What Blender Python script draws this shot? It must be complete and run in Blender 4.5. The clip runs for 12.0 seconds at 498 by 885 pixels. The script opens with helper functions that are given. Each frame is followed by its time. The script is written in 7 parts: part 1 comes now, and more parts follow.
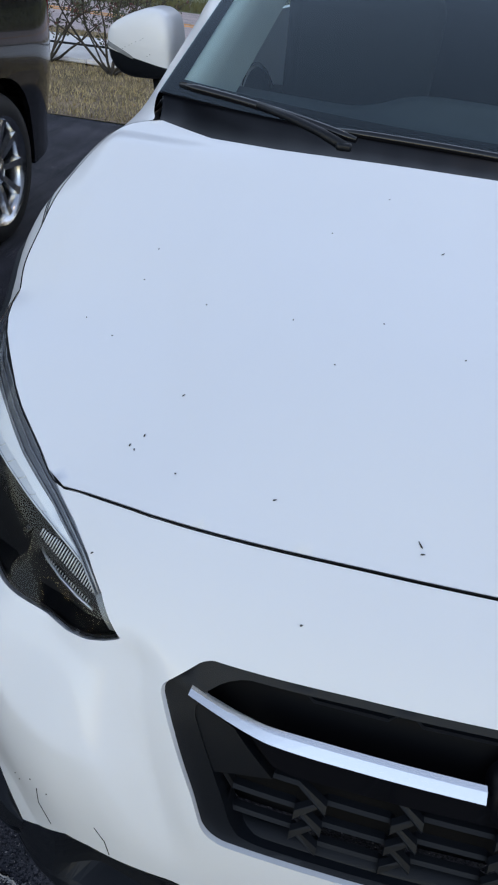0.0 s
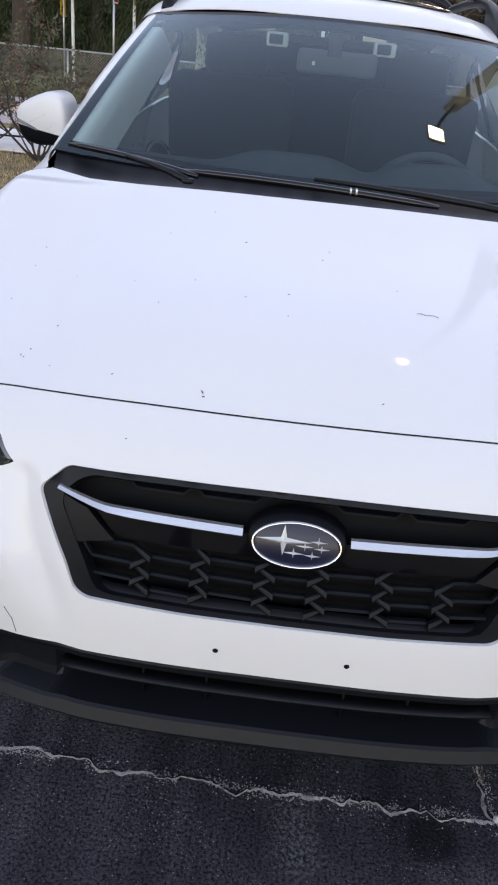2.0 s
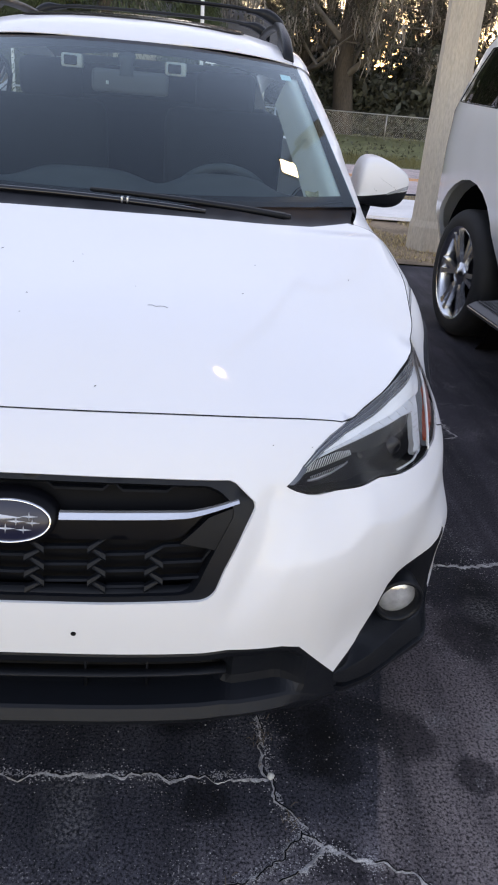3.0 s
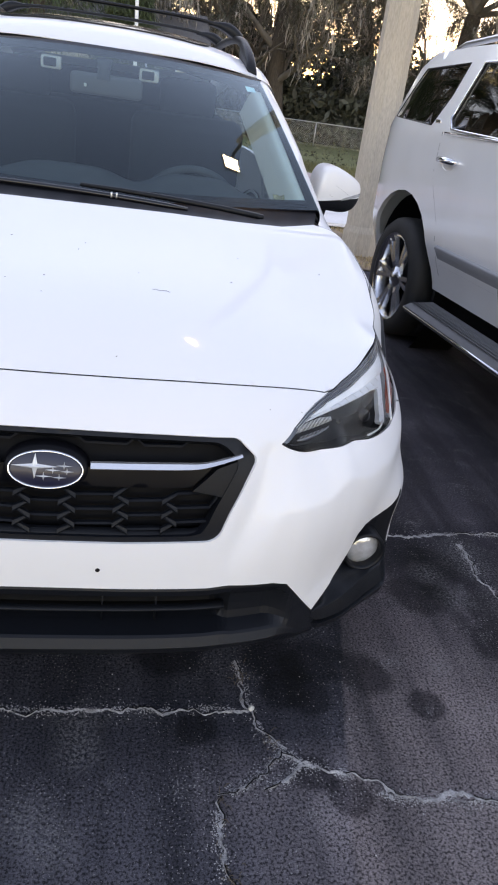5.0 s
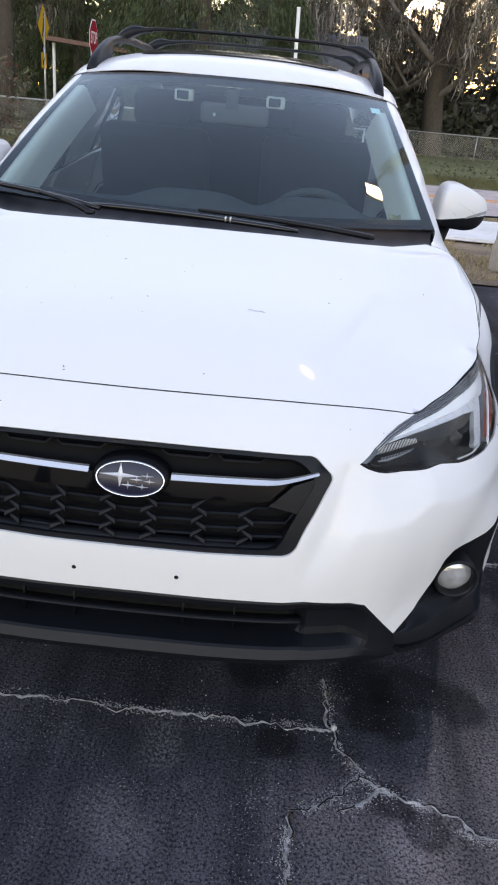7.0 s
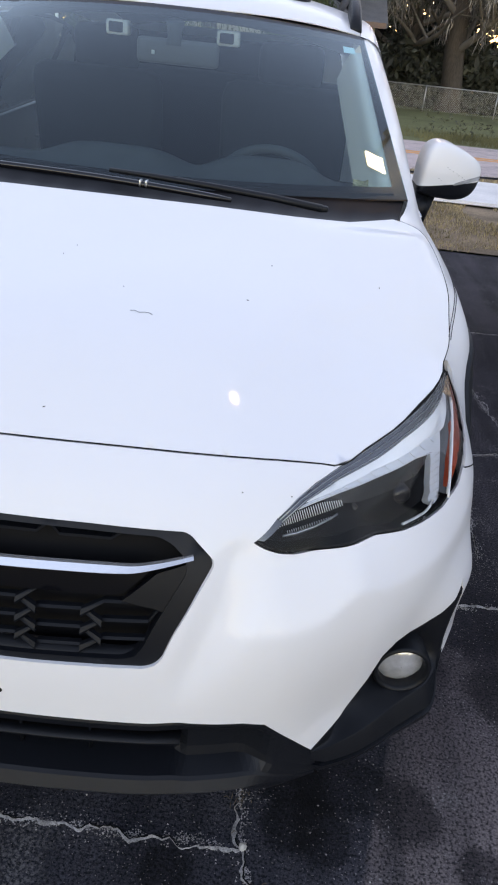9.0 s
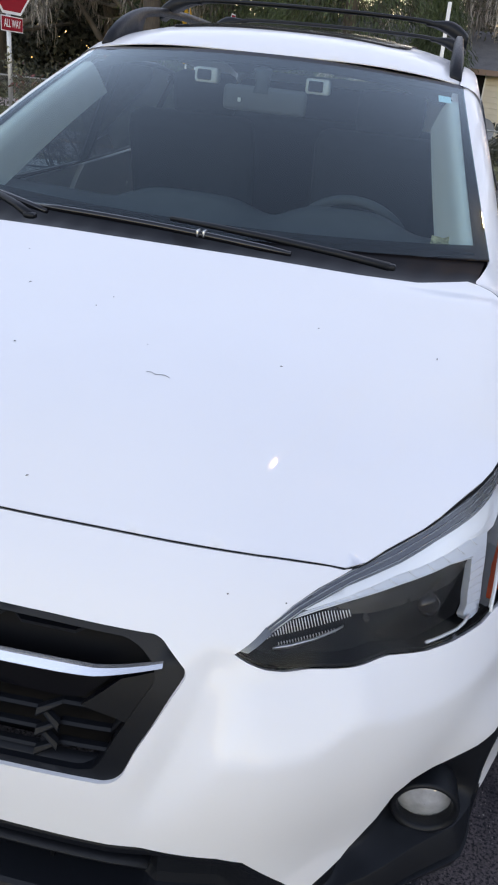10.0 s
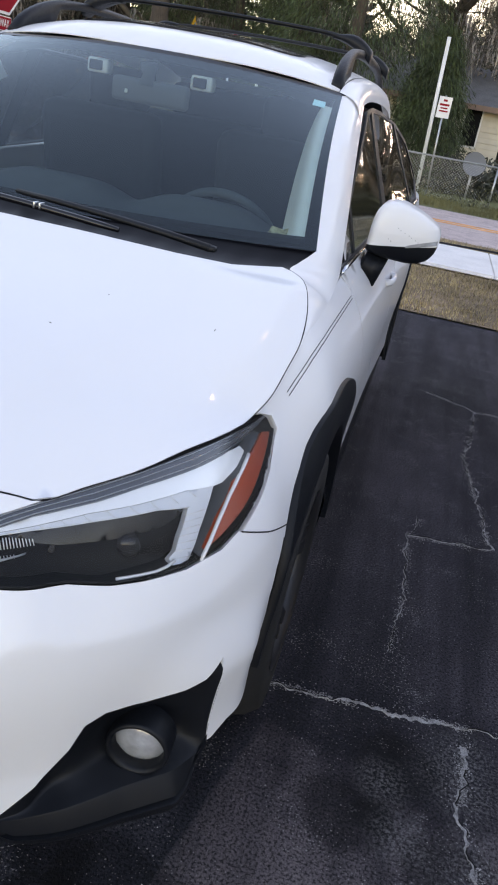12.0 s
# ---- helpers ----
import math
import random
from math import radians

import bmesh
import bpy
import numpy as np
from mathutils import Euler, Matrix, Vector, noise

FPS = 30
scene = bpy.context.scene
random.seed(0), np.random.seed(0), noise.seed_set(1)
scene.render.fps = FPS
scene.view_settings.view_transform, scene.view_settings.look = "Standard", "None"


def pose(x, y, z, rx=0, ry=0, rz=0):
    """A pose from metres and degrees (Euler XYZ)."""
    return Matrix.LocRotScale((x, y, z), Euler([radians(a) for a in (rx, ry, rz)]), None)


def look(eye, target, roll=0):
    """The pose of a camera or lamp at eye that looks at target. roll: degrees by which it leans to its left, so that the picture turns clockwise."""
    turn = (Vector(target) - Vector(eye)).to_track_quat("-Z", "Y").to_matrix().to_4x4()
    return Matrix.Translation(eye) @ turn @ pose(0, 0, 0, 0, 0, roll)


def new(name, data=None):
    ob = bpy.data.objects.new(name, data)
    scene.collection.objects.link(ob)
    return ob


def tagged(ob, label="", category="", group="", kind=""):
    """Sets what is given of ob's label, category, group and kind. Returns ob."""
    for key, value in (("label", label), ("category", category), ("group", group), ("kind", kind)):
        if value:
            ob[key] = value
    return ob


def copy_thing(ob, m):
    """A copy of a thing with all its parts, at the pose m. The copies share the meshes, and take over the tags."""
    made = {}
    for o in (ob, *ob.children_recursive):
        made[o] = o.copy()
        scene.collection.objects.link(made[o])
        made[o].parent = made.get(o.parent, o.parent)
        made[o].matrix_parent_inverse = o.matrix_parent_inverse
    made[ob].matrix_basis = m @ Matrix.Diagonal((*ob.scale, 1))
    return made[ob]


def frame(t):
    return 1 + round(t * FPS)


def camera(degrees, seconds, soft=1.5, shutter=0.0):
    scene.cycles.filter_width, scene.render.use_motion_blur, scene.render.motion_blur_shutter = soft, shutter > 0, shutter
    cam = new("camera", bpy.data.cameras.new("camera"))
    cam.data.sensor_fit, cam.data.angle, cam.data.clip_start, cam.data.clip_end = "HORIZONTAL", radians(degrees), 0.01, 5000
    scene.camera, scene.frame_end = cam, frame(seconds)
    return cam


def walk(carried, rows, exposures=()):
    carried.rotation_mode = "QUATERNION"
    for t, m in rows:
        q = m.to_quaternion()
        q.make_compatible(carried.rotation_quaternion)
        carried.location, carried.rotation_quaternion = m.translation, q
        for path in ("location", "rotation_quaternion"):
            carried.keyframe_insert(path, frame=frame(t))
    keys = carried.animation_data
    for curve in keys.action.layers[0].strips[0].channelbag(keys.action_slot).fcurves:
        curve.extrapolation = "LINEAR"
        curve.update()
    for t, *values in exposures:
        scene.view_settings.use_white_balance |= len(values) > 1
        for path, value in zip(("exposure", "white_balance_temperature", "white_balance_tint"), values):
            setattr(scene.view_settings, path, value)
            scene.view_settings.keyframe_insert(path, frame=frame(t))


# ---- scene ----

EXPO, WARM, TINT = 2.50, 7800, 35.5
cam = camera(36.7, 12.0, soft=2.0)
PATH = [
    (0, (-0.302, -0.387, 1.368), (-0.463, 1.275, 0.266), 7.3),
    (0.5, (-0.262, -0.523, 1.378), (-0.547, 1.136, 0.298), 8.0),
    (1, (-0.092, -0.626, 1.35), (-0.458, 1.045, 0.315), 4.5),
    (1.5, (-0.046, -0.746, 1.383), (-0.259, 1.0, 0.432), 3.6),
    (2, (-0.059, -0.895, 1.377), (-0.111, 0.881, 0.458), 5.8),
    (2.5, (0.062, -0.971, 1.406), (0.125, 0.83, 0.54), 5.7),
    (3, (0.283, -1.006, 1.379), (0.446, 0.798, 0.532), 5.1),
    (3.2, (0.339, -1.029, 1.379), (0.503, 0.78, 0.542), 4.7),
    (4.8, (0.113, -1.212, 1.383), (0.45, 0.582, 0.566), 7.9),
    (5, (0.118, -1.227, 1.391), (0.478, 0.56, 0.568), 8.2),
    (5.5, (0.234, -1.281, 1.407), (0.568, 0.511, 0.584), 6.7),
    (6, (0.321, -1.336, 1.398), (0.47, 0.482, 0.578), 4.7),
    (6.5, (0.301, -1.328, 1.414), (0.313, 0.501, 0.605), 4.4),
    (6.7, (0.25, -1.306, 1.419), (0.236, 0.522, 0.608), 4.8),
    (8.3, (0.396, -1.002, 1.413), (0.334, 0.777, 0.501), 5.5),
    (8.5, (0.434, -0.947, 1.397), (0.365, 0.831, 0.483), 5.3),
    (9, (0.458, -0.773, 1.392), (0.408, 1.003, 0.474), 6.2),
    (9.5, (0.494, -0.663, 1.408), (0.378, 1.123, 0.515), 6.7),
    (10, (0.583, -0.598, 1.404), (0.236, 1.178, 0.551), 6.4),
    (10.5, (0.585, -0.633, 1.412), (0.046, 1.108, 0.59), 6.0),
    (11, (0.613, -0.67, 1.399), (0.11, 1.084, 0.579), 6.0),
    (11.5, (0.779, -0.642, 1.411), (0.347, 1.14, 0.614), 7.6),
    (12, (1.008, -0.587, 1.387), (0.675, 1.212, 0.579), 10.5),
]
walk(cam, [(t, look(eye, target, roll)) for t, eye, target, roll in PATH],
     [(0.0, EXPO - 0.38, WARM - 600, TINT - 6), (0.4, EXPO - 0.26, WARM - 300, TINT), (1.0, EXPO - 0.12, WARM + 50, TINT + 2), (3.0, EXPO - 0.05, WARM, TINT + 2),
      (5.5, EXPO + 0.08, WARM, TINT + 2), (6.5, EXPO + 0.08, WARM, TINT), (9.0, EXPO - 0.03, WARM - 100, TINT), (11.0, EXPO - 0.12, WARM - 200, TINT), (12.0, EXPO, WARM - 100, TINT)])

# ---- light: dusk sky, the sun gone behind the trees ahead ----
world = bpy.data.worlds.new("dusk_sky")
scene.world = world
world.use_nodes = True
wn = world.node_tree
wn.nodes.clear()
sky = wn.nodes.new("ShaderNodeTexSky")
sky.sky_type, sky.sun_disc = "NISHITA", False
sky.sun_elevation, sky.sun_rotation = radians(6.0), radians(14)
sky.air_density, sky.dust_density, sky.ozone_density = 1.0, 0.1, 1.0
wbg = wn.nodes.new("ShaderNodeBackground")
wbg.inputs["Strength"].default_value = 0.15
wout = wn.nodes.new("ShaderNodeOutputWorld")
wn.links.new(sky.outputs[0], wbg.inputs["Color"])
wn.links.new(wbg.outputs[0], wout.inputs["Surface"])

sun = new("sun", bpy.data.lights.new("sun", "SUN"))
sun.data.energy, sun.data.angle, sun.data.color = 0.12, radians(12), (1.0, 0.85, 0.70)
sun.matrix_world = look((math.sin(radians(12)) * 40, math.cos(radians(12)) * 40, 4.4), (0, 0, 0))

# ---- materials ----
def mat(name, colour, rough=0.5, metal=0.0, coat=0.0, coat_rough=0.03, spec=0.5, var=0.0, var_scale=6.0, grain=0.0, grain_scale=120.0,
        bump=0.0, bump_scale=200.0, random_tint=0.0, emit=None, transmission=0.0, ior=1.5, alpha=1.0, stretch=(1, 1, 1), sheen=0.0):
    """A Principled material with variation at two scales and fine relief."""
    m = bpy.data.materials.new(name)
    m.use_nodes = True
    nt = m.node_tree
    b = nt.nodes["Principled BSDF"]
    b.inputs["Base Color"].default_value = (*colour, 1)
    b.inputs["Roughness"].default_value = rough
    b.inputs["Metallic"].default_value = metal
    b.inputs["Coat Weight"].default_value = coat
    b.inputs["Coat Roughness"].default_value = coat_rough
    b.inputs["Specular IOR Level"].default_value = spec
    b.inputs["Transmission Weight"].default_value = transmission
    b.inputs["IOR"].default_value = ior
    b.inputs["Alpha"].default_value = alpha
    b.inputs["Sheen Weight"].default_value = sheen
    if emit:
        b.inputs["Emission Color"].default_value = (*emit[0], 1)
        b.inputs["Emission Strength"].default_value = emit[1]
    if var or grain or bump or random_tint:
        co = nt.nodes.new("ShaderNodeTexCoord")
        mp = nt.nodes.new("ShaderNodeMapping")
        mp.inputs["Scale"].default_value = stretch
        nt.links.new(co.outputs["Object"], mp.inputs[0])
    last = None
    def mixin(fac_socket, amount, prev):
        # value factor 1 - amount .. 1 + amount
        mr = nt.nodes.new("ShaderNodeMapRange")
        mr.inputs["From Min"].default_value, mr.inputs["From Max"].default_value = 0.25, 0.75
        mr.inputs["To Min"].default_value, mr.inputs["To Max"].default_value = 1 - amount, 1 + amount
        nt.links.new(fac_socket, mr.inputs["Value"])
        mul = nt.nodes.new("ShaderNodeVectorMath")
        mul.operation = "MULTIPLY"
        if prev is None:
            mul.inputs[0].default_value = colour
        else:
            nt.links.new(prev, mul.inputs[0])
        nt.links.new(mr.outputs[0], mul.inputs[1])
        return mul.outputs[0]
    for amount, scale, detail in ((var, var_scale, 4), (grain, grain_scale, 2)):
        if amount:
            n = nt.nodes.new("ShaderNodeTexNoise")
            n.inputs["Scale"].default_value, n.inputs["Detail"].default_value = scale, detail
            nt.links.new(mp.outputs[0], n.inputs["Vector"])
            last = mixin(n.outputs[0], amount, last)
    if random_tint:
        oi = nt.nodes.new("ShaderNodeObjectInfo")
        last = mixin(oi.outputs["Random"], random_tint, last)
    if last is not None:
        nt.links.new(last, b.inputs["Base Color"])
    if bump:
        n = nt.nodes.new("ShaderNodeTexNoise")
        n.inputs["Scale"].default_value, n.inputs["Detail"].default_value = bump_scale, 3
        nt.links.new(mp.outputs[0], n.inputs["Vector"])
        bp = nt.nodes.new("ShaderNodeBump")
        bp.inputs["Strength"].default_value, bp.inputs["Distance"].default_value = bump, 0.004
        nt.links.new(n.outputs[0], bp.inputs["Height"])
        nt.links.new(bp.outputs[0], b.inputs["Normal"])
    return m


def leaf_mat(name, colour, amount):
    m = mat(name, colour, rough=.6, var=amount, var_scale=.9)
    nt = m.node_tree
    b = nt.nodes["Principled BSDF"]
    src = b.inputs["Base Color"].links[0].from_socket
    geo = nt.nodes.new("ShaderNodeNewGeometry")
    hsv = nt.nodes.new("ShaderNodeHueSaturation")
    mr = nt.nodes.new("ShaderNodeMapRange")
    mr.inputs["To Min"].default_value, mr.inputs["To Max"].default_value = .45, 1.6
    nt.links.new(geo.outputs["Random Per Island"], mr.inputs["Value"])
    nt.links.new(mr.outputs[0], hsv.inputs["Value"])
    nt.links.new(src, hsv.inputs["Color"])
    nt.links.new(hsv.outputs[0], b.inputs["Base Color"])
    return m


M_WHITE = mat("white_pearl_paint", (0.80, 0.80, 0.815), rough=0.4, spec=0.1, coat=0.45, coat_rough=0.06, var=0.012, var_scale=3)
M_SILVER = mat("silver_metallic_paint", (0.84, 0.845, 0.86), rough=0.32, metal=0.25, coat=1.0, var=0.03, var_scale=3, grain=0.03, grain_scale=900)
M_BLACKPAINT = mat("black_gloss_paint", (0.006, 0.006, 0.008), rough=0.14, spec=0.25, coat=0.55, coat_rough=0.012)
M_PLASTIC = mat("textured_black_plastic", (0.0060, 0.0074, 0.0105), rough=0.44, spec=0.28, var=0.12, var_scale=9, bump=0.15, bump_scale=900)
M_GRILLE = mat("charcoal_grille_plastic", (0.0052, 0.0064, 0.009), rough=0.45, spec=0.22, var=0.1, var_scale=12, bump=0.12, bump_scale=900)
M_GLOSSBLACK = mat("gloss_black_plastic", (0.008, 0.008, 0.010), rough=0.12, spec=0.5)
M_SATINBLACK = mat("satin_black_plastic", (0.004, 0.0042, 0.006), rough=0.34, spec=0.14)
M_DARK = mat("dark_void_plastic", (0.004, 0.004, 0.005), rough=0.7, spec=0.15)
M_CHROME = mat("chrome", (0.80, 0.81, 0.83), rough=0.07, metal=1.0)
M_BRIGHT = mat("bright_chrome", (0.93, 0.935, 0.94), rough=0.16, metal=0.85)
M_SATIN = mat("satin_aluminium", (0.55, 0.56, 0.58), rough=0.28, metal=1.0, var=0.05, var_scale=20)
M_REFLECT = mat("silver_reflector", (0.93, 0.95, 0.97), rough=0.22, metal=0.25, coat=0.6)
M_ALLOY = mat("bright_machined_alloy", (0.62, 0.63, 0.65), rough=0.22, metal=1.0, var=0.05, var_scale=15)
M_GREYALLOY = mat("dark_grey_alloy", (0.05, 0.05, 0.055), rough=0.4, metal=0.6)
M_RUBBER = mat("tyre_rubber", (0.016, 0.016, 0.017), rough=0.75, var=0.15, var_scale=12, bump=0.2, bump_scale=300)
M_AMBER = mat("amber_reflector", (0.40, 0.060, 0.022), rough=0.25, coat=0.6, bump=0.25, bump_scale=160)
M_RED = mat("red_lamp_plastic", (0.42, 0.012, 0.018), rough=0.15, coat=0.6)
M_BLUE = mat("deep_blue_enamel", (0.004, 0.006, 0.028), rough=0.35, coat=0.15)
M_TRIMGREY = mat("pale_grey_trim_cloth", (0.78, 0.81, 0.79), rough=0.9, var=0.04, var_scale=20, grain=0.05, grain_scale=500)
M_MIRRORBACK = mat("grey_mirror_shell", (0.11, 0.12, 0.13), rough=0.5, var=0.05, var_scale=12)
M_SMOKE = mat("smoked_lens_edge", (0.14, 0.15, 0.165), rough=0.22, metal=0.5)
M_STAR = mat("bright_badge_silver", (0.75, 0.76, 0.78), rough=0.3, metal=0.4)
M_BOWL = mat("brushed_reflector_bowl", (0.06, 0.058, 0.056), rough=0.25, metal=0.9, var=0.15, var_scale=30)
M_DASH = mat("charcoal_dash_plastic", (0.062, 0.078, 0.092), rough=0.65, var=0.1, var_scale=15, bump=0.1, bump_scale=600)
M_SEAT = mat("dark_grey_seat_cloth", (0.013, 0.020, 0.029), rough=0.95, var=0.1, var_scale=20, grain=0.1, grain_scale=500)
M_STICKER = mat("pale_blue_sticker", (0.62, 0.93, 0.98), rough=0.5)
M_PAPER = mat("crumpled_paper", (0.46, 0.41, 0.25), rough=0.8, var=0.75, var_scale=70)


def glass(name, tint, rough=0.0, ior=1.52, skin=(1, 1, 1)):
    """Thin pane: clear see-through with a glossy skin."""
    m = bpy.data.materials.new(name)
    m.use_nodes = True
    nt = m.node_tree
    nt.nodes.clear()
    out = nt.nodes.new("ShaderNodeOutputMaterial")
    mix = nt.nodes.new("ShaderNodeMixShader")
    tr = nt.nodes.new("ShaderNodeBsdfTransparent")
    tr.inputs["Color"].default_value = (*tint, 1)
    gl = nt.nodes.new("ShaderNodeBsdfGlossy")
    gl.inputs["Roughness"].default_value = rough
    gl.inputs["Color"].default_value = (*skin, 1)
    fr = nt.nodes.new("ShaderNodeFresnel")
    fr.inputs["IOR"].default_value = ior
    nt.links.new(fr.outputs[0], mix.inputs[0])
    nt.links.new(tr.outputs[0], mix.inputs[1])
    nt.links.new(gl.outputs[0], mix.inputs[2])
    nt.links.new(mix.outputs[0], out.inputs["Surface"])
    return m


M_SCREEN = glass("green_tinted_windscreen", (0.63, 0.79, 0.80), ior=1.60, skin=(.80, .95, 1.0))
M_PRIVACY = glass("dark_privacy_glass", (0.10, 0.11, 0.11), ior=1.9)
M_SIDEGLASS = glass("tinted_side_glass", (0.11, 0.13, 0.135), rough=.05, ior=1.33)
M_LENS = glass("clear_lamp_lens", (0.95, 0.96, 0.97), ior=1.28)
M_FOGGLASS = mat("frosted_lamp_glass", (0.62, 0.635, 0.66), rough=0.16, metal=0.5, coat=.6, var=.25, var_scale=40, bump=0.3, bump_scale=90)
M_DRL = mat("frosted_light_guide", (0.68, 0.72, 0.78), rough=0.3, coat=0.8, bump=0.3, bump_scale=220, stretch=(4, 4, 1))

# ---- mesh helpers ----
from mathutils.geometry import delaunay_2d_cdt


def thing(name, label, category, group="", kind="", at=(0, 0, 0)):
    ob = new(name)
    ob.location = at
    ob.empty_display_size = 0.2
    return tagged(ob, label, category, group, kind)


def part(name, bm, material, parent=None, label="", smooth=True):
    me = bpy.data.meshes.new(name)
    bm.to_mesh(me)
    bm.free()
    if smooth:
        for p in me.polygons:
            p.use_smooth = True
    for m in material if isinstance(material, (list, tuple)) else (material,):
        me.materials.append(m)
    ob = new(name, me)
    if parent is not None:
        ob.parent = parent
        up = parent
        shift = Vector((0, 0, 0))
        while up is not None:
            shift += up.location
            up = up.parent
        for v in me.vertices:
            v.co -= shift
    if label:
        tagged(ob, label)
    return ob


def lone(name, bm, material, label, category, group="", kind="", smooth=True):
    return tagged(part(name, bm, material, None, "", smooth), label, category, group, kind)


def box(bm, c, size, turn=None, bevel=0.0):
    """Adds a box, bevelled if asked, to bm; turn: a 3x3 or 4x4 matrix."""
    r = bmesh.ops.create_cube(bm, size=1)
    vs = r["verts"]
    bmesh.ops.scale(bm, vec=size, verts=vs)
    if bevel:
        es = list({e for v in vs for e in v.link_edges})
        rb = bmesh.ops.bevel(bm, geom=es, offset=bevel, segments=2, affect="EDGES", profile=0.5)
        vs = list({v for f in rb["faces"] for v in f.verts} | {v for v in vs if v.is_valid})
    if turn is not None:
        bmesh.ops.transform(bm, matrix=turn.to_4x4(), verts=vs)
    bmesh.ops.translate(bm, vec=c, verts=vs)
    return vs


def grid_mesh(bm, fn, us, vs, flip=False, close_u=False):
    """Quads over fn(u, v)."""
    rows = [[bm.verts.new(fn(u, v)) for v in vs] for u in us]
    n = len(rows)
    for i in range(n if close_u else n - 1):
        for j in range(len(vs) - 1):
            a, b, c, d = rows[i][j], rows[(i + 1) % n][j], rows[(i + 1) % n][j + 1], rows[i][j + 1]
            try:
                bm.faces.new((d, c, b, a) if flip else (a, b, c, d))
            except ValueError:
                pass
    return rows


def tube(bm, pts, radius, sides=8, cap=True, squash=1.0):
    """A swept round bar along pts; radius: a number or one for each point."""
    pts = [Vector(p) for p in pts]
    rings = []
    for i, p in enumerate(pts):
        d = (pts[min(i + 1, len(pts) - 1)] - pts[max(i - 1, 0)]).normalized()
        ref = Vector((0, 0, 1)) if abs(d.z) < 0.9 else Vector((0, 1, 0))
        a = d.cross(ref).normalized()
        b = a.cross(d).normalized()
        r = radius[i] if isinstance(radius, (list, tuple)) else radius
        rings.append([bm.verts.new(p + a * (r * math.cos(k * 2 * math.pi / sides)) + b * (r * squash * math.sin(k * 2 * math.pi / sides))) for k in range(sides)])
    for i in range(len(rings) - 1):
        for k in range(sides):
            bm.faces.new((rings[i][k], rings[i][(k + 1) % sides], rings[i + 1][(k + 1) % sides], rings[i + 1][k]))
    if cap:
        bm.faces.new(rings[0][::-1])
        bm.faces.new(rings[-1])


def ribbon(bm, pts, width_dir, thick_dir, width, thick):
    """A flat bar along pts with a rectangular section."""
    W, T = Vector(width_dir), Vector(thick_dir)
    rings = []
    for i, p in enumerate(pts):
        p = Vector(p)
        w = (width[i] if isinstance(width, (list, tuple)) else width) / 2
        rings.append([bm.verts.new(p + W * w * a + T * thick * b) for a, b in ((-1, 0), (1, 0), (1, 1), (-1, 1))])
    for i in range(len(rings) - 1):
        for k in range(4):
            bm.faces.new((rings[i][k], rings[i][(k + 1) % 4], rings[i + 1][(k + 1) % 4], rings[i + 1][k]))
    bm.faces.new(rings[0][::-1])
    bm.faces.new(rings[-1])


def disc_lathe(bm, profile, m, sides=32):
    """Turns (radius, along) pairs about the local x axis of m."""
    rings = []
    for r, a in profile:
        rings.append([bm.verts.new(m @ Vector((a, r * math.cos(k * 2 * math.pi / sides), r * math.sin(k * 2 * math.pi / sides)))) for k in range(sides)])
    for i in range(len(rings) - 1):
        for k in range(sides):
            bm.faces.new((rings[i][k], rings[i][(k + 1) % sides], rings[i + 1][(k + 1) % sides], rings[i + 1][k]))


def resample(poly, step, closed=True):
    out = []
    n = len(poly)
    for i in range(n if closed else n - 1):
        a, b = poly[i], poly[(i + 1) % n]
        k = max(1, round(math.dist(a, b) / step))
        out += [(a[0] + (b[0] - a[0]) * j / k, a[1] + (b[1] - a[1]) * j / k) for j in range(k)]
    if not closed:
        out.append(poly[-1])
    return out


def rounded(poly, cut):
    """Cuts the corners of a closed polygon twice, so that they read as round."""
    for c in (cut, cut * 0.4):
        out = []
        n = len(poly)
        for i in range(n):
            p, a, b = Vector(poly[i]), Vector(poly[i - 1]), Vector(poly[(i + 1) % n])
            out.append(tuple(p + (a - p).normalized() * min(c, (a - p).length * 0.4)))
            out.append(tuple(p + (b - p).normalized() * min(c, (b - p).length * 0.4)))
        poly = out
    return poly


def inside(p, poly):
    x, y = p
    hit = False
    for i in range(len(poly)):
        (x1, y1), (x2, y2) = poly[i - 1], poly[i]
        if (y1 > y) != (y2 > y) and x < (x2 - x1) * (y - y1) / (y2 - y1) + x1:
            hit = not hit
    return hit


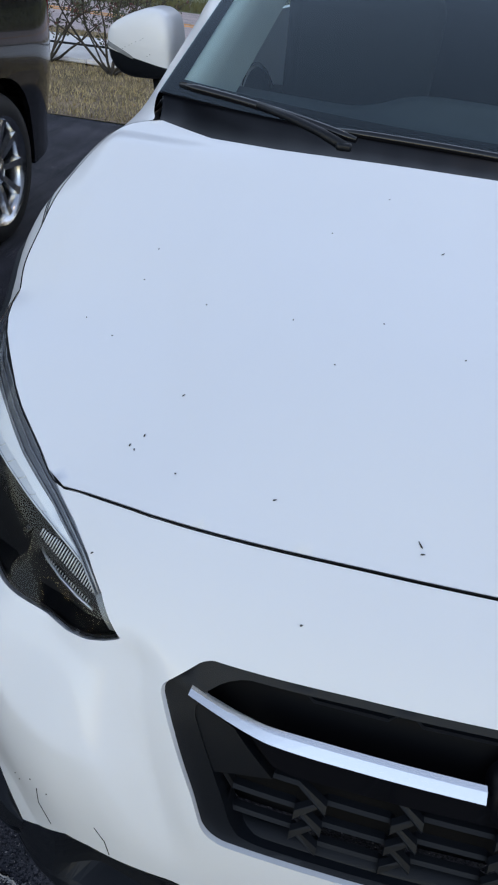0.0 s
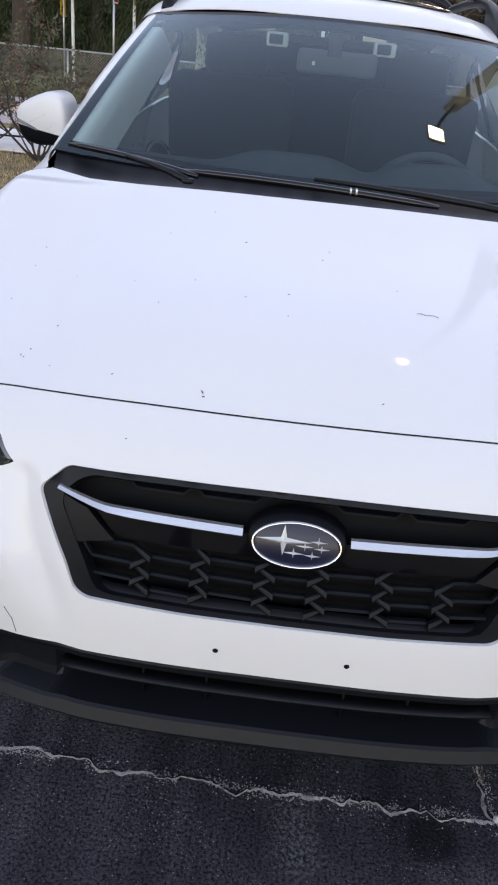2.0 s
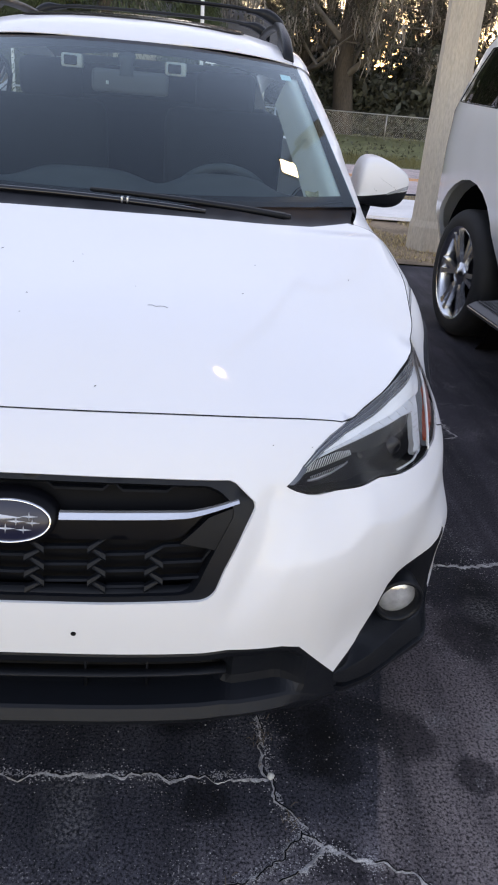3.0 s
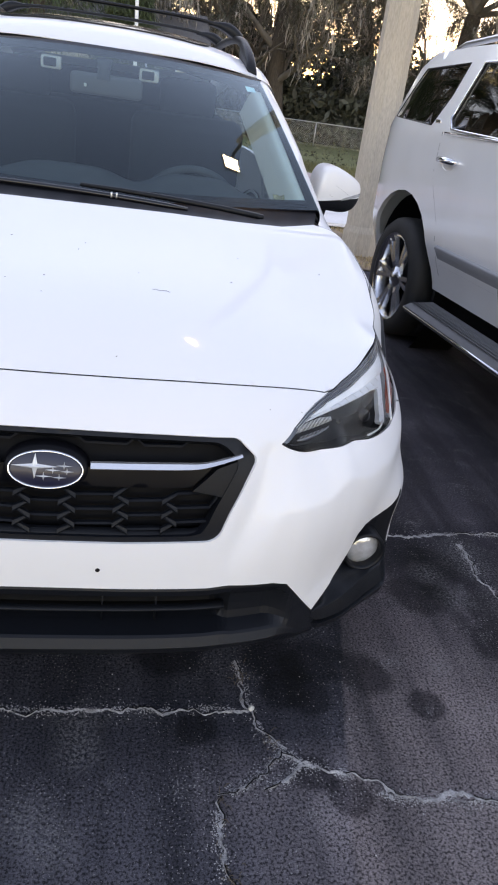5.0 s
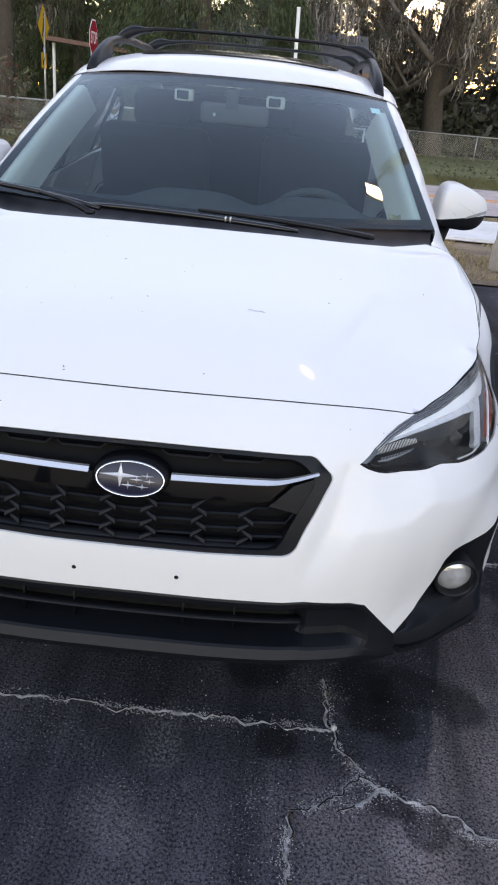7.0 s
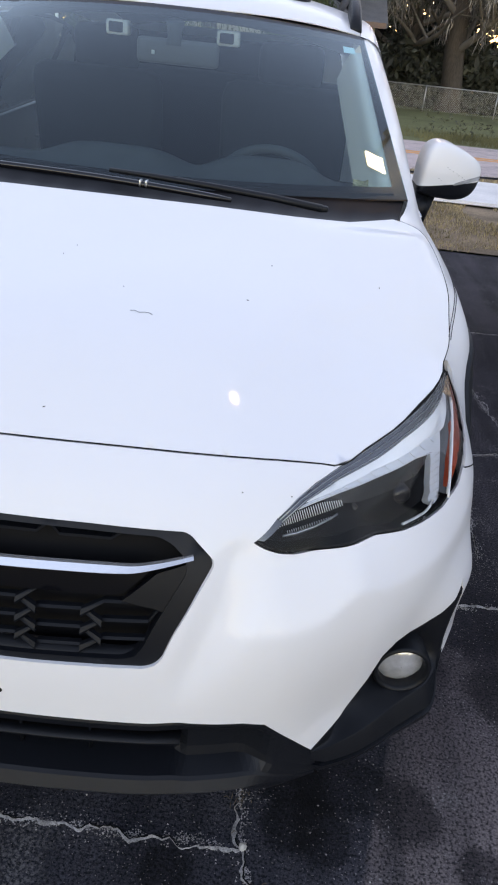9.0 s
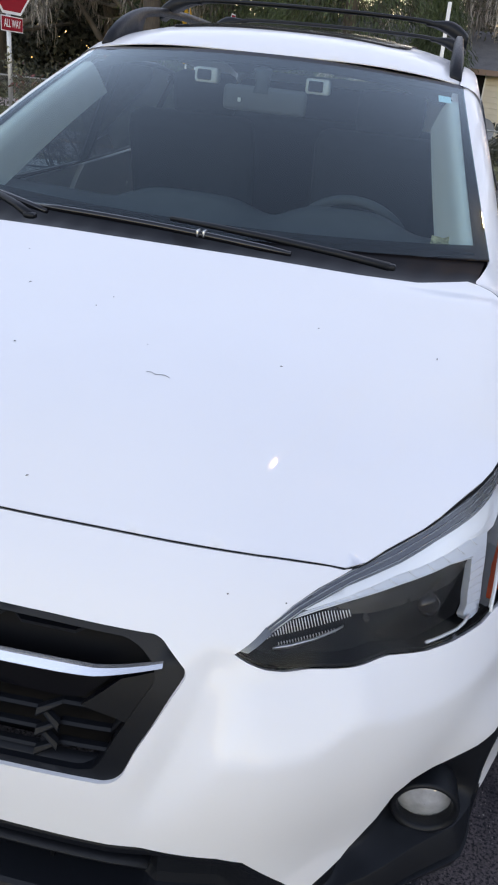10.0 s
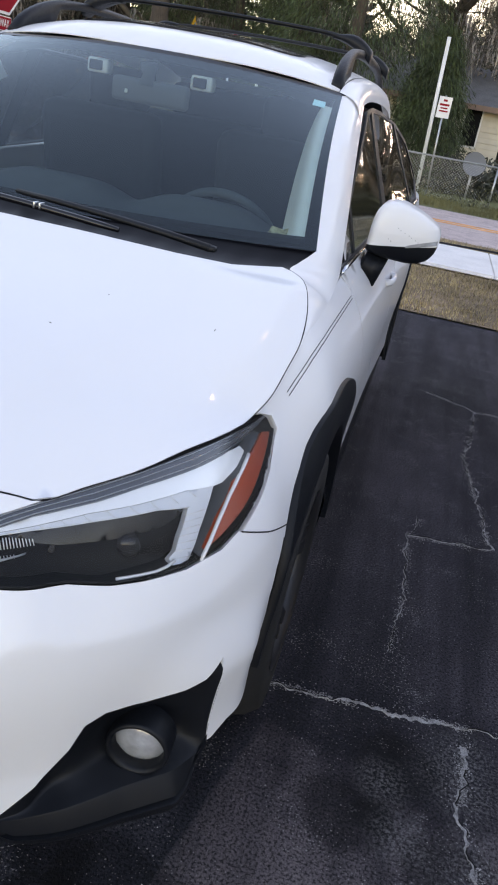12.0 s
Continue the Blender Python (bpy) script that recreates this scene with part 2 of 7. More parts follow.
def panel(outline, fn, step, holes=(), flange=0.014, inward=None, flip=False, soft_edge=0.003):
    """A sheet over a plane outline, bent by fn(a, b), with its edges turned in by flange. Returns a bmesh."""
    rings = [resample(outline, step)] + [resample(h, step) for h in holes]
    pts, edges = [], []
    for ring in rings:
        k = len(pts)
        pts += ring
        edges += [(k + i, k + (i + 1) % len(ring)) for i in range(len(ring))]
    border = np.array(pts)
    lo, hi = border.min(axis=0), border.max(axis=0)
    for ia in range(int((hi[0] - lo[0]) / step) + 1):
        for ib in range(int((hi[1] - lo[1]) / step) + 1):
            p = (lo[0] + (ia + 0.5) * step, lo[1] + (ib + 0.5) * step)
            if inside(p, rings[0]) and not any(inside(p, h) for h in rings[1:]) and np.min(np.hypot(border[:, 0] - p[0], border[:, 1] - p[1])) > 0.55 * step:
                pts.append(p)
    verts, es, faces, *_ = delaunay_2d_cdt([Vector(p) for p in pts], edges, [], 0, 1e-6)
    bm = bmesh.new()
    bvs = [bm.verts.new(fn(v[0], v[1])) for v in verts]
    for f in faces:
        c = (sum(verts[i][0] for i in f) / 3, sum(verts[i][1] for i in f) / 3)
        if inside(c, rings[0]) and not any(inside(c, h) for h in rings[1:]):
            try:
                bm.faces.new([bvs[i] for i in (reversed(f) if flip else f)])
            except ValueError:
                pass
    for v in [v for v in bm.verts if not v.link_faces]:
        bm.verts.remove(v)
    bm.normal_update()
    if flange:
        rim = [e for e in bm.edges if len(e.link_faces) == 1]
        vn = {v: v.normal.copy() for e in rim for v in e.verts}
        low = {v: bm.verts.new(v.co - n * flange) for v, n in vn.items()}
        for e in rim:
            a, b = e.verts
            f = e.link_faces[0]
            for l in f.loops:
                if l.edge == e:
                    a, b = l.vert, l.link_loop_next.vert
            bm.faces.new((b, a, low[a], low[b]))
            e.smooth = False
    return bm


def flipped(bm):
    """The same part for the other side of the car."""
    out = bm.copy()
    for v in out.verts:
        v.co.x = -v.co.x
    bmesh.ops.reverse_faces(out, faces=out.faces)
    return out


def table(t, pts):
    """Smooth curve through (t, value) pairs."""
    if t <= pts[0][0]:
        return pts[0][1] + (t - pts[0][0]) * (pts[1][1] - pts[0][1]) / (pts[1][0] - pts[0][0])
    if t >= pts[-1][0]:
        return pts[-1][1] + (t - pts[-1][0]) * (pts[-1][1] - pts[-2][1]) / (pts[-1][0] - pts[-2][0])
    i = 0
    while t > pts[i + 1][0]:
        i += 1
    (t0, a), (t1, b) = pts[i], pts[i + 1]
    h = t1 - t0
    ma = (b - pts[i - 1][1]) / (t1 - pts[i - 1][0]) if i else (b - a) / h
    mb = (pts[i + 2][1] - a) / (pts[i + 2][0] - t0) if i + 2 < len(pts) else (b - a) / h
    u = (t - t0) / h
    return a * (2 * u ** 3 - 3 * u ** 2 + 1) + ma * h * (u ** 3 - 2 * u ** 2 + u) + b * (3 * u ** 2 - 2 * u ** 3) + mb * h * (u ** 3 - u ** 2)


def ease(a, b, t):
    t = min(1.0, max(0.0, (t - a) / (b - a)))
    return t * t * (3 - 2 * t)

# ---- ground ----
def asphalt_material(name, dark, pale, grit, yard=False):
    """Coarse stone in dark binder; in the yard also a brown patch, oil stains, tyre streaks, bleached spots and painted
    shade by the bumper.
    """
    m = bpy.data.materials.new(name)
    m.use_nodes = True
    nt = m.node_tree
    b = nt.nodes["Principled BSDF"]
    b.inputs["Roughness"].default_value = 0.8
    b.inputs["Specular IOR Level"].default_value = 0.25
    co = nt.nodes.new("ShaderNodeTexCoord")
    def noise_tex(scale, detail=3, rough=.55, squash=None):
        n = nt.nodes.new("ShaderNodeTexNoise")
        n.inputs["Scale"].default_value, n.inputs["Detail"].default_value, n.inputs["Roughness"].default_value = scale, detail, rough
        src = co.outputs["Object"]
        if squash:
            mp = nt.nodes.new("ShaderNodeMapping")
            mp.inputs["Scale"].default_value = squash
            nt.links.new(src, mp.inputs[0])
            src = mp.outputs[0]
        nt.links.new(src, n.inputs["Vector"])
        return n.outputs[0]
    def ramp(src, lo, hi, a, c):
        r = nt.nodes.new("ShaderNodeValToRGB")
        r.color_ramp.elements[0].position, r.color_ramp.elements[1].position = lo, hi
        r.color_ramp.elements[0].color, r.color_ramp.elements[1].color = (*a, 1), (*c, 1)
        nt.links.new(src, r.inputs[0])
        return r.outputs[0]
    def mixc(kind, fac, a, c):
        x = nt.nodes.new("ShaderNodeMix")
        x.data_type, x.blend_type = "RGBA", kind
        for sock, v in ((x.inputs[0], fac), (x.inputs[6], a), (x.inputs[7], c)):
            if isinstance(v, float):
                sock.default_value = v
            elif isinstance(v, tuple):
                sock.default_value = (*v, 1)
            else:
                nt.links.new(v, sock)
        return x.outputs[2]
    def maths(op, a, c, d=0.0):
        x = nt.nodes.new("ShaderNodeMath")
        x.operation = op
        for sock, v in zip(x.inputs, (a, c, d)):
            if isinstance(v, (int, float)):
                sock.default_value = v
            else:
                nt.links.new(v, sock)
        return x.outputs[0]
    def between(src, lo, hi):
        mr = nt.nodes.new("ShaderNodeMapRange")
        mr.inputs["From Min"].default_value, mr.inputs["From Max"].default_value = lo, hi
        nt.links.new(src, mr.inputs["Value"])
        return mr.outputs[0]
    def spot(x, y, r, wob, soft=.35):
        """1 inside a ragged round spot."""
        far = nt.nodes.new("ShaderNodeVectorMath")
        far.operation = "DISTANCE"
        far.inputs[1].default_value = (x, y, 0)
        nt.links.new(co.outputs["Object"], far.inputs[0])
        d = maths("MULTIPLY_ADD", wob, r * 1.6, far.outputs["Value"])
        return between(d, r * 1.8 + r * soft, r * 1.8 - r * soft)
    base = ramp(noise_tex(1.3, 5, .6), .38, .64, dark, pale)
    if yard:
        xyz = nt.nodes.new("ShaderNodeSeparateXYZ")
        nt.links.new(co.outputs["Object"], xyz.inputs[0])
        X, Y = xyz.outputs[0], xyz.outputs[1]
        wob = noise_tex(7, 4, .6)
        # brown older surface that starts at a straight seam
        seam = maths("MULTIPLY_ADD", Y, -.22, X)
        brown = maths("MULTIPLY", between(maths("MULTIPLY_ADD", wob, .03, seam), .722, .735), between(maths("MULTIPLY_ADD", wob, .7, Y), 1.25, .95))
        worn = maths("MULTIPLY", between(maths("MULTIPLY_ADD", Y, .6, maths("MULTIPLY_ADD", wob, .25, X)), .36, .72), between(maths("MULTIPLY_ADD", wob, .12, Y), .16, -.06))
        base = mixc("MIX", worn, base, ramp(noise_tex(4.0, 4, .6), .35, .65, (.165, .150, .158), (.240, .220, .228)))
        base = mixc("MIX", brown, base, ramp(noise_tex(3.0, 4, .6), .35, .65, (.135, .120, .122), (.195, .175, .174)))
        # a paler strip with a sharp oblique edge
        strip = between(maths("MULTIPLY_ADD", Y, .16, maths("MULTIPLY_ADD", wob, .02, X)), 1.235, 1.25)
        base = mixc("MIX", maths("MULTIPLY", strip, between(maths("MULTIPLY_ADD", wob, .5, Y), 1.05, .55)), base, (.165, .150, .150))
        # darker stretch beside the car
        dark_stretch = maths("MULTIPLY", between(maths("MULTIPLY_ADD", wob, .5, Y), .92, 1.12), between(maths("MULTIPLY_ADD", wob, .2, X), .85, 1.0))
        base = mixc("MULTIPLY", dark_stretch, base, (.78, .73, .75))
        # long streaks between the parked cars
        base = mixc("MULTIPLY", 1.0, base, ramp(noise_tex(5, 3, .6, (1.6, .12, 1)), .36, .60, (.55, .55, .58), (1.25, 1.2, 1.2)))
        # darker band by the bumper corner, its shade painted in with the darker surface
        base = mixc("MULTIPLY", maths("MULTIPLY", maths("MULTIPLY", between(maths("MULTIPLY_ADD", wob, .3, Y), .25, .75), between(maths("MULTIPLY_ADD", wob, .3, Y), 1.35, 1.05)), between(X, .6, .8)), base, (.50, .50, .54))
        # oil stains; the first two spots paint the shade under the bumper
        for x, y, r in ((.60, .38, .09), (.66, .24, .07), (1.38, .60, .10), (1.20, .70, .05), (.84, .31, .08), (.70, .36, .085), (.60, .25, .06), (.36, .12, .05), (.98, .19, .05), (1.14, .68, .10), (.62, -.02, .05), (.70, -.09, .05), (1.30, .45, .09), (-.1, .45, .08), (.30, .40, .10), (1.25, .85, .10), (-.75, -.2, .07)):
            base = mixc("MULTIPLY", maths("MULTIPLY", spot(x, y, r, wob, .2), .80), base, (.20, .20, .23))
    else:
        base = mixc("MULTIPLY", 1.0, base, ramp(noise_tex(3.4, 4, .5), .36, .50, (.8, .8, .8), (1, 1, 1)))
    low, high = (.42, 1.55) if yard else (.8, 1.15)
    stone = ramp(noise_tex(150, 4, .8), .40, .62, (low, low, low * 1.04), (high, high * .99, high * .99))
    base = mixc("MULTIPLY", 1.0, base, stone)
    pits = ramp(noise_tex(150, 2, .55), .36, .48, (.36, .36, .38), (1, 1, 1))
    base = mixc("MULTIPLY", 1.0 if yard else .3, base, pits)
    dense = maths("MULTIPLY_ADD", noise_tex(4.5, 3, .6), .42, noise_tex(190, 1, .4))
    base = mixc("MIX", ramp(dense, .90, .96, (0, 0, 0), (1, 1, 1)), base, grit)
    if yard:
        # bleached salty spots and a worn-off painted line
        salt = maths("MULTIPLY", between(noise_tex(160, 3, .7), .50, .60), between(noise_tex(9, 4, .65), .61, .72))
        base = mixc("MIX", maths("MULTIPLY", salt, .55), base, (.26, .26, .27))
        for x, y, r in ((.08, .14, .05), (.09, .05, .045), (-.01, -.12, .05), (.05, -.18, .04), (1.42, .86, .09), (1.45, .62, .09), (1.40, .98, .06), (1.07, .34, .03), (1.26, .66, .05), (1.22, .80, .05)):
            part_ = maths("MULTIPLY", spot(x, y, r, wob, .8), between(noise_tex(120, 3, .7), .46, .60))
            base = mixc("MIX", maths("MULTIPLY", part_, .55), base, (.25, .245, .25))
    nt.links.new(base, b.inputs["Base Color"])
    bp = nt.nodes.new("ShaderNodeBump")
    bp.inputs["Strength"].default_value, bp.inputs["Distance"].default_value = .9, .006
    nt.links.new(noise_tex(130, 3, .7), bp.inputs["Height"])
    nt.links.new(bp.outputs[0], b.inputs["Normal"])
    return m


def sheet(name, x0, x1, y0, y1, z, material, label, category, nx=1, ny=1, fn=None):
    bm = bmesh.new()
    grid_mesh(bm, lambda u, v: (x0 + (x1 - x0) * u, y0 + (y1 - y0) * v, z + (fn(x0 + (x1 - x0) * u, y0 + (y1 - y0) * v) if fn else 0)), [i / nx for i in range(nx + 1)], [j / ny for j in range(ny + 1)])
    return lone(name, bm, material, label, category, kind="structure")


def slab(name, x0, x1, y0, y1, z0, z1, material, label, category):
    bm = bmesh.new()
    box(bm, ((x0 + x1) / 2, (y0 + y1) / 2, (z0 + z1) / 2), (x1 - x0, y1 - y0, z1 - z0))
    return lone(name, bm, material, label, category, kind="structure", smooth=False)


M_ASPHALT = asphalt_material("worn_asphalt", (.034, .036, .046), (.070, .071, .083), (.27, .26, .26), True)
M_ROAD = asphalt_material("pale_road", (.60, .48, .45), (.70, .565, .53), (.70, .60, .57))
M_GRASSBED = mat("dry_lawn_soil", (.24, .170, .110), rough=1, var=.55, var_scale=2.2, grain=.4, grain_scale=60, bump=.8, bump_scale=80)
M_FIELD = mat("pale_green_field", (.15, .155, .06), rough=1, var=.25, var_scale=.5, grain=.3, grain_scale=30)
M_CONCRETE = mat("pale_concrete", (.86, .82, .79), rough=.9, var=.10, var_scale=2, grain=.12, grain_scale=80, bump=.2, bump_scale=150)
sheet("ground", -700, 700, -500, 900, -.08, M_FIELD, "green and brown open ground", "ground")
sheet("parking_asphalt", -16, 16, -16, 6.05, 0, M_ASPHALT, "dark worn asphalt of a parking area", "asphalt")
lawn = sheet("lawn_verge", -40, 30, 6.05, 8.75, .01, M_GRASSBED, "patchy dry grass verge", "grass", 70, 12, lambda x, y: .02 * noise.noise((x * 1.3, y * 1.3, 0)))
sheet("lawn_kerbside", -40, 30, 10.75, 11.95, .01, M_GRASSBED, "narrow strip of dry grass", "grass", 60, 4, lambda x, y: .02 * noise.noise((x, y, 3)))
pave = sheet("pavement", -40, 30, 8.72, 10.78, .035, M_CONCRETE, "pale concrete pavement slabs", "pavement")
for i in range(-9, 8):
    bm = bmesh.new()
    box(bm, (i * 1.8 + .9, 9.75, .045), (1.785, 2.0, .05), bevel=.008)
    part("slab", bm, M_CONCRETE, pave, smooth=False)
sheet("road", -60, 60, 11.95, 17.6, -.005, M_ROAD, "pale worn road with a yellow centre line", "road")
M_YELLOW = mat("yellow_road_paint", (.78, .36, .12), rough=.8, var=.3, var_scale=3)
for y in (14.66, 14.98):
    slab("road_line", -60, 60, y, y + .15, -.02, .002, M_YELLOW, "faded yellow line painted on the road", "road line")
sheet("field", -60, 60, 17.6, 60, .0, M_FIELD, "dull green field behind a fence", "field", 40, 20, lambda x, y: .05 * noise.noise((x * .4, y * .4, 1)))

# blades of grass on the verges
M_GRASS = leaf_mat("dry_grass_blades", (.42, .32, .17), .5)
def grass(name, x0, x1, y0, y1, count, h, material, label, seed):
    rng = random.Random(seed)
    verts, faces = [], []
    for i in range(count):
        x, y = rng.uniform(x0, x1), rng.uniform(y0, y1)
        if noise.noise((x * .9, y * .9, 7)) < -.25:
            continue
        a, hh, w = rng.uniform(0, 6.3), h * rng.uniform(.4, 1.2), rng.uniform(.004, .009)
        lx, ly = rng.uniform(-.6, .6) * hh, rng.uniform(-.6, .6) * hh
        k = len(verts)
        verts += [(x - w * math.cos(a), y - w * math.sin(a), .005), (x + w * math.cos(a), y + w * math.sin(a), .005), (x + lx, y + ly, .01 + hh)]
        faces.append((k, k + 1, k + 2))
    me = bpy.data.meshes.new(name)
    me.from_pydata(verts, [], faces)
    me.materials.append(material)
    tagged(new(name, me), label, "grass", kind="stuff")
grass("grass", -9, 6, 6.05, 8.7, 60000, .038, M_GRASS, "short dry grass on the verge", 1)
grass("kerbside_grass", -9, 6, 10.8, 11.9, 9000, .05, M_GRASS, "short dry grass beside the road", 2)
grass("fence_weeds", -14, 12, 17.6, 20.2, 26000, .16, mat("weedy_grass", (.16, .145, .06), rough=.9, var=.5, var_scale=.8), "rough grass along the fence", 3)

# cracks in the asphalt, filled with pale grit
M_GRIT = mat("pale_grit", (.33, .325, .33), rough=.95, var=.5, var_scale=30, grain=.5, grain_scale=300, bump=.8, bump_scale=300)
def crack(points, width, seed):
    """A ragged line of grit beside a dark split."""
    rng = random.Random(seed)
    pts = []
    for a, b in zip(points, points[1:]):
        n = max(2, int(math.dist(a, b) / .007))
        pts += [(a[0] + (b[0] - a[0]) * i / n, a[1] + (b[1] - a[1]) * i / n) for i in range(n)]
    pts.append(points[-1])
    bm = bmesh.new()
    rows, dark = [], []
    drift = 0.0
    for i, (x, y) in enumerate(pts):
        a, b = pts[max(0, i - 3)], pts[min(len(pts) - 1, i + 3)]
        d = Vector((b[0] - a[0], b[1] - a[1]))
        n = Vector((-d.y, d.x)).normalized()
        drift = drift * .93 + rng.gauss(0, .0022)
        wob = .016 * noise.noise((x * 11, y * 11, seed)) + .009 * noise.noise((x * 37, y * 37, seed)) + drift
        swell = max(0, .25 + .9 * noise.noise((x * 9, y * 9, seed + 5)) + .5 * noise.noise((x * 40, y * 40, seed + 8)))
        wl, wr_ = width * swell * rng.uniform(.25, 1.3) + .0008, width * swell * rng.uniform(.25, 1.3) + .0008
        c = Vector((x, y)) + n * wob
        l, r = c + n * wl, c - n * wr_
        h = .0012 + rng.uniform(0, .0035)
        rows.append([bm.verts.new((l.x, l.y, .0008)), bm.verts.new((c.x + n.x * wl * .5, c.y + n.y * wl * .5, h)), bm.verts.new((c.x - n.x * wr_ * .4, c.y - n.y * wr_ * .4, h * .7)), bm.verts.new((r.x, r.y, .0008))])
        dark.append((c.x + n.x * .002, c.y + n.y * .002, .0036))
    for a, b in zip(rows, rows[1:]):
        for k in range(3):
            bm.faces.new((a[k], a[k + 1], b[k + 1], b[k]))
    c = lone("asphalt_crack", bm, M_GRIT, "jagged asphalt crack filled with pale grit", "crack", group="cracks in the asphalt", kind="structure", smooth=False)
    bm = bmesh.new()
    for k in range(0, len(dark) - 6, 11):
        if noise.noise((dark[k][0] * 6, dark[k][1] * 6, seed)) > -.1:
            tube(bm, dark[k:k + rng.choice((7, 10, 12))], .0016, 4)
    if bm.verts:
        part("split", bm, M_DARK, c)
    else:
        bm.free()
CRACKS = [([(-1.3, .24), (-.65, .21), (-.33, .19), (.07, .18), (.5, .186)], .010), ([(.485, .36), (.49, .27), (.5, .186), (.525, .11), (.56, .045)], .014),
          ([(.56, .045), (.51, -.01), (.47, -.05), (.394, -.077)], .012), ([(.56, .045), (.60, .01), (.72, -.03), (.80, -.095), (1.14, -.11), (1.9, -.05)], .014),
          ([(.60, .01), (.57, -.03), (.50, -.06)], .010), ([(.394, -.077), (.385, -.16), (.40, -.30), (.38, -.55), (.42, -.9)], .013),
          ([(.80, 1.0), (.94, 1.02), (1.164, 1.036), (1.41, 1.07), (1.69, 1.08), (2.3, 1.12)], .012), ([(1.41, 1.0), (1.40, .75), (1.47, .45)], .018),
          ([(1.20, 2.03), (1.36, 2.06), (1.52, 2.10)], .006), ([(1.52, 2.10), (1.47, 2.5), (1.42, 3.0), (1.49, 3.73)], .010), ([(1.2, 3.9), (1.49, 3.73), (1.8, 3.75)], .006), ([(1.24, 2.2), (1.20, 2.03), (1.21, 1.7), (1.19, 1.3)], .005)]
for i, (p, w) in enumerate(CRACKS):
    crack(p, w * .85, i + 1)
rng = random.Random(21)
M_STRAW = mat("dead_grass", (.10, .075, .05), rough=.95, var=.4, var_scale=40)
for cx, cy, r, n in ((.488, .30, .03, 18), (.40, -.27, .04, 22), (.535, .07, .025, 12), (.41, -.10, .03, 10)):
    bm = bmesh.new()
    for i in range(n):
        a, l = rng.uniform(0, 6.3), rng.uniform(.006, .02)
        x, y = cx + rng.gauss(0, r * .4), cy + rng.gauss(0, r)
        tube(bm, [(x, y, .004), (x + l * .6 * math.cos(a), y + l * .6 * math.sin(a), .012), (x + l * math.cos(a), y + l * math.sin(a), .008)], .0009, 3)
    lone("weed_tuft", bm, M_STRAW, "dead weeds and leaf bits in an asphalt crack", "weeds", group="weeds in the cracks", kind="stuff")
# crumbs of grit scattered beside the cracks
verts, faces = [], []
for path, w in CRACKS:
    for a, b in zip(path, path[1:]):
        for i in range(int(math.dist(a, b) * 2600 * (w / .012))):
            u, spread = rng.random(), rng.choice((.004, .006, .010, .017))
            x, y = a[0] + (b[0] - a[0]) * u + rng.gauss(0, spread), a[1] + (b[1] - a[1]) * u + rng.gauss(0, spread)
            if noise.noise((x * 14, y * 14, 3)) < -.12:
                continue
            s, t = rng.uniform(.0007, .0028), rng.uniform(0, 6.3)
            k = len(verts)
            verts += [(x + s * math.cos(t + q), y + s * math.sin(t + q), .0004) for q in (0, 2.1, 4.2)] + [(x, y, s)]
            faces += [(k, k + 1, k + 3), (k + 1, k + 2, k + 3), (k + 2, k, k + 3)]
me = bpy.data.meshes.new("crack_grit")
me.from_pydata(verts, [], faces)
me.materials.append(M_GRIT)
tagged(new("crack_grit", me), "fine pale grit crumbled along the asphalt cracks", "grit", kind="stuff")
bm = bmesh.new()
for i in range(70):
    x, y, s = rng.uniform(-.9, 1.6), rng.uniform(-.8, .9), rng.uniform(.0006, .0022)
    bmesh.ops.create_icosphere(bm, subdivisions=1, radius=s, matrix=Matrix.Translation((x, y, s * .6)))
bmesh.ops.create_icosphere(bm, subdivisions=1, radius=.009, matrix=Matrix.Translation((.505, .18, .006)))
lone("loose_grit", bm, mat("pale_stone_chips", (.5, .5, .48), rough=.9), "tiny pale stone chips on the asphalt", "grit", kind="stuff", smooth=False)

# ---- the white crossover: body surfaces ----
# plan line of the bumper at its widest, by s from 0 (middle) to 1 (wheel arch)
PLAN_X = [(0, 0), (.18, .2), (.34, .37), (.47, .5), (.58, .6), (.68, .69), (.77, .77), (.86, .832), (.94, .868), (1.04, .884), (1.2, .89)]
PLAN_Y = [(0, .018), (.18, .022), (.34, .038), (.47, .075), (.58, .137), (.68, .218), (.77, .318), (.86, .435), (.94, .56), (1.04, .70), (1.2, .86)]
# how far the skin lies behind that line, by height: in the middle and at the side
BACK_MID = [(.18, .16), (.24, .05), (.30, .01), (.36, .005), (.45, .005), (.55, .002), (.62, .006), (.70, .022), (.75, .04), (.79, .063), (.83, .10), (.86, .145), (.885, .19)]
BACK_SIDE = [(.18, .05), (.24, .0), (.30, -.02), (.36, .0), (.45, .005), (.55, .0), (.62, .0), (.68, .01), (.74, .026), (.80, .05), (.85, .072), (.885, .092), (.91, .115)]
HOOD_EDGE = [(0, .868), (.3, .867), (.51, .858), (.6, .846), (.636, .840), (.70, .851), (.766, .862), (.85, .880), (.93, .887), (.985, .891)]
CROWN = [(.1, .876), (.2, .912), (.35, .948), (.5, .976), (.65, .998), (.8, 1.019), (1.0, 1.056), (1.2, 1.10)]


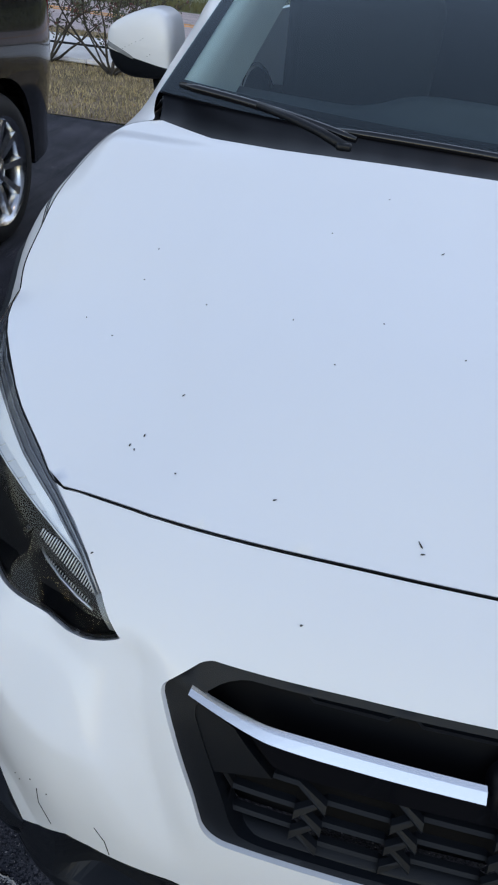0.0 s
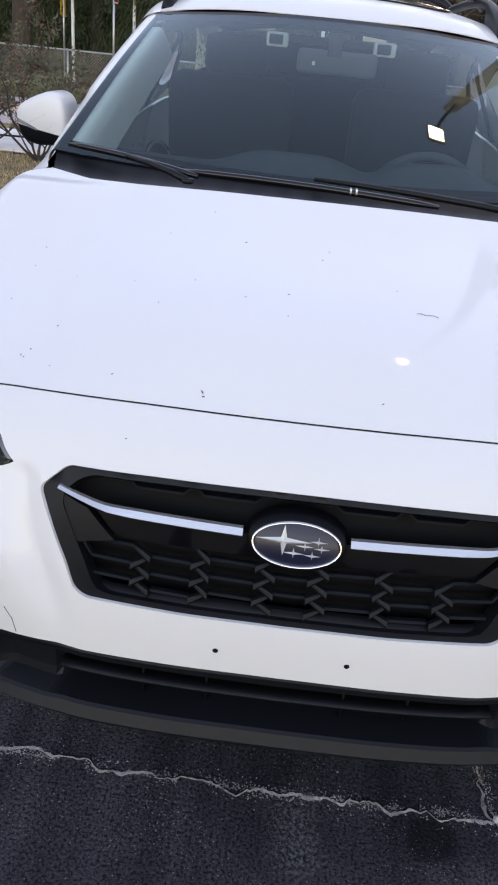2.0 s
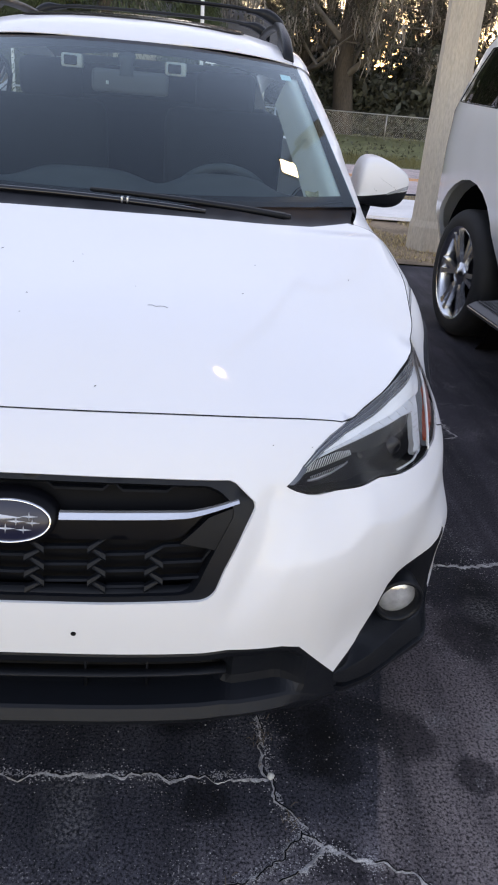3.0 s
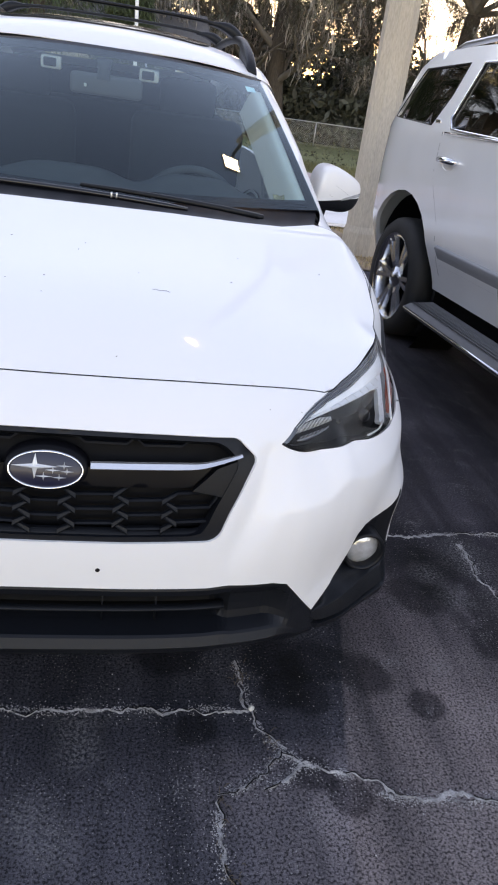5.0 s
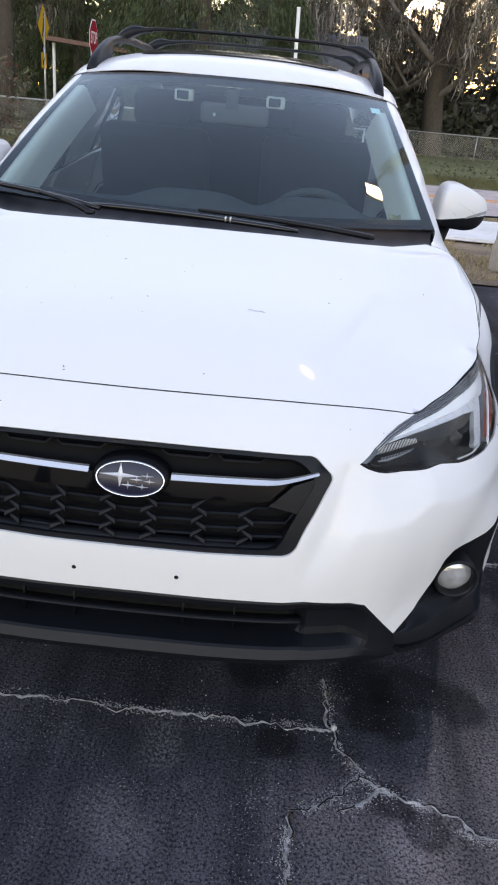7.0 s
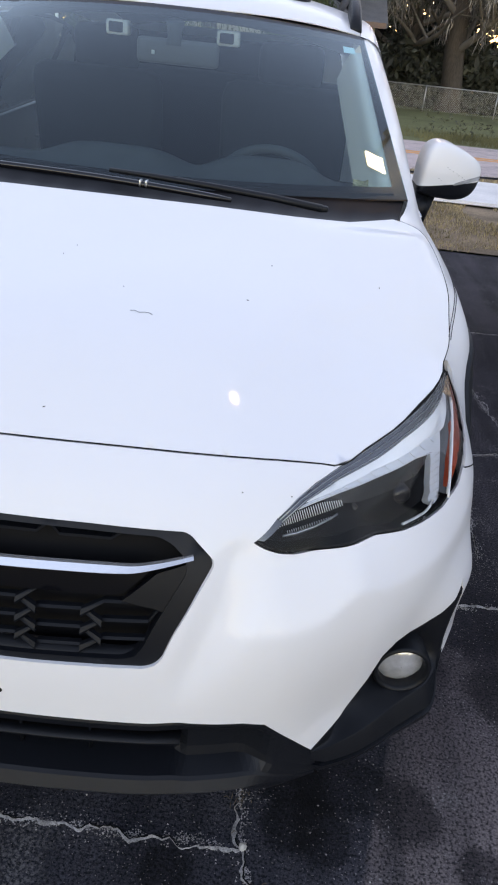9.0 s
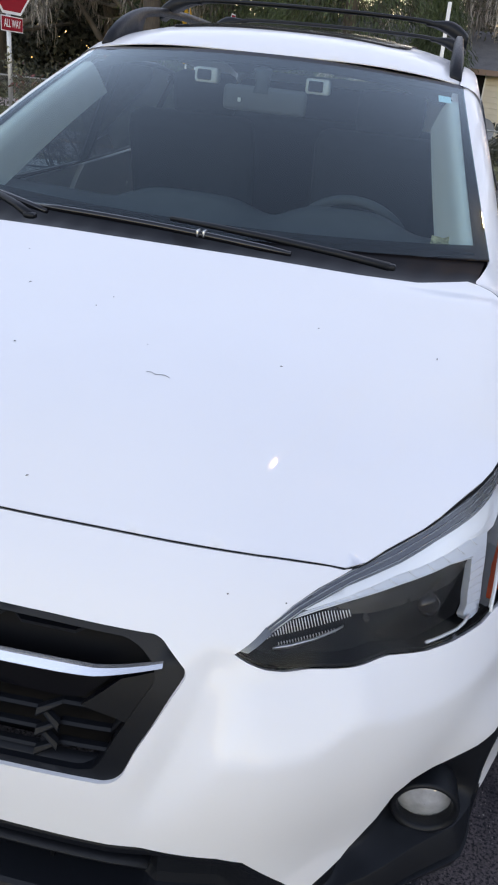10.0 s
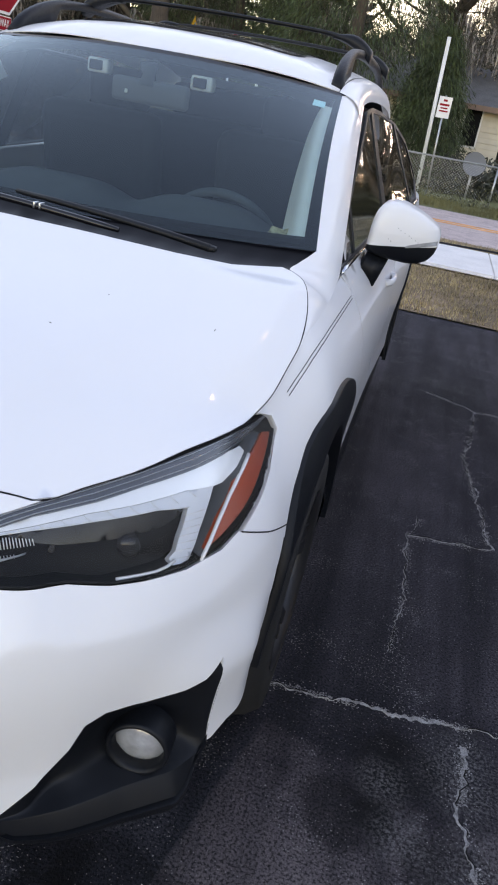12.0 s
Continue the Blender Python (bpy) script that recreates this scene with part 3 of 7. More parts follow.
def cheek(s, z):
    """The shelf under the lamp with its crease, and the hollow beside the grille."""
    crest = table(s, [(.34, .622), (.40, .642), (.47, .652), (.54, .661), (.585, .686), (.612, .689), (.645, .676), (.74, .669), (.82, .674), (.90, .70)])
    amp = float(np.interp(s, [.34, .40, .48, .60, .75, .88, 1.0], [0, .013, .028, .033, .025, .012, 0]))
    q = (z - crest) / .085 if z > crest else (crest - z) / .26
    tip = max(0, 1.03 - math.sqrt(q * q + .0009))
    inner = min(1, max(0, (s - .370 - (z - .63) * .60) / .05))
    d = s - .362 - (z - .6) * .33
    hollow = max(0, 1 - (d / .06 if d > 0 else -d / .035)) * ease(.50, .62, z) * (1 - ease(.75, .79, z))
    return amp * tip * inner - .010 * hollow


def corner(s, z):
    """The bumper's square outer corner round the fog lamp, and the fuller flank behind the headlamp."""
    return .011 * ease(.80, .95, s) * ease(.87, .76, z) + .034 * ease(.72, .84, s) * ease(.64, .52, z) * (1 - .95 * ease(.88, .95, s))


def nose(s, z, inset=0.0):
    a, e = abs(s), 1e-3
    x, y = table(a, PLAN_X), table(a, PLAN_Y)
    dx, dy = table(a + e, PLAN_X) - table(a - e, PLAN_X), table(a + e, PLAN_Y) - table(a - e, PLAN_Y)
    if a < .02:
        dx, dy = 1, 0
    n = math.hypot(dx, dy)
    w = ease(.55, 1.0, a)
    back = (1 - w) * table(z, BACK_MID) + w * table(z, BACK_SIDE) - cheek(a, z) - corner(a, z) + inset
    x, y = x - back * dy / n, y + back * dx / n
    return (math.copysign(x, s) if a > 1e-9 else 0.0, y, z)


HOOD_RIM = [nose(i * .985 / 60, table(i * .985 / 60, HOOD_EDGE)) for i in range(61)]


# the bonnet's side seam, from the lamp's rear corner to the windscreen
SEAM = [HOOD_RIM[-1], (.796, .694, .913), (.802, .772, .943), (.806, .86, .976), (.796, .95, 1.008), (.776, 1.03, 1.040), (.752, 1.078, 1.058), (.712, 1.116, 1.066)]
SEAM_PTS = [tuple(table(i / 20, [(k, q[j]) for k, q in enumerate(SEAM)]) for j in range(3)) for i in range(1, 141)]
RIM_PTS = np.array([(p[0], p[1], p[2]) for p in [nose(i * .985 / 240, table(i * .985 / 240, HOOD_EDGE)) for i in range(241)] + SEAM_PTS])


EDGE_X, EDGE_Y, EDGE_Z = RIM_PTS[:, 0], RIM_PTS[:, 1], RIM_PTS[:, 2]
SPREAD = np.linspace(-1, 1, 9)
SPREAD_W = (1 - SPREAD ** 2 * .8) / (1 - SPREAD ** 2 * .8).sum()
NOSE_DROP = table(HOOD_RIM[0][1], CROWN) - HOOD_RIM[0][2]


RIDGE_Y = np.linspace(.1, 1.25, 231)
RIDGE_Z = np.array([table(y, CROWN) - NOSE_DROP * max(0, 1 - (y - HOOD_RIM[0][1]) / .27) ** 2 for y in RIDGE_Y])


def hood_rough(x, y):
    """Height of the bonnet: a low crown that rolls down to its rim and side seams."""
    ridge = table(y, CROWN) - NOSE_DROP * max(0, 1 - (y - HOOD_RIM[0][1]) / .27) ** 2
    u = min(1.04, abs(x) / max(float(np.interp(y, EDGE_Y, EDGE_X)), .02))
    soft = max(0.0, min(.26 * max(0, 1 - u) ** .8, .5 * (y - HOOD_RIM[0][1])))
    ys = y + soft * SPREAD
    us = np.minimum(1.04, abs(x) / np.maximum(np.interp(ys, EDGE_Y, EDGE_X), .02))
    drop = (ridge - np.interp(ys, EDGE_Y, EDGE_Z) + np.interp(ys, RIDGE_Y, RIDGE_Z) - ridge) * us ** 2.6
    return ridge - float((drop * SPREAD_W).sum())


def plate_spline(pts, soft):
    """Smooth sheet of least bending through (x, y, z) points."""
    P = np.array(pts)
    def kernel(d2):
        return np.where(d2 > 1e-12, d2 * np.log(np.maximum(d2, 1e-12)), 0.0)
    n = len(P)
    K = kernel(((P[:, None, :2] - P[None, :, :2]) ** 2).sum(-1)) + np.diag(soft)
    Q = np.hstack([np.ones((n, 1)), P[:, :2]])
    w = np.linalg.solve(np.block([[K, Q], [Q.T, np.zeros((3, 3))]]), np.concatenate([P[:, 2], np.zeros(3)]))
    def height(x, y):
        return float(kernel((P[:, 0] - x) ** 2 + (P[:, 1] - y) ** 2) @ w[:n] + w[n] + w[n + 1] * x + w[n + 2] * y)
    return height


def hood_control():
    pts, soft = [], []
    for q in list(HOOD_RIM[::3]) + list(SEAM_PTS[9::10]):
        for x in ((q[0], -q[0]) if q[0] > .001 else (0.0,)):
            pts.append((x, q[1], q[2]))
            soft.append(2e-4 if .58 < q[1] < .70 else 1e-5)
    for y in (.27, .36, .48, .62, .78, .92, 1.04):
        for x in (0, .15, .30):
            if x < .72 * float(np.interp(y, EDGE_Y, EDGE_X)):
                for sx in ((x, -x) if x else (0,)):
                    pts.append((sx, y, hood_rough(sx, y)))
                    soft.append((2e-3, 1e-2, 5e-2)[round(x / .15)])
    return plate_spline(pts, soft)


hood_height = hood_control()


SHOULDER = [(.40, .62), (.49, .665), (.585, .698), (.66, .716), (.75, .729), (.81, .739), (.88, .748), (1.0, .752)]
DOME = [(.2, .42), (.38, .464), (.63, .512), (.79, .516), (1.0, .522)]


def hood_top(x, y):
    """The bonnet's sheet with its raised shoulder line and the flat step beside the middle dome."""
    a = abs(x)
    edge, ridge, dome = float(np.interp(y, EDGE_Y, EDGE_X)), table(y, SHOULDER), table(y, DOME)
    up, down = 1 - (ridge - a) / .35, (edge - a) / max(.02, edge - ridge)
    lift = max(0, .5 * (up + down - math.sqrt((up - down) ** 2 + .012)))
    step = ease(dome - .03, dome + .03, a) * (1 - ease(ridge - .17, ridge - .03, a))
    return hood_height(a, y) + .028 * lift * ease(.50, .74, y) * (1 - ease(.97, 1.08, y)) - .004 * step * ease(.20, .32, y) * (1 - ease(.94, 1.03, y))


def on_hood(x, y):
    return (x, y, hood_top(x, y))


BELT_Z = [(.5, .80), (.63, .884), (.694, .915), (.772, .944), (.86, .974), (.93, .988), (1.0, .997), (1.10, 1.006), (1.20, 1.014), (1.38, 1.027), (2.2, 1.05), (3.2, 1.09), (4.0, 1.14)]
BELT_X = [(.5, .82), (.63, .788), (.694, .797), (.772, .803), (.86, .807), (.93, .811), (1.0, .814), (1.10, .814), (1.20, .811), (1.38, .803), (2.0, .815), (2.6, .842), (3.2, .878), (3.7, .870), (4.0, .80)]
SIDE_PLAN = [(.30, .77), (.43, .843), (.56, .880), (.70, .897), (.86, .903), (1.3, .905), (2.4, .906), (3.2, .922), (3.6, .918), (4.0, .86), (4.3, .76)]


def side_x(y, z):
    zb, xb, wide = table(y, BELT_Z), table(y, BELT_X), table(y, SIDE_PLAN)
    if z > .74:
        u = min(1.3, (z - .74) / max(.05, zb - .74))
        return wide - (wide - xb) * u ** 2.6
    return wide - .018 * ease(.74, .5, z) + .012 * ease(.5, .3, z)


def on_side(y, z, out=0.0):
    return (side_x(y, z) + out, y, z)


car = thing("white_crossover", "white crossover car with black cladding and roof bars on asphalt", "car")

# bonnet
rim = [(p[0] * .9985, p[1] + .0004) for p in HOOD_RIM[::2]]
seam = [(q[0] - .0015, q[1]) for q in SEAM_PTS[3:138:4]]
rear = [(.694, 1.120), (.587, 1.074), (.46, 1.055), (.31, 1.046), (.13, 1.042), (0, 1.042)]
hood_outline = rim + seam + rear + [(-x, y) for x, y in (rear[-2::-1] + seam[::-1] + rim[:0:-1])]
part("bonnet", panel(hood_outline, on_hood, .016, flange=.006), M_WHITE, car, "white bonnet with small chips and specks")

bonnet = [ob for ob in car.children if ob.name.startswith("bonnet")][0]
for line in (HOOD_RIM[::-1] + [(-q[0], q[1], q[2]) for q in HOOD_RIM[1:]], SEAM_PTS[::3], [(-q[0], q[1], q[2]) for q in SEAM_PTS[::3]]):
    bm = bmesh.new()
    tube(bm, [(q[0], q[1] - .0008, q[2] - .0008) for q in line], .0009, 5)
    part("shut_line", bm, M_DARK, bonnet)
bm = bmesh.new()
def under_hood(u, v):
    y = .26 + .76 * v
    x = u * min(.66, float(np.interp(y, EDGE_Y, EDGE_X)) - .09)
    return (x, y, hood_top(x, y) - .05)
grid_mesh(bm, under_hood, [i / 20 - 1 for i in range(41)], [i / 16 for i in range(17)])
part("engine_bay_cover", bm, M_DARK, car)

# front bumper skin, with openings for grille, lamps, fog lamps and skid panel
GRILLE = [(0, .793), (.20, .792), (.344, .789), (.385, .751), (.361, .710), (.328, .643), (.313, .600), (.296, .587), (.14, .583), (0, .583)]
GRILLE = GRILLE + [(-s, z) for s, z in GRILLE[-2:0:-1]]
LAMP_UP = [(.4425, .773), (.488, .800), (.533, .817), (.577, .829), (.636, .840), (.70, .851), (.766, .862), (.85, .877), (.93, .885), (.985, .884), (1.020, .882), (1.042, .878), (1.054, .872), (1.0575, .864)]
LAMP_LOW = [(1.053, .855), (1.035, .843), (.976, .806), (.911, .769), (.881, .752), (.849, .736), (.796, .728), (.738, .731), (.704, .735), (.653, .747), (.58, .750), (.511, .752), (.485, .7565), (.461, .7635), (.450, .7685)]
SKID_UP = [(0, .477), (.30, .474), (.345, .478), (.44, .474), (.475, .463), (.577, .347)]
BEZEL_IN = [(.577, .347), (.625, .396), (.663, .463), (.677, .512), (.70, .527), (.745, .523), (.79, .527), (.815, .536), (.838, .562), (.836, .50), (.8365, .44), (.837, .374)]
ARCH_EDGE = [(.845, .374), (.868, .392), (.908, .402), (.948, .425), (.950, .503), (.946, .58), (.956, .63), (.985, .675), (.998, .69)]
half = SKID_UP + BEZEL_IN[1:] + ARCH_EDGE + [(.881, .750)] + LAMP_LOW[4:] + LAMP_UP[:5]
front = [(s, table(s, HOOD_EDGE) - .0018) for s in [.62 - .02 * i for i in range(31)]]
right = half + front
outline = right + [(0, .8662)] + [(-s, z) for s, z in right[:0:-1]]
bump_bm = panel(outline, nose, .0072, holes=[rounded(GRILLE, .006)], flange=.012)
joint = [(.884, .7485), (.93, .722), (.998, .6895)]
bumper = part("front_bumper", bump_bm, M_WHITE, car, "white front bumper with two drilled plate holes")
for s in (-.095, .095):
    bm = bmesh.new()
    p = Vector(nose(s, .521))
    disc_lathe(bm, [(0.0001, -.0012), (.0040, -.001), (.0048, .0), (.005, .004)], Matrix.Translation(p) @ pose(0, 0, 0, 0, 0, 90), 12)
    part("plate_hole", bm, M_DARK, bumper)

for sd in (1, -1):
    bm = bmesh.new()
    tube(bm, [nose(sd * s, z, .0002) for s, z in resample(joint, .015, False)], .0016, 5)
    part("panel_gap", bm, M_DARK, bumper)

# tow-eye cover outline pressed into the skin
TOW = ([(-.505, .537), (-.513, .49), (-.500, .453)], [(-.428, .533), (-.417, .510), (-.413, .480)])
for ring in TOW:
    bm = bmesh.new()
    tube(bm, [nose(s, z, -.0001) for s, z in resample(ring, .01, False)], .0006, 5)
    part("tow_cover_groove", bm, M_PLASTIC, bumper)

# grille
grille = part("grille", panel(rounded(GRILLE, .006), lambda s, z: nose(s, z, .006), .02,
                              holes=[rounded([(s * .91, .69 + (z - .69) * .90) for s, z in GRILLE], .012)], flange=.03), M_PLASTIC, car, "black plastic grille with a chrome bar")
part("backing", panel([(s * .97, .69 + (z - .69) * .95) for s, z in GRILLE], lambda s, z: nose(s, z, .055), .04, flange=0), M_DARK, grille)
# woven bars: level runs that change height from cell to cell, joined by folded leaf-shaped links
CELLS = [(-.023, .023, .655), (.0516, .115, .668), (.142, .2015, .655), (.230, .293, .668)]
def strut(bm, a, b, wa, wb, da, db):
    """A bar or leaf from a to b with a lit upper face that slopes back into the opening."""
    side = 1 if b[0] > a[0] else -1
    rows = []
    for (s0, z0), w, d in ((a, wa, da), (b, wb, db)):
        rows.append([bm.verts.new(nose(s0, z0 + dz, d + dd)) for dz, dd in ((w + .001, .010), (w, .003), (-w * .2, 0), (-w, .003), (-w, .010))])
    for k in range(4):
        f = (rows[0][k], rows[0][k + 1], rows[1][k + 1], rows[1][k])
        bm.faces.new(f if side > 0 else f[::-1])
for sd in (1, -1):
    for c, (a, b, base) in enumerate(CELLS):
        if c == 0 and sd < 0:
            continue
        for row in range(-1, 3):
            level = lambda q: base - .0295 * row + .035 * abs(q)
            if level(b) > .687 or level(a) < .594:
                continue
            bm = bmesh.new()
            run = [a + (b - a) * i / 3 for i in range(4)]
            for q0, q1 in zip(run, run[1:]):
                strut(bm, (sd * q0, level(q0)), (sd * q1, level(q1)), .0026, .0026, .021, .021)
            bmesh.ops.recalc_face_normals(bm, faces=bm.faces)
            part("mesh_bar", bm, M_GRILLE, grille, smooth=False)
    for c in range(3):
        q0, q1 = CELLS[c][1], CELLS[c + 1][0]
        lo, hi = CELLS[c][2] + .035 * q0, CELLS[c + 1][2] + .035 * q1
        for row in range(-1, 3):
            for a, b in (((q0, lo - .0295 * row), (q1, hi - .0295 * row)), ((q0, lo - .0295 * row), (q1, hi - .0295 * (row + (1 if c % 2 == 0 else -1))))):
                if max(a[1], b[1]) > .690 or min(a[1], b[1]) < .594:
                    continue
                bm = bmesh.new()
                wide = (.0028, .0065) if a[1] > b[1] else (.0065, .0028)
                strut(bm, (sd * a[0], a[1]), (sd * b[0], b[1]), wide[0], wide[1], .020 if wide[0] < wide[1] else .010, .010 if wide[0] < wide[1] else .020)
                bmesh.ops.recalc_face_normals(bm, faces=bm.faces)
                part("mesh_link", bm, M_GRILLE, grille, smooth=False)
    for z in (.648, .618):
        bm = bmesh.new()
        strut(bm, (sd * .293, z), (sd * (.304 + (z - .64) * .4), z + .022), .0028, .004, .021, .018)
        bmesh.ops.recalc_face_normals(bm, faces=bm.faces)
        part("mesh_link", bm, M_GRILLE, grille, smooth=False)
    shelf = bmesh.new()
    grid_mesh(shelf, lambda q, k: nose(sd * q, (.600, .597, .590)[k] + .012 * ease(.27, .31, q), (.032, .016, .014)[k]), [.31 * i / 12 for i in range(13)], [0, 1, 2], flip=sd > 0)
    bmesh.ops.recalc_face_normals(shelf, faces=shelf.faces)
    part("lower_ledge", shelf, M_GRILLE, grille)
for side, nm in ((1, 0), (-1, 0)):
    bm = bmesh.new()
    run = [(.074, .733), (.16, .735), (.25, .737), (.285, .741), (.352, .757)]
    rows = []
    for s, z in [(table(i / 14, [(k / 4, r[0]) for k, r in enumerate(run)]), table(i / 14, [(k / 4, r[1]) for k, r in enumerate(run)])) for i in range(15)]:
        w = .0062 * (1 - .66 * ease(.22, .352, s))
        rows.append([bm.verts.new(nose(side * s, z + w * dz, d)) for dz, d in ((1.0, .008), (.85, .002), (-.45, -.003), (-.65, -.002), (-1.0, .005), (-.9, .012))])
    for i in range(14):
        for k in range(6):
            f = (rows[i][k], rows[i][(k + 1) % 6], rows[i + 1][(k + 1) % 6], rows[i + 1][k])
            bm.faces.new(f if side < 0 else f[::-1])
    bm.faces.new(rows[0])
    bm.faces.new(rows[-1])
    bmesh.ops.recalc_face_normals(bm, faces=bm.faces)
    part("chrome_bar", bm, M_BRIGHT, grille, "chrome bar", smooth=False)
    wing = [(.002, .690), (.24, .692), (.258, .697), (.297, .738), (.25, .731), (.083, .727), (.002, .727)]
    part("gloss_panel", panel([(side * s, z) for s, z in wing], lambda s, z: nose(s, z, .015 - .10 * (z - .69)), .02, flange=.012), M_SATINBLACK, grille, "smooth black panel")
    cover = [(.256, .689), (.302, .731), (.342, .744), (.362, .753), (.374, .742), (.347, .685), (.336, .669), (.300, .680)]
    part("corner_cover", panel([(side * s, z) for s, z in cover], lambda s, z: nose(s, z, .008), .02, flange=.014), M_GRILLE, grille)
    louvre = bmesh.new()
    for run in ([(.030, .775), (.048, .775), (.062, .765), (.134, .765), (.148, .776), (.166, .776)], [(.150, .776), (.165, .764), (.234, .764), (.248, .773), (.30, .773)]):
        ribbon(louvre, [nose(side * a, z, .024) for a, z in run], (0, 0, 1), (0, 1, 0), .005, .02)
    part("upper_louvre", louvre, M_PLASTIC, grille, smooth=False)

# oval badge with plain star shapes
def badge_point(a, b, out):
    return Vector((a * .92 + .001, .0565 - out, .722 + b * .85)) + Vector((0, .30 * b, 0))
bm = bmesh.new()
rings = []
for r, o in ((.0, .004), (.86, .004), (.9, .003)):
    rings.append([bm.verts.new(badge_point(.078 * r * math.cos(k * math.pi / 24), .042 * r * math.sin(k * math.pi / 24), o)) for k in range(48)])
for i in range(2):
    for k in range(48):
        bm.faces.new((rings[i][k], rings[i][(k + 1) % 48], rings[i + 1][(k + 1) % 48], rings[i + 1][k])[::-1])
bmesh.ops.remove_doubles(bm, verts=bm.verts, dist=1e-5)
badge = part("badge", bm, M_BLUE, grille, "oval dark blue badge with silver stars")
bm = bmesh.new()
ringv = []
for k in range(56):
    a = k * 2 * math.pi / 56
    ring = []
    for j in range(8):
        t = j * 2 * math.pi / 8
        rr = 1 + .035 * math.cos(t)
        ring.append(bm.verts.new(badge_point((.0735) * rr * math.cos(a), (.0385) * (1 + .062 * math.cos(t)) * math.sin(a), .004 + .0035 * math.sin(t))))
    ringv.append(ring)
for k in range(56):
    for j in range(8):
        bm.faces.new((ringv[k][j], ringv[k][(j + 1) % 8], ringv[(k + 1) % 56][(j + 1) % 8], ringv[(k + 1) % 56][j]))
part("rim", bm, M_CHROME, badge, "chrome rim")
bm = bmesh.new()
for ca, cb, size, reach in ((-.022, .006, .027, 1.75), (.036, .0085, .0085, 1.9), (.014, -.001, .0085, 1.9), (.042, -.003, .0078, 1.8), (-.004, -.0145, .0095, 2.0), (.027, -.016, .0078, 1.9)):
    tips = []
    c = bm.verts.new(badge_point(ca, cb, .0085))
    for k in range(8):
        a = k * math.pi / 4
        r = (size * (reach if k % 4 == 0 else 1)) if k % 2 == 0 else size * .26
        tips.append(bm.verts.new(badge_point(ca + r * math.cos(a), cb + r * math.sin(a), .0046)))
    for k in range(8):
        bm.faces.new((c, tips[(k + 1) % 8], tips[k]))
part("star", bm, M_STAR, badge, smooth=False)
bm = bmesh.new()
ring = []
for k in range(48):
    a = k * math.pi / 24
    ring.append([bm.verts.new(badge_point(.078 * f * math.cos(a), .042 * f2 * math.sin(a), o)) for f, f2, o in ((.96, .96, .004), (1.06, 1.09, .003), (1.09, 1.14, -.03))])
for k in range(48):
    for j in range(2):
        bm.faces.new((ring[k][j], ring[k][j + 1], ring[(k + 1) % 48][j + 1], ring[(k + 1) % 48][j]))
part("badge_plinth", bm, M_SATINBLACK, grille)

# lower skid panel: an intake slot over a projecting lip, with a blind pocket at each end
SKID_MID = [(.004, .477), (.001, .470), (.004, .456), (.060, .453), (.078, .448), (.080, .410), (.078, .372), (.050, .366), (-.002, .361), (-.008, .357), (-.018, .338), (.000, .309), (.035, .262), (.090, .222)]
SKID_POCKET = [(.004, .477), (.002, .468), (.007, .456), (.024, .448), (.032, .430), (.034, .405), (.034, .385), (.030, .368), (-.002, .357), (-.008, .353), (-.018, .337), (.000, .309), (.034, .264), (.090, .232)]
SKID_END = [(.004, .46), (.001, .452), (.000, .442), (-.001, .428), (-.002, .414), (-.003, .400), (-.004, .386), (-.006, .372), (-.009, .352), (-.011, .347), (-.013, .334), (-.008, .304), (.03, .275), (.08, .262)]
def skid(s, k):
    a = abs(s)
    pocket, end = ease(.335, .365, a), ease(.445, .505, a)
    inset, z = [SKID_MID[k][i] * (1 - pocket) + SKID_POCKET[k][i] * pocket for i in (0, 1)]
    inset, z = inset * (1 - end) + SKID_END[k][0] * end, z * (1 - end) + SKID_END[k][1] * end
    base = SKID_MID[0][1] * (1 - pocket) + SKID_POCKET[0][1] * pocket
    base = base * (1 - end) + SKID_END[0][1] * end
    low = .222 + .03 * ease(.35, .60, a)
    z = low + (z - low) * (table(a, SKID_UP) - low) / (base - low)
    return nose(s, z, inset)
bm = bmesh.new()
runs = sorted({round(.59 * i / 60, 4) for i in range(61)} | {.475, .577, .345, .44})
grid_mesh(bm, skid, [-q for q in runs[:0:-1]] + runs, list(range(14)), flip=True)
bmesh.ops.recalc_face_normals(bm, faces=bm.faces)
skid_panel = part("skid_panel", bm, M_PLASTIC, car, "textured black lower bumper panel", smooth=False)
bm = bmesh.new()
ribbon(bm, [nose(s / 20, .404, .022) for s in range(-7, 8)], (0, 0, 1), (0, 1, 0), .004, .03)
part("intake_bar", bm, M_PLASTIC, skid_panel)
for s in (-.21, -.107, .107, .21):
    bm = bmesh.new()
    ribbon(bm, [nose(s, .453, .040), nose(s, .366, .040)], (1, 0, 0), (0, 1, 0), .004, .012)
    part("intake_rib", bm, M_PLASTIC, skid_panel)
bm = bmesh.new()
grid_mesh(bm, lambda u, v: nose(u * .56, .25 + .21 * v, .100), [i / 12 - 1 for i in range(25)], [0, .5, 1])
part("intake_backing", bm, M_DARK, skid_panel)

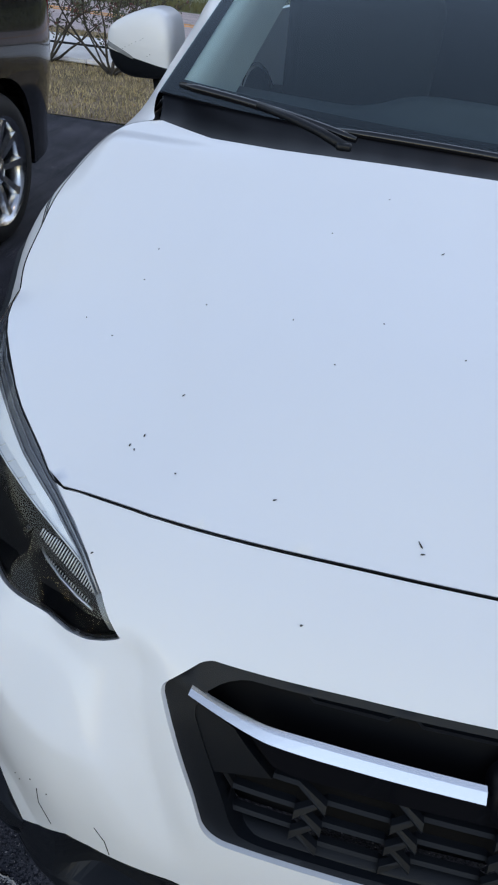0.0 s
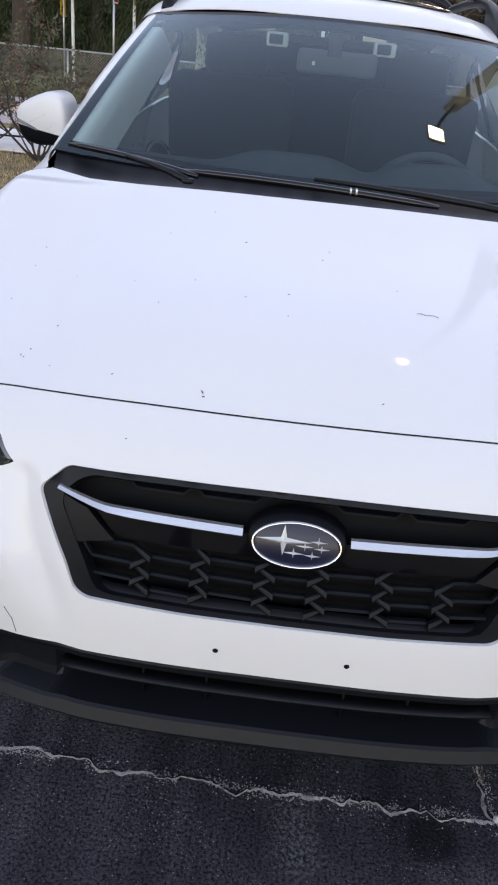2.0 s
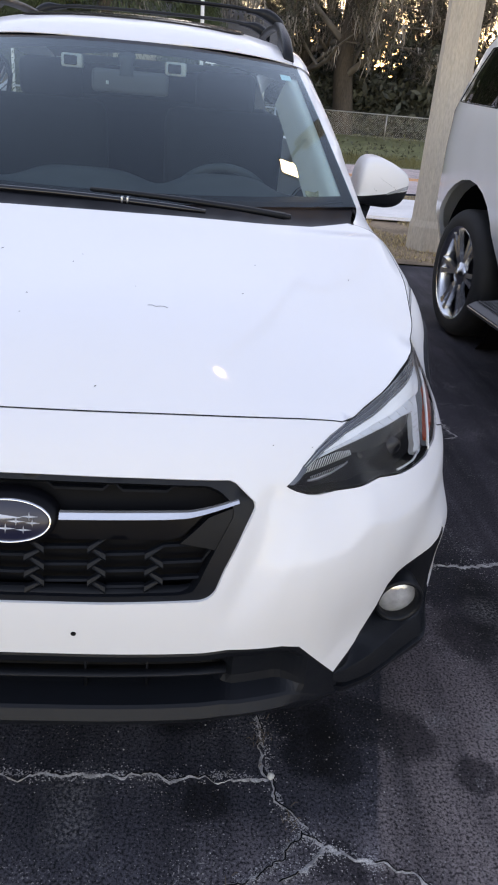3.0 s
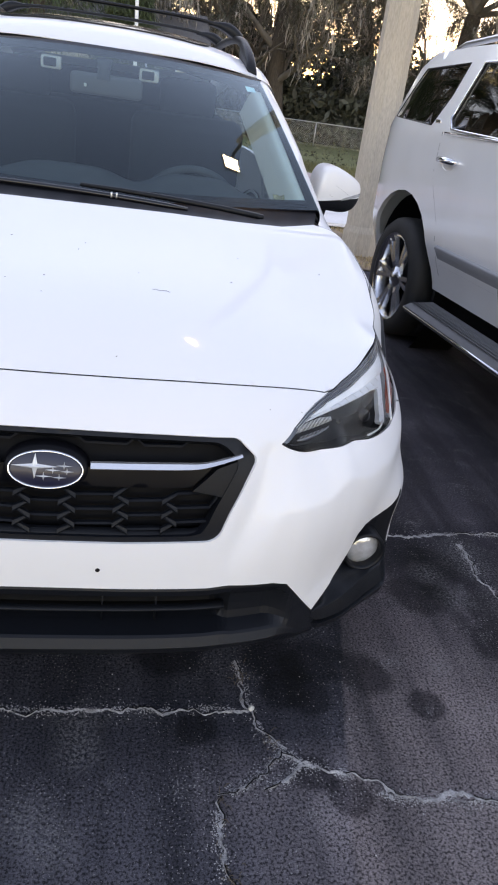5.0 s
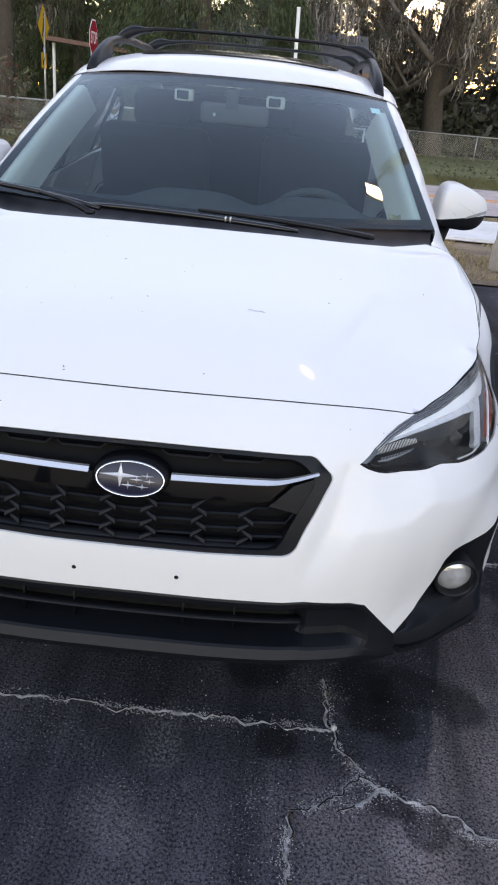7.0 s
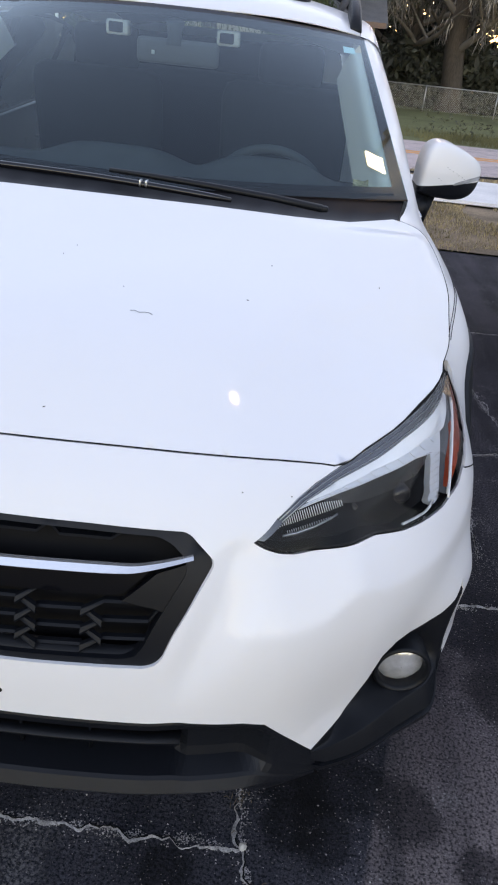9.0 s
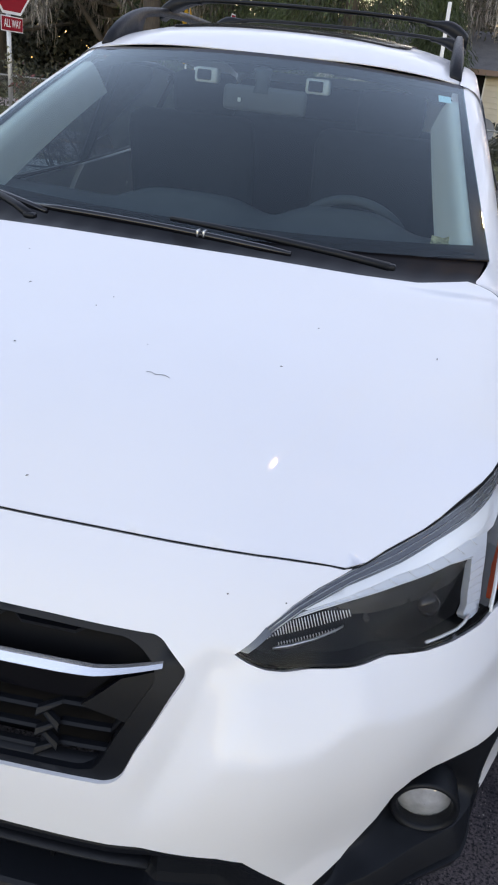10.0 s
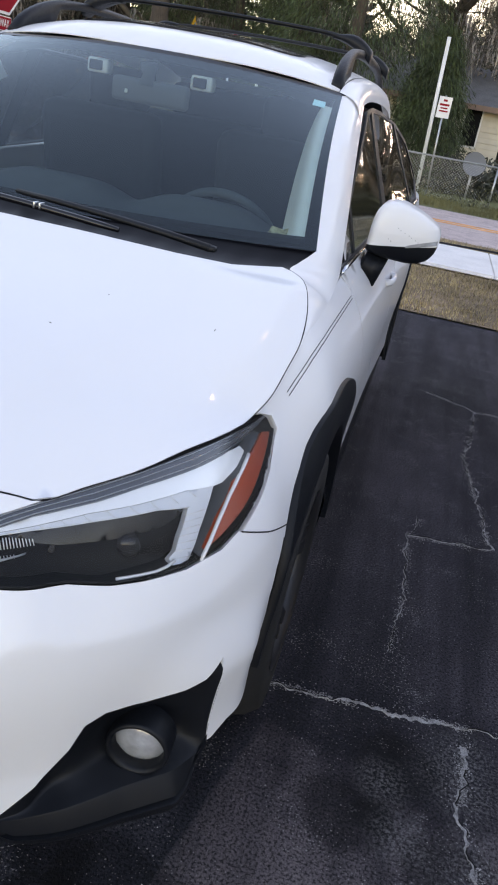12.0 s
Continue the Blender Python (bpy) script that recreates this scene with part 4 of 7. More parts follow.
# fog lamp corners
BZ_TOP = [(.577, .347), (.600, .371), (.625, .396), (.645, .430), (.663, .463), (.672, .495), (.679, .514), (.70, .527), (.745, .523), (.79, .527), (.815, .536), (.838, .562)]
BZ_LOW = [(.577, .300), (.600, .280), (.640, .272), (.70, .273), (.75, .275), (.788, .278), (.802, .300), (.82, .345), (.838, .385)]
def lerp_of(x, pts):
    return float(np.interp(x, [q[0] for q in pts], [q[1] for q in pts]))
def bezel(s, v):
    """A recess round the lamp above a ledge; below it an upright rim, a groove and a lip. v runs through the rows of the section."""
    top, low = lerp_of(s, BZ_TOP), lerp_of(s, BZ_LOW)
    ridge = min(top - .004, .342 + .016 * (s - .577) / .21)
    reach = lerp_of(s, [(.577, .002), (.60, .014), (.66, .027), (.74, .034), (.784, .033), (.800, .022), (.818, .008), (.838, .001)])
    groove = low + (ridge - low) * .42
    deep = .030 * min(1, (top - ridge) / .06) * ease(.60, .66, s) * (1 - ease(.815, .836, s))
    rows = [(low, -.4 * reach + .02), (low + .003, -.95 * reach), (groove - .006, -reach), (groove - .003, -reach + .012), (groove + .004, -reach + .013), (groove + .007, -.92 * reach), (ridge - .003, -.62 * reach), (ridge, -.55 * reach)]
    rows += [(ridge + (top - ridge) * f, d) for f, d in ((.03, .2 * deep - .3 * reach), (.08, .75 * deep), (.14, deep), (.26, deep), (.40, deep), (.52, deep), (.64, deep), (.76, deep), (.84, .9 * deep), (.90, .6 * deep), (.95, .008 + .2 * deep), (1.0, .004))]
    z, d = rows[v]
    bowl = math.exp(-(((s - .752) / .066) ** 2 + ((z - .415) / .066) ** 2) ** 3) if v > 8 else 0
    return nose(s, z, d + .014 * bowl)
bz = bmesh.new()
section = grid_mesh(bz, bezel, [.577 + .261 * i / 64 for i in range(65)], list(range(20)))
for a, b in zip(section, section[1:]):
    for k in (1, 2, 3, 4, 5, 7):
        bz.edges.get((a[k], b[k])).smooth = False
bmesh.ops.recalc_face_normals(bz, faces=bz.faces)
if sum(f.normal.y * f.calc_area() for f in bz.faces) > 0:
    bmesh.ops.reverse_faces(bz, faces=bz.faces)
bz2 = flipped(bz)
for b, sd in ((bz, 1), (bz2, -1)):
    be = part("fog_lamp_bezel", b, M_PLASTIC, car)
    c = Vector(nose(.754, .410, .006))
    nrm = Vector((.10, -1, -.02)).normalized()
    m = Matrix.Translation((c.x * sd, c.y, c.z)) @ Vector((nrm.x * sd, nrm.y, nrm.z)).to_track_quat("X", "Z").to_matrix().to_4x4()
    f = bmesh.new()
    disc_lathe(f, [(.0545, -.04), (.0545, .008), (.052, .013), (.047, .013), (.0435, .004), (.0425, -.010)], m, 36)
    lamp = part("fog_lamp", f, M_PLASTIC, be, "round fog lamp")
    f = bmesh.new()
    disc_lathe(f, [(.0425, -.010), (.035, -.004), (.022, .001), (.0005, .003)], m, 36)
    part("fog_glass", f, M_FOGGLASS, be, "clear round lamp glass")

# headlamps
LAMP = LAMP_UP + LAMP_LOW
MASK_LOW = [(.462, .770), (.500, .790), (.553, .808), (.600, .818), (.621, .8224), (.705, .832), (.767, .842), (.8485, .8505), (.900, .857), (.955, .868)]
WHITE_UP = [(.548, .805), (.621, .821), (.705, .831), (.767, .841), (.8485, .849), (.900, .855), (.937, .855), (.943, .846), (.941, .838)]
WHITE_LOW = [(.885, .8185), (.869, .8185), (.8245, .8237), (.757, .8202), (.693, .818), (.618, .8096), (.560, .8042)]
GUIDE_LOW = [(.5176, .796), (.576, .8019), (.617, .8048), (.6976, .8076), (.780, .8075), (.8245, .8000)]
GUIDE = [(.5605, .8024), (.618, .8078), (.693, .8162), (.757, .8184), (.8245, .8219), (.8718, .8174), (.851, .7887), (.824, .7484), (.8067, .7270), (.786, .7295), (.783, .740), (.7944, .7475), (.8122, .7774)] + GUIDE_LOW[::-1]
FACE = [(.472, .766)] + [(s, z - .0015) for s, z in GUIDE_LOW] + [(.8105, .777), (.793, .748), (.776, .738), (.700, .7365), (.645, .7505), (.580, .753), (.515, .7545), (.488, .760)]
BOWL = [(.585, .7995), (.617, .802), (.6976, .8055), (.780, .8055), (.820, .7985), (.806, .787), (.780, .779), (.720, .778), (.653, .782), (.610, .790)]
def lamp_parts(sd):
    fl = (lambda b: b) if sd > 0 else flipped
    def sheet_at(poly, inset, step=.010, flange=.012):
        return fl(panel(poly, lambda s, z: nose(s, z, inset(s, z) if callable(inset) else inset), step, flange=flange))
    shell = panel(LAMP, lambda s, z: nose(s, z, .052), .02, flange=0)
    edge = resample(LAMP, .02)
    grid_mesh(shell, lambda i, k: nose(*edge[i], .052 - .046 * k), list(range(len(edge))), [0, 1], close_u=True)
    body = part("headlamp", fl(shell), M_DARK, car, "black headlamp with a clear lens and an amber rear strip")
    lens = part("lens", sheet_at([(s + (.74 - s) * .010, z + (.80 - z) * .02) for s, z in LAMP], .0005, .010, 0), M_LENS, body, "clear lens")
    lens.visible_shadow = False
    part("edge_seal", fl(panel(LAMP, lambda s, z: nose(s, z, .0045), .012, holes=[[(s + (.74 - s) * .016, z + (.802 - z) * .045) for s, z in LAMP]], flange=.012)), M_DARK, body)
    part("upper_mask", sheet_at(LAMP_UP[:-1] + MASK_LOW[::-1], .008), M_SMOKE, body, "smoked upper edge of the lens")
    part("housing_face", sheet_at(FACE, .027), M_DARK, body, "black inner face")
    for k, off in ((0, .25), (1, .5), (2, .8)):
        bm = bmesh.new()
        tube(bm, [nose(a[0] + (b[0] - a[0]) * off, a[1] + (b[1] - a[1]) * off, .0055) for a, b in zip(LAMP_UP[1:10], MASK_LOW[1:])], .0011, 5)
        part("mask_line", fl(bm), M_SATIN, body)
    part("upper_reflector", sheet_at(WHITE_UP + WHITE_LOW, .014), M_REFLECT, body, "bright silver reflector strip")
    part("light_guide", sheet_at(GUIDE, .017, .006), M_DRL, body, "ribbed clear light guide")
    for k in range(9):
        u = .60 + .029 * k
        z = table(u, [(.576, .804), (.618, .8078), (.693, .8162), (.757, .8184), (.83, .8215)])
        bm = bmesh.new()
        depth = min(.011, .9 * (z - lerp_of(u, GUIDE_LOW)))
        tube(bm, [nose(u, z, .0162), nose(u + .003, z - depth * .45, .0160), nose(u + .008, z - depth, .0162)], .0007, 4)
        part("guide_joint", fl(bm), M_REFLECT, body)
    for k in range(7):
        u = k / 6
        bm = bmesh.new()
        tube(bm, [nose(.816 - .030 * u, .790 - .052 * u, .0162), nose(.850 - .036 * u, .790 - .056 * u, .0162)], .0007, 4)
        part("guide_joint", fl(bm), M_REFLECT, body)
    bl = bmesh.new()
    tube(bl, [nose(s, z, .0155) for s, z in resample(GUIDE_LOW, .02, False)], .0011, 5)
    part("guide_edge", fl(bl), M_REFLECT, body, "bright lower edge of the light guide")
    part("inner_reflector", fl(panel(BOWL, lambda s, z: nose(s, z, .0185 + .22 * max(0, .8055 - z) ** 1.0), .006, flange=.003)), M_BOWL, body, "curved silver reflector bowl")
    for i in range(30):
        u = .494 + .0043 * i
        up = .0125 * ease(.49, .53, u) * (1 - .5 * ease(.58, .625, u))
        fin = bmesh.new()
        tube(fin, [nose(u, .7795 + (u - .496) * .07 + up, .018), nose(u + .002, .7795 + (u - .496) * .05, .021)], .0009, 4)
        part("rib", fl(fin), M_REFLECT, body, "fine silver rib")
    for i in range(20):
        u = .512 + .0043 * i
        fin = bmesh.new()
        tube(fin, [nose(u, .7735 + (u - .512) * .05, .020), nose(u + .001, .7685 + (u - .512) * .05, .0215)], .0008, 4)
        part("rib", fl(fin), M_SATIN, body, "fine silver rib")
    bl = bmesh.new()
    ribbon(bl, [nose(s, z, .021) for s, z in resample([(.502, .7665), (.530, .766), (.565, .7685), (.608, .7765)], .01, False)], (0, 0, 1), (0, 1, 0), [.002, .0035, .0045, .005, .0055, .005, .004, .003, .003, .002, .002, .002, .002], .004)
    part("silver_strip", fl(bl), M_SATIN, body, "narrow silver strip")
    bl = bmesh.new()
    tube(bl, [nose(s, z, .012) for s, z in resample([(.7123, .7355), (.737, .7335), (.761, .7318), (.776, .7335), (.788, .738)], .010, False)], .0026, 8)
    part("lower_blade", fl(bl), M_REFLECT, body, "bright lower blade")
    eye = bmesh.new()
    p = Vector(nose(.735, .762, .024))
    disc_lathe(eye, [(.022, -.012), (.020, .0), (.015, .004), (.008, .0055), (.0005, .006)], Matrix.Translation(p) @ Vector((.45, -.85, .05)).to_track_quat("X", "Z").to_matrix().to_4x4(), 28)
    part("projector", fl(eye), M_GLOSSBLACK, body, "dark projector lens")
    for u, z, r in ((.642, .779, .0055),):
        eye = bmesh.new()
        p = Vector(nose(u, z, .020))
        disc_lathe(eye, [(r, -.006), (r * .85, .001), (r * .45, -.001), (.0005, -.002)], Matrix.Translation(p) @ Vector((.35, -.9, .15)).to_track_quat("X", "Z").to_matrix().to_4x4(), 14)
        part("side_reflector", fl(eye), M_BOWL, body)
    AMBER_IN = [(.744, .8235), (.779, .854), (.818, .893), (.837, .930), (.8576, .992)]
    amber = [(s + .006, z) for z, s in AMBER_IN] + [(1.024, .8475), (.950, .8052), (.895, .7720), (.856, .7520), (.8300, .7410)]
    part("amber_strip", sheet_at(amber, .0065, .007), M_AMBER, body, "amber side reflector")
    ch = bmesh.new()
    tube(ch, [nose(s, z, .0055) for s, z in resample([(.9424, .8426), (.91, .822), (.8836, .8013), (.86, .776), (.839, .751), (.8192, .7287)], .012, False)], .0036, 8)
    wall = bmesh.new()
    run = resample([(.985, .862), (.945, .846), (.91, .8255), (.886, .803), (.862, .777), (.841, .752), (.8205, .7297)], .012, False)
    grid_mesh(wall, lambda i, k: nose(*run[i], (.003, .051)[k]), list(range(len(run))), [0, 1])
    part("edge_wall", fl(wall), M_SMOKE, body)
    part("chrome_edge", fl(ch), M_REFLECT, body, "bright curved edge")
for sd in (1, -1):
    lamp_parts(sd)

# front wings (fenders)
ARC = [(1.0 + .490 * math.cos(a), .35 + .490 * math.sin(a)) for a in [radians(139 - i * 6) for i in range(17)]]
back_edge = [nose(s, z) for s, z in ((.884, .748), (.911, .766), (.973, .803), (1.038, .850), (1.034, .874), (.992, .893))]
top_edge = [(y / 100, table(y / 100, BELT_Z)) for y in range(80, 138, 3)]
wing = [(p[1] + .002, p[2]) for p in back_edge] + [(.694, .914), (.75, .935)] + top_edge + [(1.41, 1.0), (1.43, .85), (1.415, .68)] + ARC[::-1]
def on_wing(y, z):
    """The wing's skin: the bumper's own surface at the lamp, then the body side."""
    lo, hi = .5, 1.2
    for _ in range(24):
        mid = (lo + hi) / 2
        if nose(mid, z)[1] < y:
            lo = mid
        else:
            hi = mid
    w = ease(.66, .92, y)
    return (nose(lo, z)[0] * (1 - w) + side_x(y, z) * w, y, z)
wb = panel(wing, on_wing, .022, flange=-.012, flip=True)
wb.normal_update()
for b, sd in ((flipped(wb), -1), (wb, 1)):
    wg = part("front_wing", b, M_WHITE, car, "white front wing")
    lines = bmesh.new()
    for off in (0, .006):
        tube(lines, [(sd * (on_wing(y, z - off)[0] + .001), y, z - off) for y, z in [(.775 + .021 * i, table(.775 + .021 * i, [(.769, .897), (.797, .909), (.823, .922), (.849, .935), (.877, .949), (.914, .960), (.969, .967), (1.035, .973), (1.115, .977), (1.209, .980), (1.318, .982), (1.41, .984)])) for i in range(30)]], .0008, 5)
    part("pinstripe", lines, M_PLASTIC, wg)

def arch_cladding(cy, r0, r1, a0, a1, skin):
    def clad(a, k):
        r = r0 + (r1 - .070 * ease(100, 158, math.degrees(a)) - .026 * ease(138, 162, math.degrees(a)) - r0) * min(1, max(0, k))
        y, z = cy + r * math.cos(a), .35 + r * math.sin(a)
        x = table(y, SIDE_PLAN) + .002
        if k > .1:
            x += (skin(y, z)[0] + .009 - x) * ease(.1, .9, k)
        return (x - (.10 if k < 0 else 0) - (.018 if k > 1 else 0), y, z)
    for sd in (1, -1):
        bm = bmesh.new()
        grid_mesh(bm, clad, [radians(a0 + (a1 - a0) * i / 40) for i in range(41)], [-.01, 0, .12, .4, .7, .97, 1, 1.02])
        part("arch_cladding", bm if sd > 0 else flipped(bm), M_PLASTIC, car, "black plastic wheel arch cladding")
        if sd < 0:
            bm.free()
arch_cladding(1.0, .395, .512, 174, -4, lambda y, z: on_wing(y, max(z, .45)) if y < 1.2 else on_side(y, z))
arch_cladding(3.665, .395, .535, 184, -2, on_side)

def wheel(m, tyre_r, rim_r, width, spokes, parent, split=True, name="wheel", alloy=None):
    """Wheel with its outer face towards local +x."""
    alloy = alloy or M_ALLOY
    bm = bmesh.new()
    h = width / 2
    disc_lathe(bm, [(rim_r, -h), (rim_r + .02, -h - .004), (tyre_r - .03, -h), (tyre_r - .006, -h + .03), (tyre_r, -h + .05), (tyre_r, -.012), (tyre_r - .008, -.010), (tyre_r - .008, .010), (tyre_r, .012), (tyre_r, h - .05), (tyre_r - .006, h - .03), (tyre_r - .03, h), (rim_r + .02, h + .004), (rim_r, h)], m, 56)
    w = part(name, bm, M_RUBBER, parent, "black tyre on a bright alloy wheel")
    bm = bmesh.new()
    disc_lathe(bm, [(rim_r, -h), (rim_r - .02, -h + .03), (rim_r - .025, h - .03), (rim_r - .008, h - .002), (rim_r + .004, h + .003)], m, 56)
    part("rim", bm, alloy, w, "alloy rim")
    bm = bmesh.new()
    disc_lathe(bm, [(rim_r - .02, -h + .05), (.0005, -h + .05)], m, 40)
    part("brake_backing", bm, M_DARK, w)
    for i in range(spokes):
        for d in ((-.13, .13) if split else (0,)):
            a = 2 * math.pi * i / spokes
            bm = bmesh.new()
            rings = []
            for r, wd, x, tw in ((.045, .020, h - .045, .25), (.11, .017, h - .030, .55), (rim_r - .05, .021, h - .022, 1), (rim_r - .012, .027, h - .012, 1)):
                t = a + d * (.35 + .65 * tw) * 1.0
                c = Vector((x, r * math.cos(t), r * math.sin(t)))
                n = Vector((0, -math.sin(t), math.cos(t)))
                rings.append([bm.verts.new(m @ (c + n * wd * p + Vector((q, 0, 0)))) for p, q in ((-1, -.03), (-.75, 0), (.75, 0), (1, -.03))])
            for j in range(3):
                for k in range(3):
                    bm.faces.new((rings[j][k], rings[j][k + 1], rings[j + 1][k + 1], rings[j + 1][k]))
            part("spoke", bm, alloy, w, smooth=False)
    bm = bmesh.new()
    disc_lathe(bm, [(.075, h - .05), (.07, h - .03), (.035, h - .024), (.032, h - .018), (.0005, h - .016)], m, 24)
    part("hub", bm, alloy, w)
    return w
for sd in (1, -1):
    for y in (1.0, 3.665):
        wheel(pose(sd * (.785 if y < 2 else .752), y, .348, 0, 0, 0 if sd > 0 else 180), .348, .225, .215, 5, car, alloy=M_GREYALLOY)
bm = bmesh.new()
box(bm, (0, 2.2, .40), (1.40, 3.6, .30), bevel=.05)
for y in (1.0, 3.665):
    for sd in (1, -1):
        disc_lathe(bm, [(.40, 0), (.40, .20), (.0005, .20)], pose(sd * .80, y, .40, 0, 0, 180 if sd > 0 else 0), 32)
part("underbody", bm, M_DARK, car)

# doors, sills, tail
def door(outline, label):
    b = panel(outline, on_side, .035, flange=-.015, flip=True)
    made = []
    for q, sd in ((flipped(b), -1), (b, 1)):
        d = part("door", q, M_WHITE, car, label)
        made.append((d, sd))
    return made
front_doors = door([(1.418, 1.0), (1.438, .85), (1.424, .68), (1.50, .55), (1.54, .43), (2.38, .43), (2.42, 1.055), (1.9, 1.042), (1.39, 1.027)], "white front door")
rear_doors = door([(2.43, 1.055), (2.39, .43), (3.12, .43), (3.18, .62), (3.34, .80), (3.46, 1.09)], "white rear door")
for made, y in ((front_doors, 2.20), (rear_doors, 3.20)):
    for d, sd in made:
        bm = bmesh.new()
        x = side_x(y, .90)
        tube(bm, [(sd * (x - .005), y - .09, .905), (sd * (x + .014), y - .07, .907), (sd * (x + .019), y, .908), (sd * (x + .014), y + .07, .907), (sd * (x - .005), y + .09, .905)], .009, 8, squash=1.4)
        part("handle", bm, M_WHITE, d, "white door handle")
rear_q = panel([(3.47, 1.09), (3.35, .80)] + [(3.665 + .52 * math.cos(a), .35 + .52 * math.sin(a)) for a in [radians(140 - 10 * i) for i in range(14)]] + [(4.24, .40), (4.38, .55), (4.38, .95), (4.24, 1.15)], on_side, .04, flange=-.015, flip=True)
for q in (flipped(rear_q), rear_q):
    part("rear_quarter", q, M_WHITE, car)
for sd in (1, -1):
    bm = bmesh.new()
    grid_mesh(bm, lambda y, k: (sd * (.868 + (.022, .03, .02, -.03)[k]), y, (.435, .40, .27, .23)[k]), [1.34 + .1 * i for i in range(19)], [0, 1, 2, 3], flip=sd > 0)
    part("sill_cladding", bm, M_PLASTIC, car)
bm = bmesh.new()
grid_mesh(bm, lambda u, v: (u * table(v, [(0, .80), (.3, .81), (.55, .79), (.7, .73), (1, .56)]), table(v, [(0, 4.38), (.3, 4.45), (.55, 4.42), (.7, 4.30), (1, 3.98)]) - .16 * u ** 4, table(v, [(0, .35), (.3, .60), (.55, .95), (.7, 1.12), (1, 1.49)])), [i / 10 - 1 for i in range(21)], [i / 14 for i in range(15)])
part("tailgate", bm, M_WHITE, car)

# windscreen and cowl
def screen(u, t, inset=0.0):
    """u across from -1 to 1, t from the base to the roof."""
    hw = .742 + (.612 - .742) * t - .01 * math.sin(math.pi * t)
    y = 1.185 + (1.972 - 1.185) * t + .085 * u * u
    z = 1.072 + (1.496 - 1.072) * t + .022 * math.sin(math.pi * t) + .022 * (1 - t) * u * u - .030 * t * u * u
    return (u * hw, y + inset * .5, z - inset * .86)
bm = bmesh.new()
grid_mesh(bm, lambda u, t: screen(u, t), [i / 16 - 1 for i in range(33)], [i / 14 for i in range(15)])
ws = part("windscreen", bm, M_SCREEN, car, "green-tinted windscreen")
ws.visible_shadow = False
bm = bmesh.new()
for sd in (1, -1):
    grid_mesh(bm, lambda t, k: screen(sd * (1 - k * (.030 + .015 * (1 - t))), t, .004 if k else .0035), [i / 20 for i in range(21)], [0, 1], flip=sd > 0)
grid_mesh(bm, lambda u, k: screen(u, 1.014 - k * (.080 - .012 * u * u), .0045 - .007 * (1 - k)), [i / 16 - 1 for i in range(33)], [0, 1])
grid_mesh(bm, lambda u, k: screen(u, .0 + k * (.05 + .012 * u * u), .0045), [i / 16 - 1 for i in range(33)], [0, 1], flip=True)
part("black_border", bm, M_GLOSSBLACK, ws, "black printed glass border")
for sd in (1, -1):
    bm = bmesh.new()
    grid_mesh(bm, lambda t, k: screen(sd * table(k, [(0, .972), (1, .912), (2, .862)]), .035 + .84 * t, table(k, [(0, .007), (1, .016), (2, .110)])), [i / 20 for i in range(21)], [i / 3 for i in range(7)], flip=sd > 0)
    part("pillar_trim", bm, M_TRIMGREY, car, "pale grey inner pillar trim")

